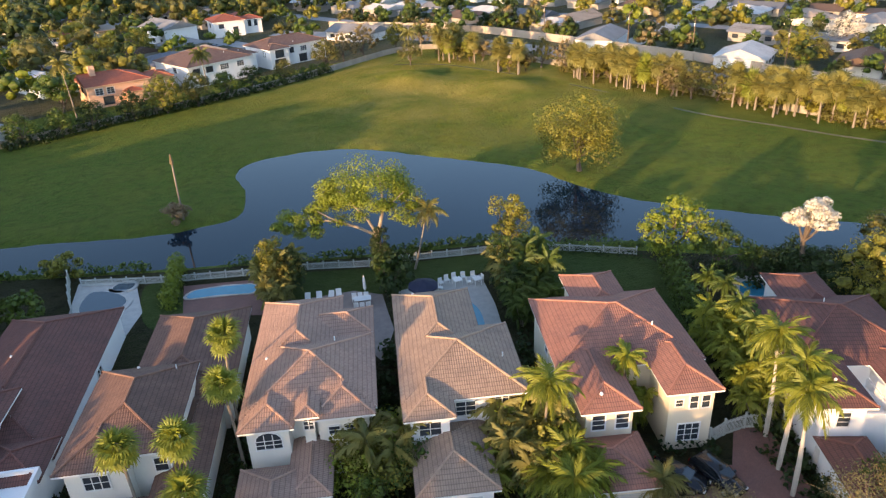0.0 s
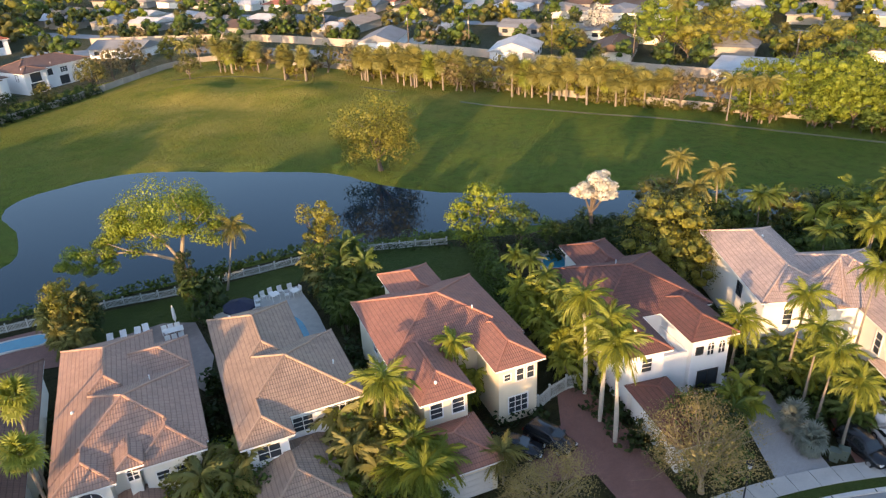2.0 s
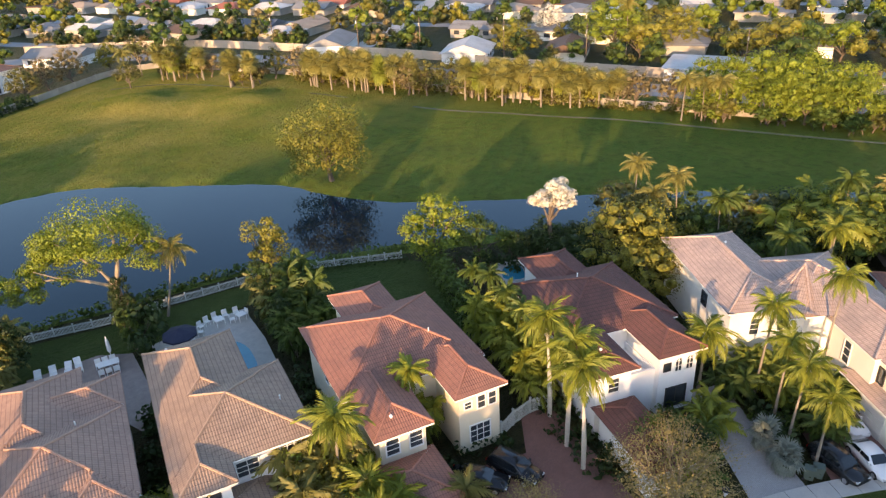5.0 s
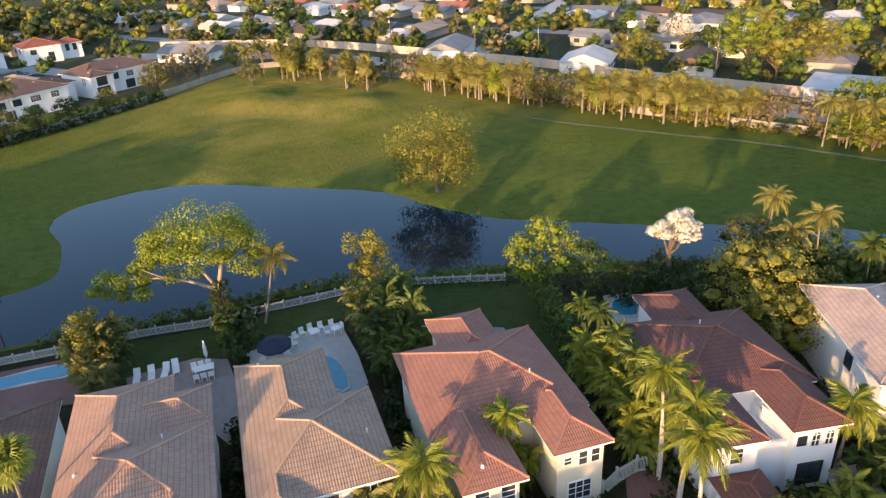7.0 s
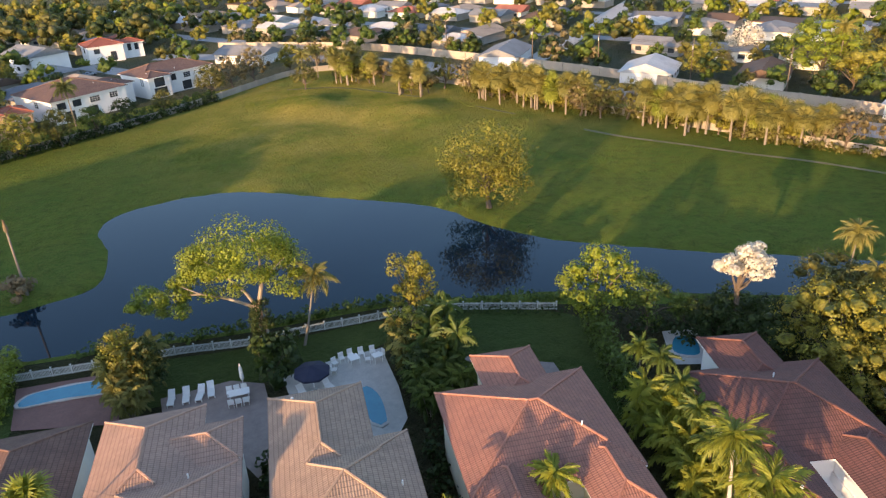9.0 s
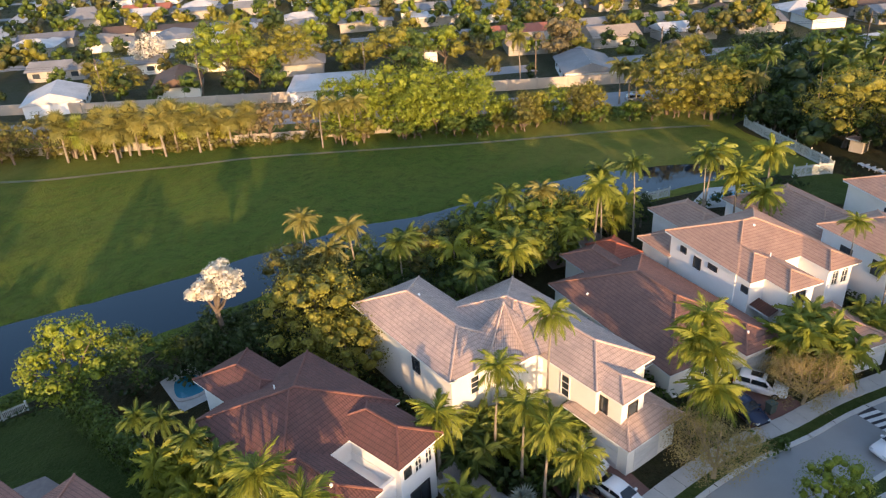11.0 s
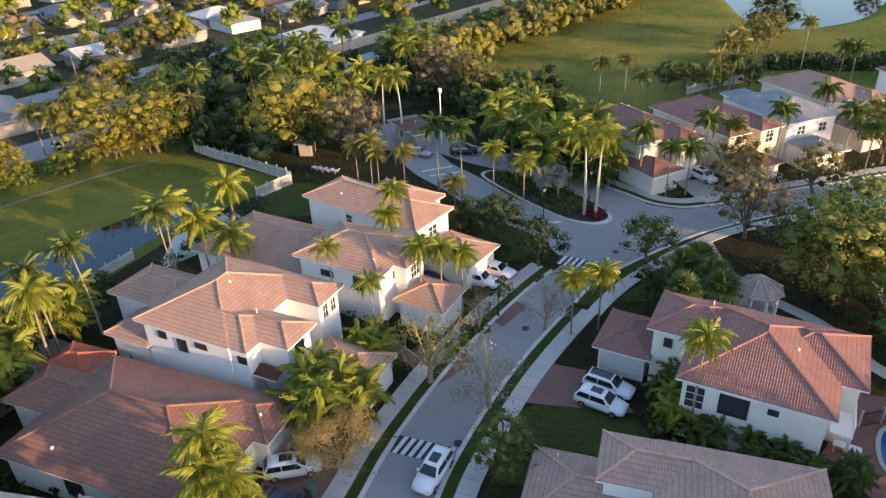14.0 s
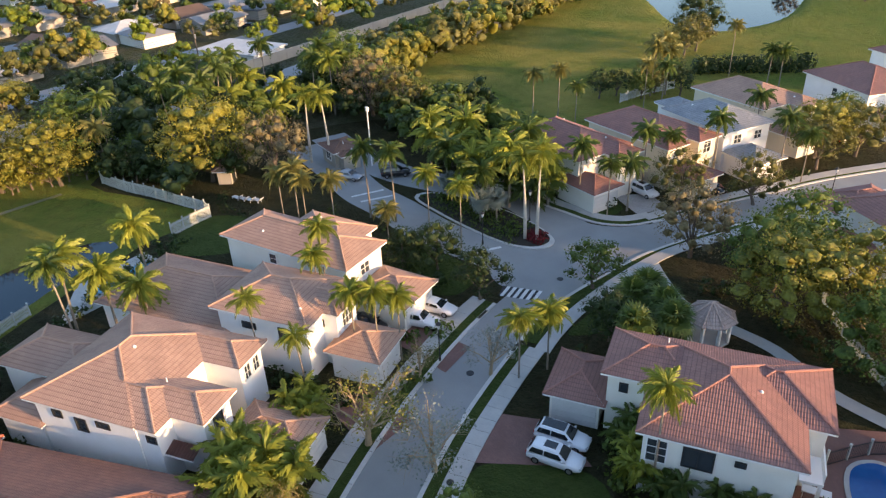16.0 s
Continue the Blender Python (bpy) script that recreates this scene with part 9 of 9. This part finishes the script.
ROW = [(-16.5, 39.4, 15), (-4.2, 38.1, 16.3), (7.2, 33.9, 16.5), (19.4, 29.0, 17.5), (36.0, 21.8, 25), (51.3, 20.0, 38), (58.9, 2.6, 47.5), (71.7, -3.4, 52.5), (75.7, -18.4, 55), (82.2, -25.4, 63)]
for n, (ox, oy, az) in enumerate(ROW):
    undergrowth(local(ox, oy, az, [(-0.9, -5), (-1.0, 3), (-1.1, 11), (-0.8, 18)]), 1.6, "deep", "dark shrubs along the side of the house")
    undergrowth(local(ox, oy, az, [(-0.5, -7.4), (1.5, -8.2), (4, -8.6)]), 1.2, "green", "green shrubs along the front of the house")
for pts, h, lf, lb in [([(35.6, 27.0), (34.6, 25.0), (33.4, 22.0), (32.4, 19)], 1.2, "deep", "dark shrubs beside the brick driveway"),
                       ([(37.4, 12.6), (38.6, 14.6), (41, 18.5), (44, 21)], 2.0, "green", "green shrubs beside the grey driveway"),
                       ([(43.2, 9.2), (45.5, 12.4), (48.2, 16.0), (50.5, 18.0)], 2.2, "deep", "dark shrubs between driveway and white house"),
                       ([(46.2, 10.4), (49.2, 13.0), (51.5, 15.0)], 2.4, "green", "lush shrubs in front of the white house"),
                       ([(24.5, 26.4), (26.8, 28.3), (29.8, 27.4), (31.0, 26.6)], 1.3, "deep", "clipped shrubs round the cream house"),
                       ([(12.8, 32), (15.0, 28.5), (17.5, 25.0)], 2.4, "green", "lush shrubs between the garages"),
                       ([(54.5, -1.5), (57, 1.5), (59.5, 4.0)], 2.2, "green", "lush shrubs before the low house"),
                       ([(63.0, -6.6), (66.0, -10.5), (67.8, -14.0)], 2.0, "green", "lush shrubs beside the pavement"),
                       ([(69.5, -14.2), (71.5, -16.2), (73.2, -17.8)], 2.6, "deep", "dark shrubs between two houses"),
                       ([(74, -24.2), (76.5, -25.6), (79, -26.2)], 1.6, "deep", "dark shrubs beside the drive"),
                       ([(60.5, -33.6), (62.5, -36.0), (64.8, -39.5)], 1.8, "deep", "dark shrubs beside the red garage"),
                       ([(55.5, -34.8), (51.5, -32.0), (46, -35.8), (41.5, -39.2)], 1.8, "green", "lush shrubs below the ivory house"),
                       ([(50, 50), (54, 45), (58, 40), (63, 35)], 2.4, "deep", "dark shrubs along the pond bank"),
                       ([(64, 40), (70, 34), (76, 28), (82, 22), (88, 14), (92, 8)], 3.0, "deep", "dense dark shrubs along the pond bank"),
                       ([(66, 34), (72, 27), (78, 21), (84, 13)], 3.2, "green", "dense green shrubs behind the houses"),
                       ([(96, 3), (101, -3), (106, -9), (110, -14)], 1.8, "deep", "dark shrubs by the pond end"),
                       ([(92, -14), (97, -9), (101, -6)], 2.0, "green", "green shrubs beside the pool"),
                       ([(-40, 92), (-30, 89), (-20, 86), (-10, 82)], 1.0, "green", "rushes along the pond bank"),
                       ([(0, 78.6), (10, 75.6), (20, 72.8), (30, 70.2), (40, 64.5), (48, 60)], 0.7, "green", "rushes along the pond bank"),
                       ([(82, -36), (85, -33), (89, -35), (91, -39)], 2.6, "deep", "dark shrubs at the street corner"),
                       ([(88, -30), (94, -29), (99, -31)], 2.4, "deep", "dark shrubs beside the tan-roofed house"),
                       ([(86, -64), (90, -66), (93, -64)], 1.5, "deep", "dark shrubs round the corner house"),
                       ([(78, -70), (80.5, -74), (80, -84), (78, -92)], 1.2, "deep", "dark shrubs along the side street"),
                       ([(66, -58), (62, -60), (56, -58), (50, -57)], 2.0, "deep", "dark shrubs under the park trees"),
                       ([(-34, 150), (-20, 156), (0, 164), (18, 172), (40, 184)], 2.6, "deep", "dark hedge plants behind the western wall"),
                       ([(-34, 153), (-20, 159), (0, 167), (18, 176), (40, 188)], 3.2, "green", "green garden shrubs behind the western wall"),
                       ([(92, 152), (98, 134), (104, 114), (108.5, 99)], 2.2, "olive", "dry shrubs before the golf wall"),
                       ([(110.5, 88), (115, 76), (121, 62)], 2.2, "olive", "dry shrubs before the golf wall"),
                       ([(124, 56), (129, 42), (134, 24), (138, 6)], 3.0, "green", "green shrubs under the roadside trees")]:
    undergrowth(pts, h, lf, lb, 0.24 if h > 2 else 0.2, 21 if h > 2 else 17, 0.9 if h > 2 else 0.7)

# balconies, bins and terrace pieces
BINGREEN = mottled("bin_plastic", (0.09, 0.12, 0.10), (0.07, 0.095, 0.08), 1.5, 20, 0.5, 0.1, 0.003)


def balcony(x, y, az, w, deep, z, label, posts=True):
    root = thing("balcony", label, "balcony", pose(x, y, 0, 0, 0, -az), "balconies")
    b = Build()
    b.box(-w / 2, w / 2, -deep, 0.2, z - 0.2, z)
    part("slab", b, STUCCO["white"], root)
    for q in (-w / 2 + 0.12, w / 2 - 0.12) if posts else ():
        b = Build()
        b.box(q - 0.12, q + 0.12, -deep + 0.05, -deep + 0.29, -0.05, z - 0.2)
        part("post", b, STUCCO["white"], root)
    b = Build()
    b.box(-w / 2, w / 2, -deep, -deep + 0.1, z + 0.85, z + 0.95)
    part("handrail", b, TRIM, root)
    n = int(w / 0.2)
    for k in range(n):
        b = Build()
        q = -w / 2 + (k + 0.5) * w / n
        b.box(q - 0.03, q + 0.03, -deep + 0.02, -deep + 0.08, z, z + 0.85)
        part("baluster", b, TRIM, root)


balcony(44.6, -41.6, 55, 3.0, 1.3, 3.15, "white balcony on posts at the end of the ivory house")
balcony(*local(7.2, 33.9, 16.5, [(8.3, 3.1)])[0], 16.5, 2.2, 1.2, 3.2, "white balcony with slim balusters beside the brown roof")
for x, y, tn in [(42.6, 8.4, 20), (43.2, 8.0, 24), (59.2, -5.8, 40)]:
    b = Build()
    b.v += [(-0.27, -0.3, 0.06), (0.27, -0.3, 0.06), (0.27, 0.3, 0.06), (-0.27, 0.3, 0.06), (-0.32, -0.36, 0.98), (0.32, -0.36, 0.98), (0.32, 0.36, 0.98), (-0.32, 0.36, 0.98)]
    b.f += [(3, 2, 1, 0), (0, 1, 5, 4), (1, 2, 6, 5), (2, 3, 7, 6), (3, 0, 4, 7), (4, 5, 6, 7)]
    bin_ = thing("wheeled_bin", "grey-green wheeled rubbish bin by the driveway", "rubbish bin", pose(x, y, 0.08, 0, 0, tn), "rubbish bins")
    part("body", b, BINGREEN, bin_)
    b = Build()
    b.box(-0.34, 0.34, -0.4, 0.38, 0.985, 1.06)
    part("lid", b, BINGREEN, bin_)
    for q in (-0.26, 0.26):
        b = Build()
        b.tube([(q - 0.04, 0.33, 0.1), (q + 0.04, 0.33, 0.1)], [0.11, 0.11], 10)
        part("wheel", b, RUBBER, bin_)
table(43.6, -42.6, 30, 1.9, 0.7, TRIM)
for x, y in [(44.4, -43.6), (45.6, -44.6)]:
    b = Build()
    b.tube([(0, 0, 0), (0, 0, 0.25), (0, 0, 0.55)], [0.2, 0.33, 0.28], 10)
    pot = thing("plant_pot", "pale clay pot with a small shrub on the terrace", "plant pot", pose(x, y, 0.09), "plant pots")
    part("pot", b, CONCRETE, pot)
    part("shrub", leaf_mesh("shrub", leaf_cloud([(0, 0, 0.85)], [0.42], 90, 0.1, 3, 0.9, 0.3)), LEAF["olive"], pot)
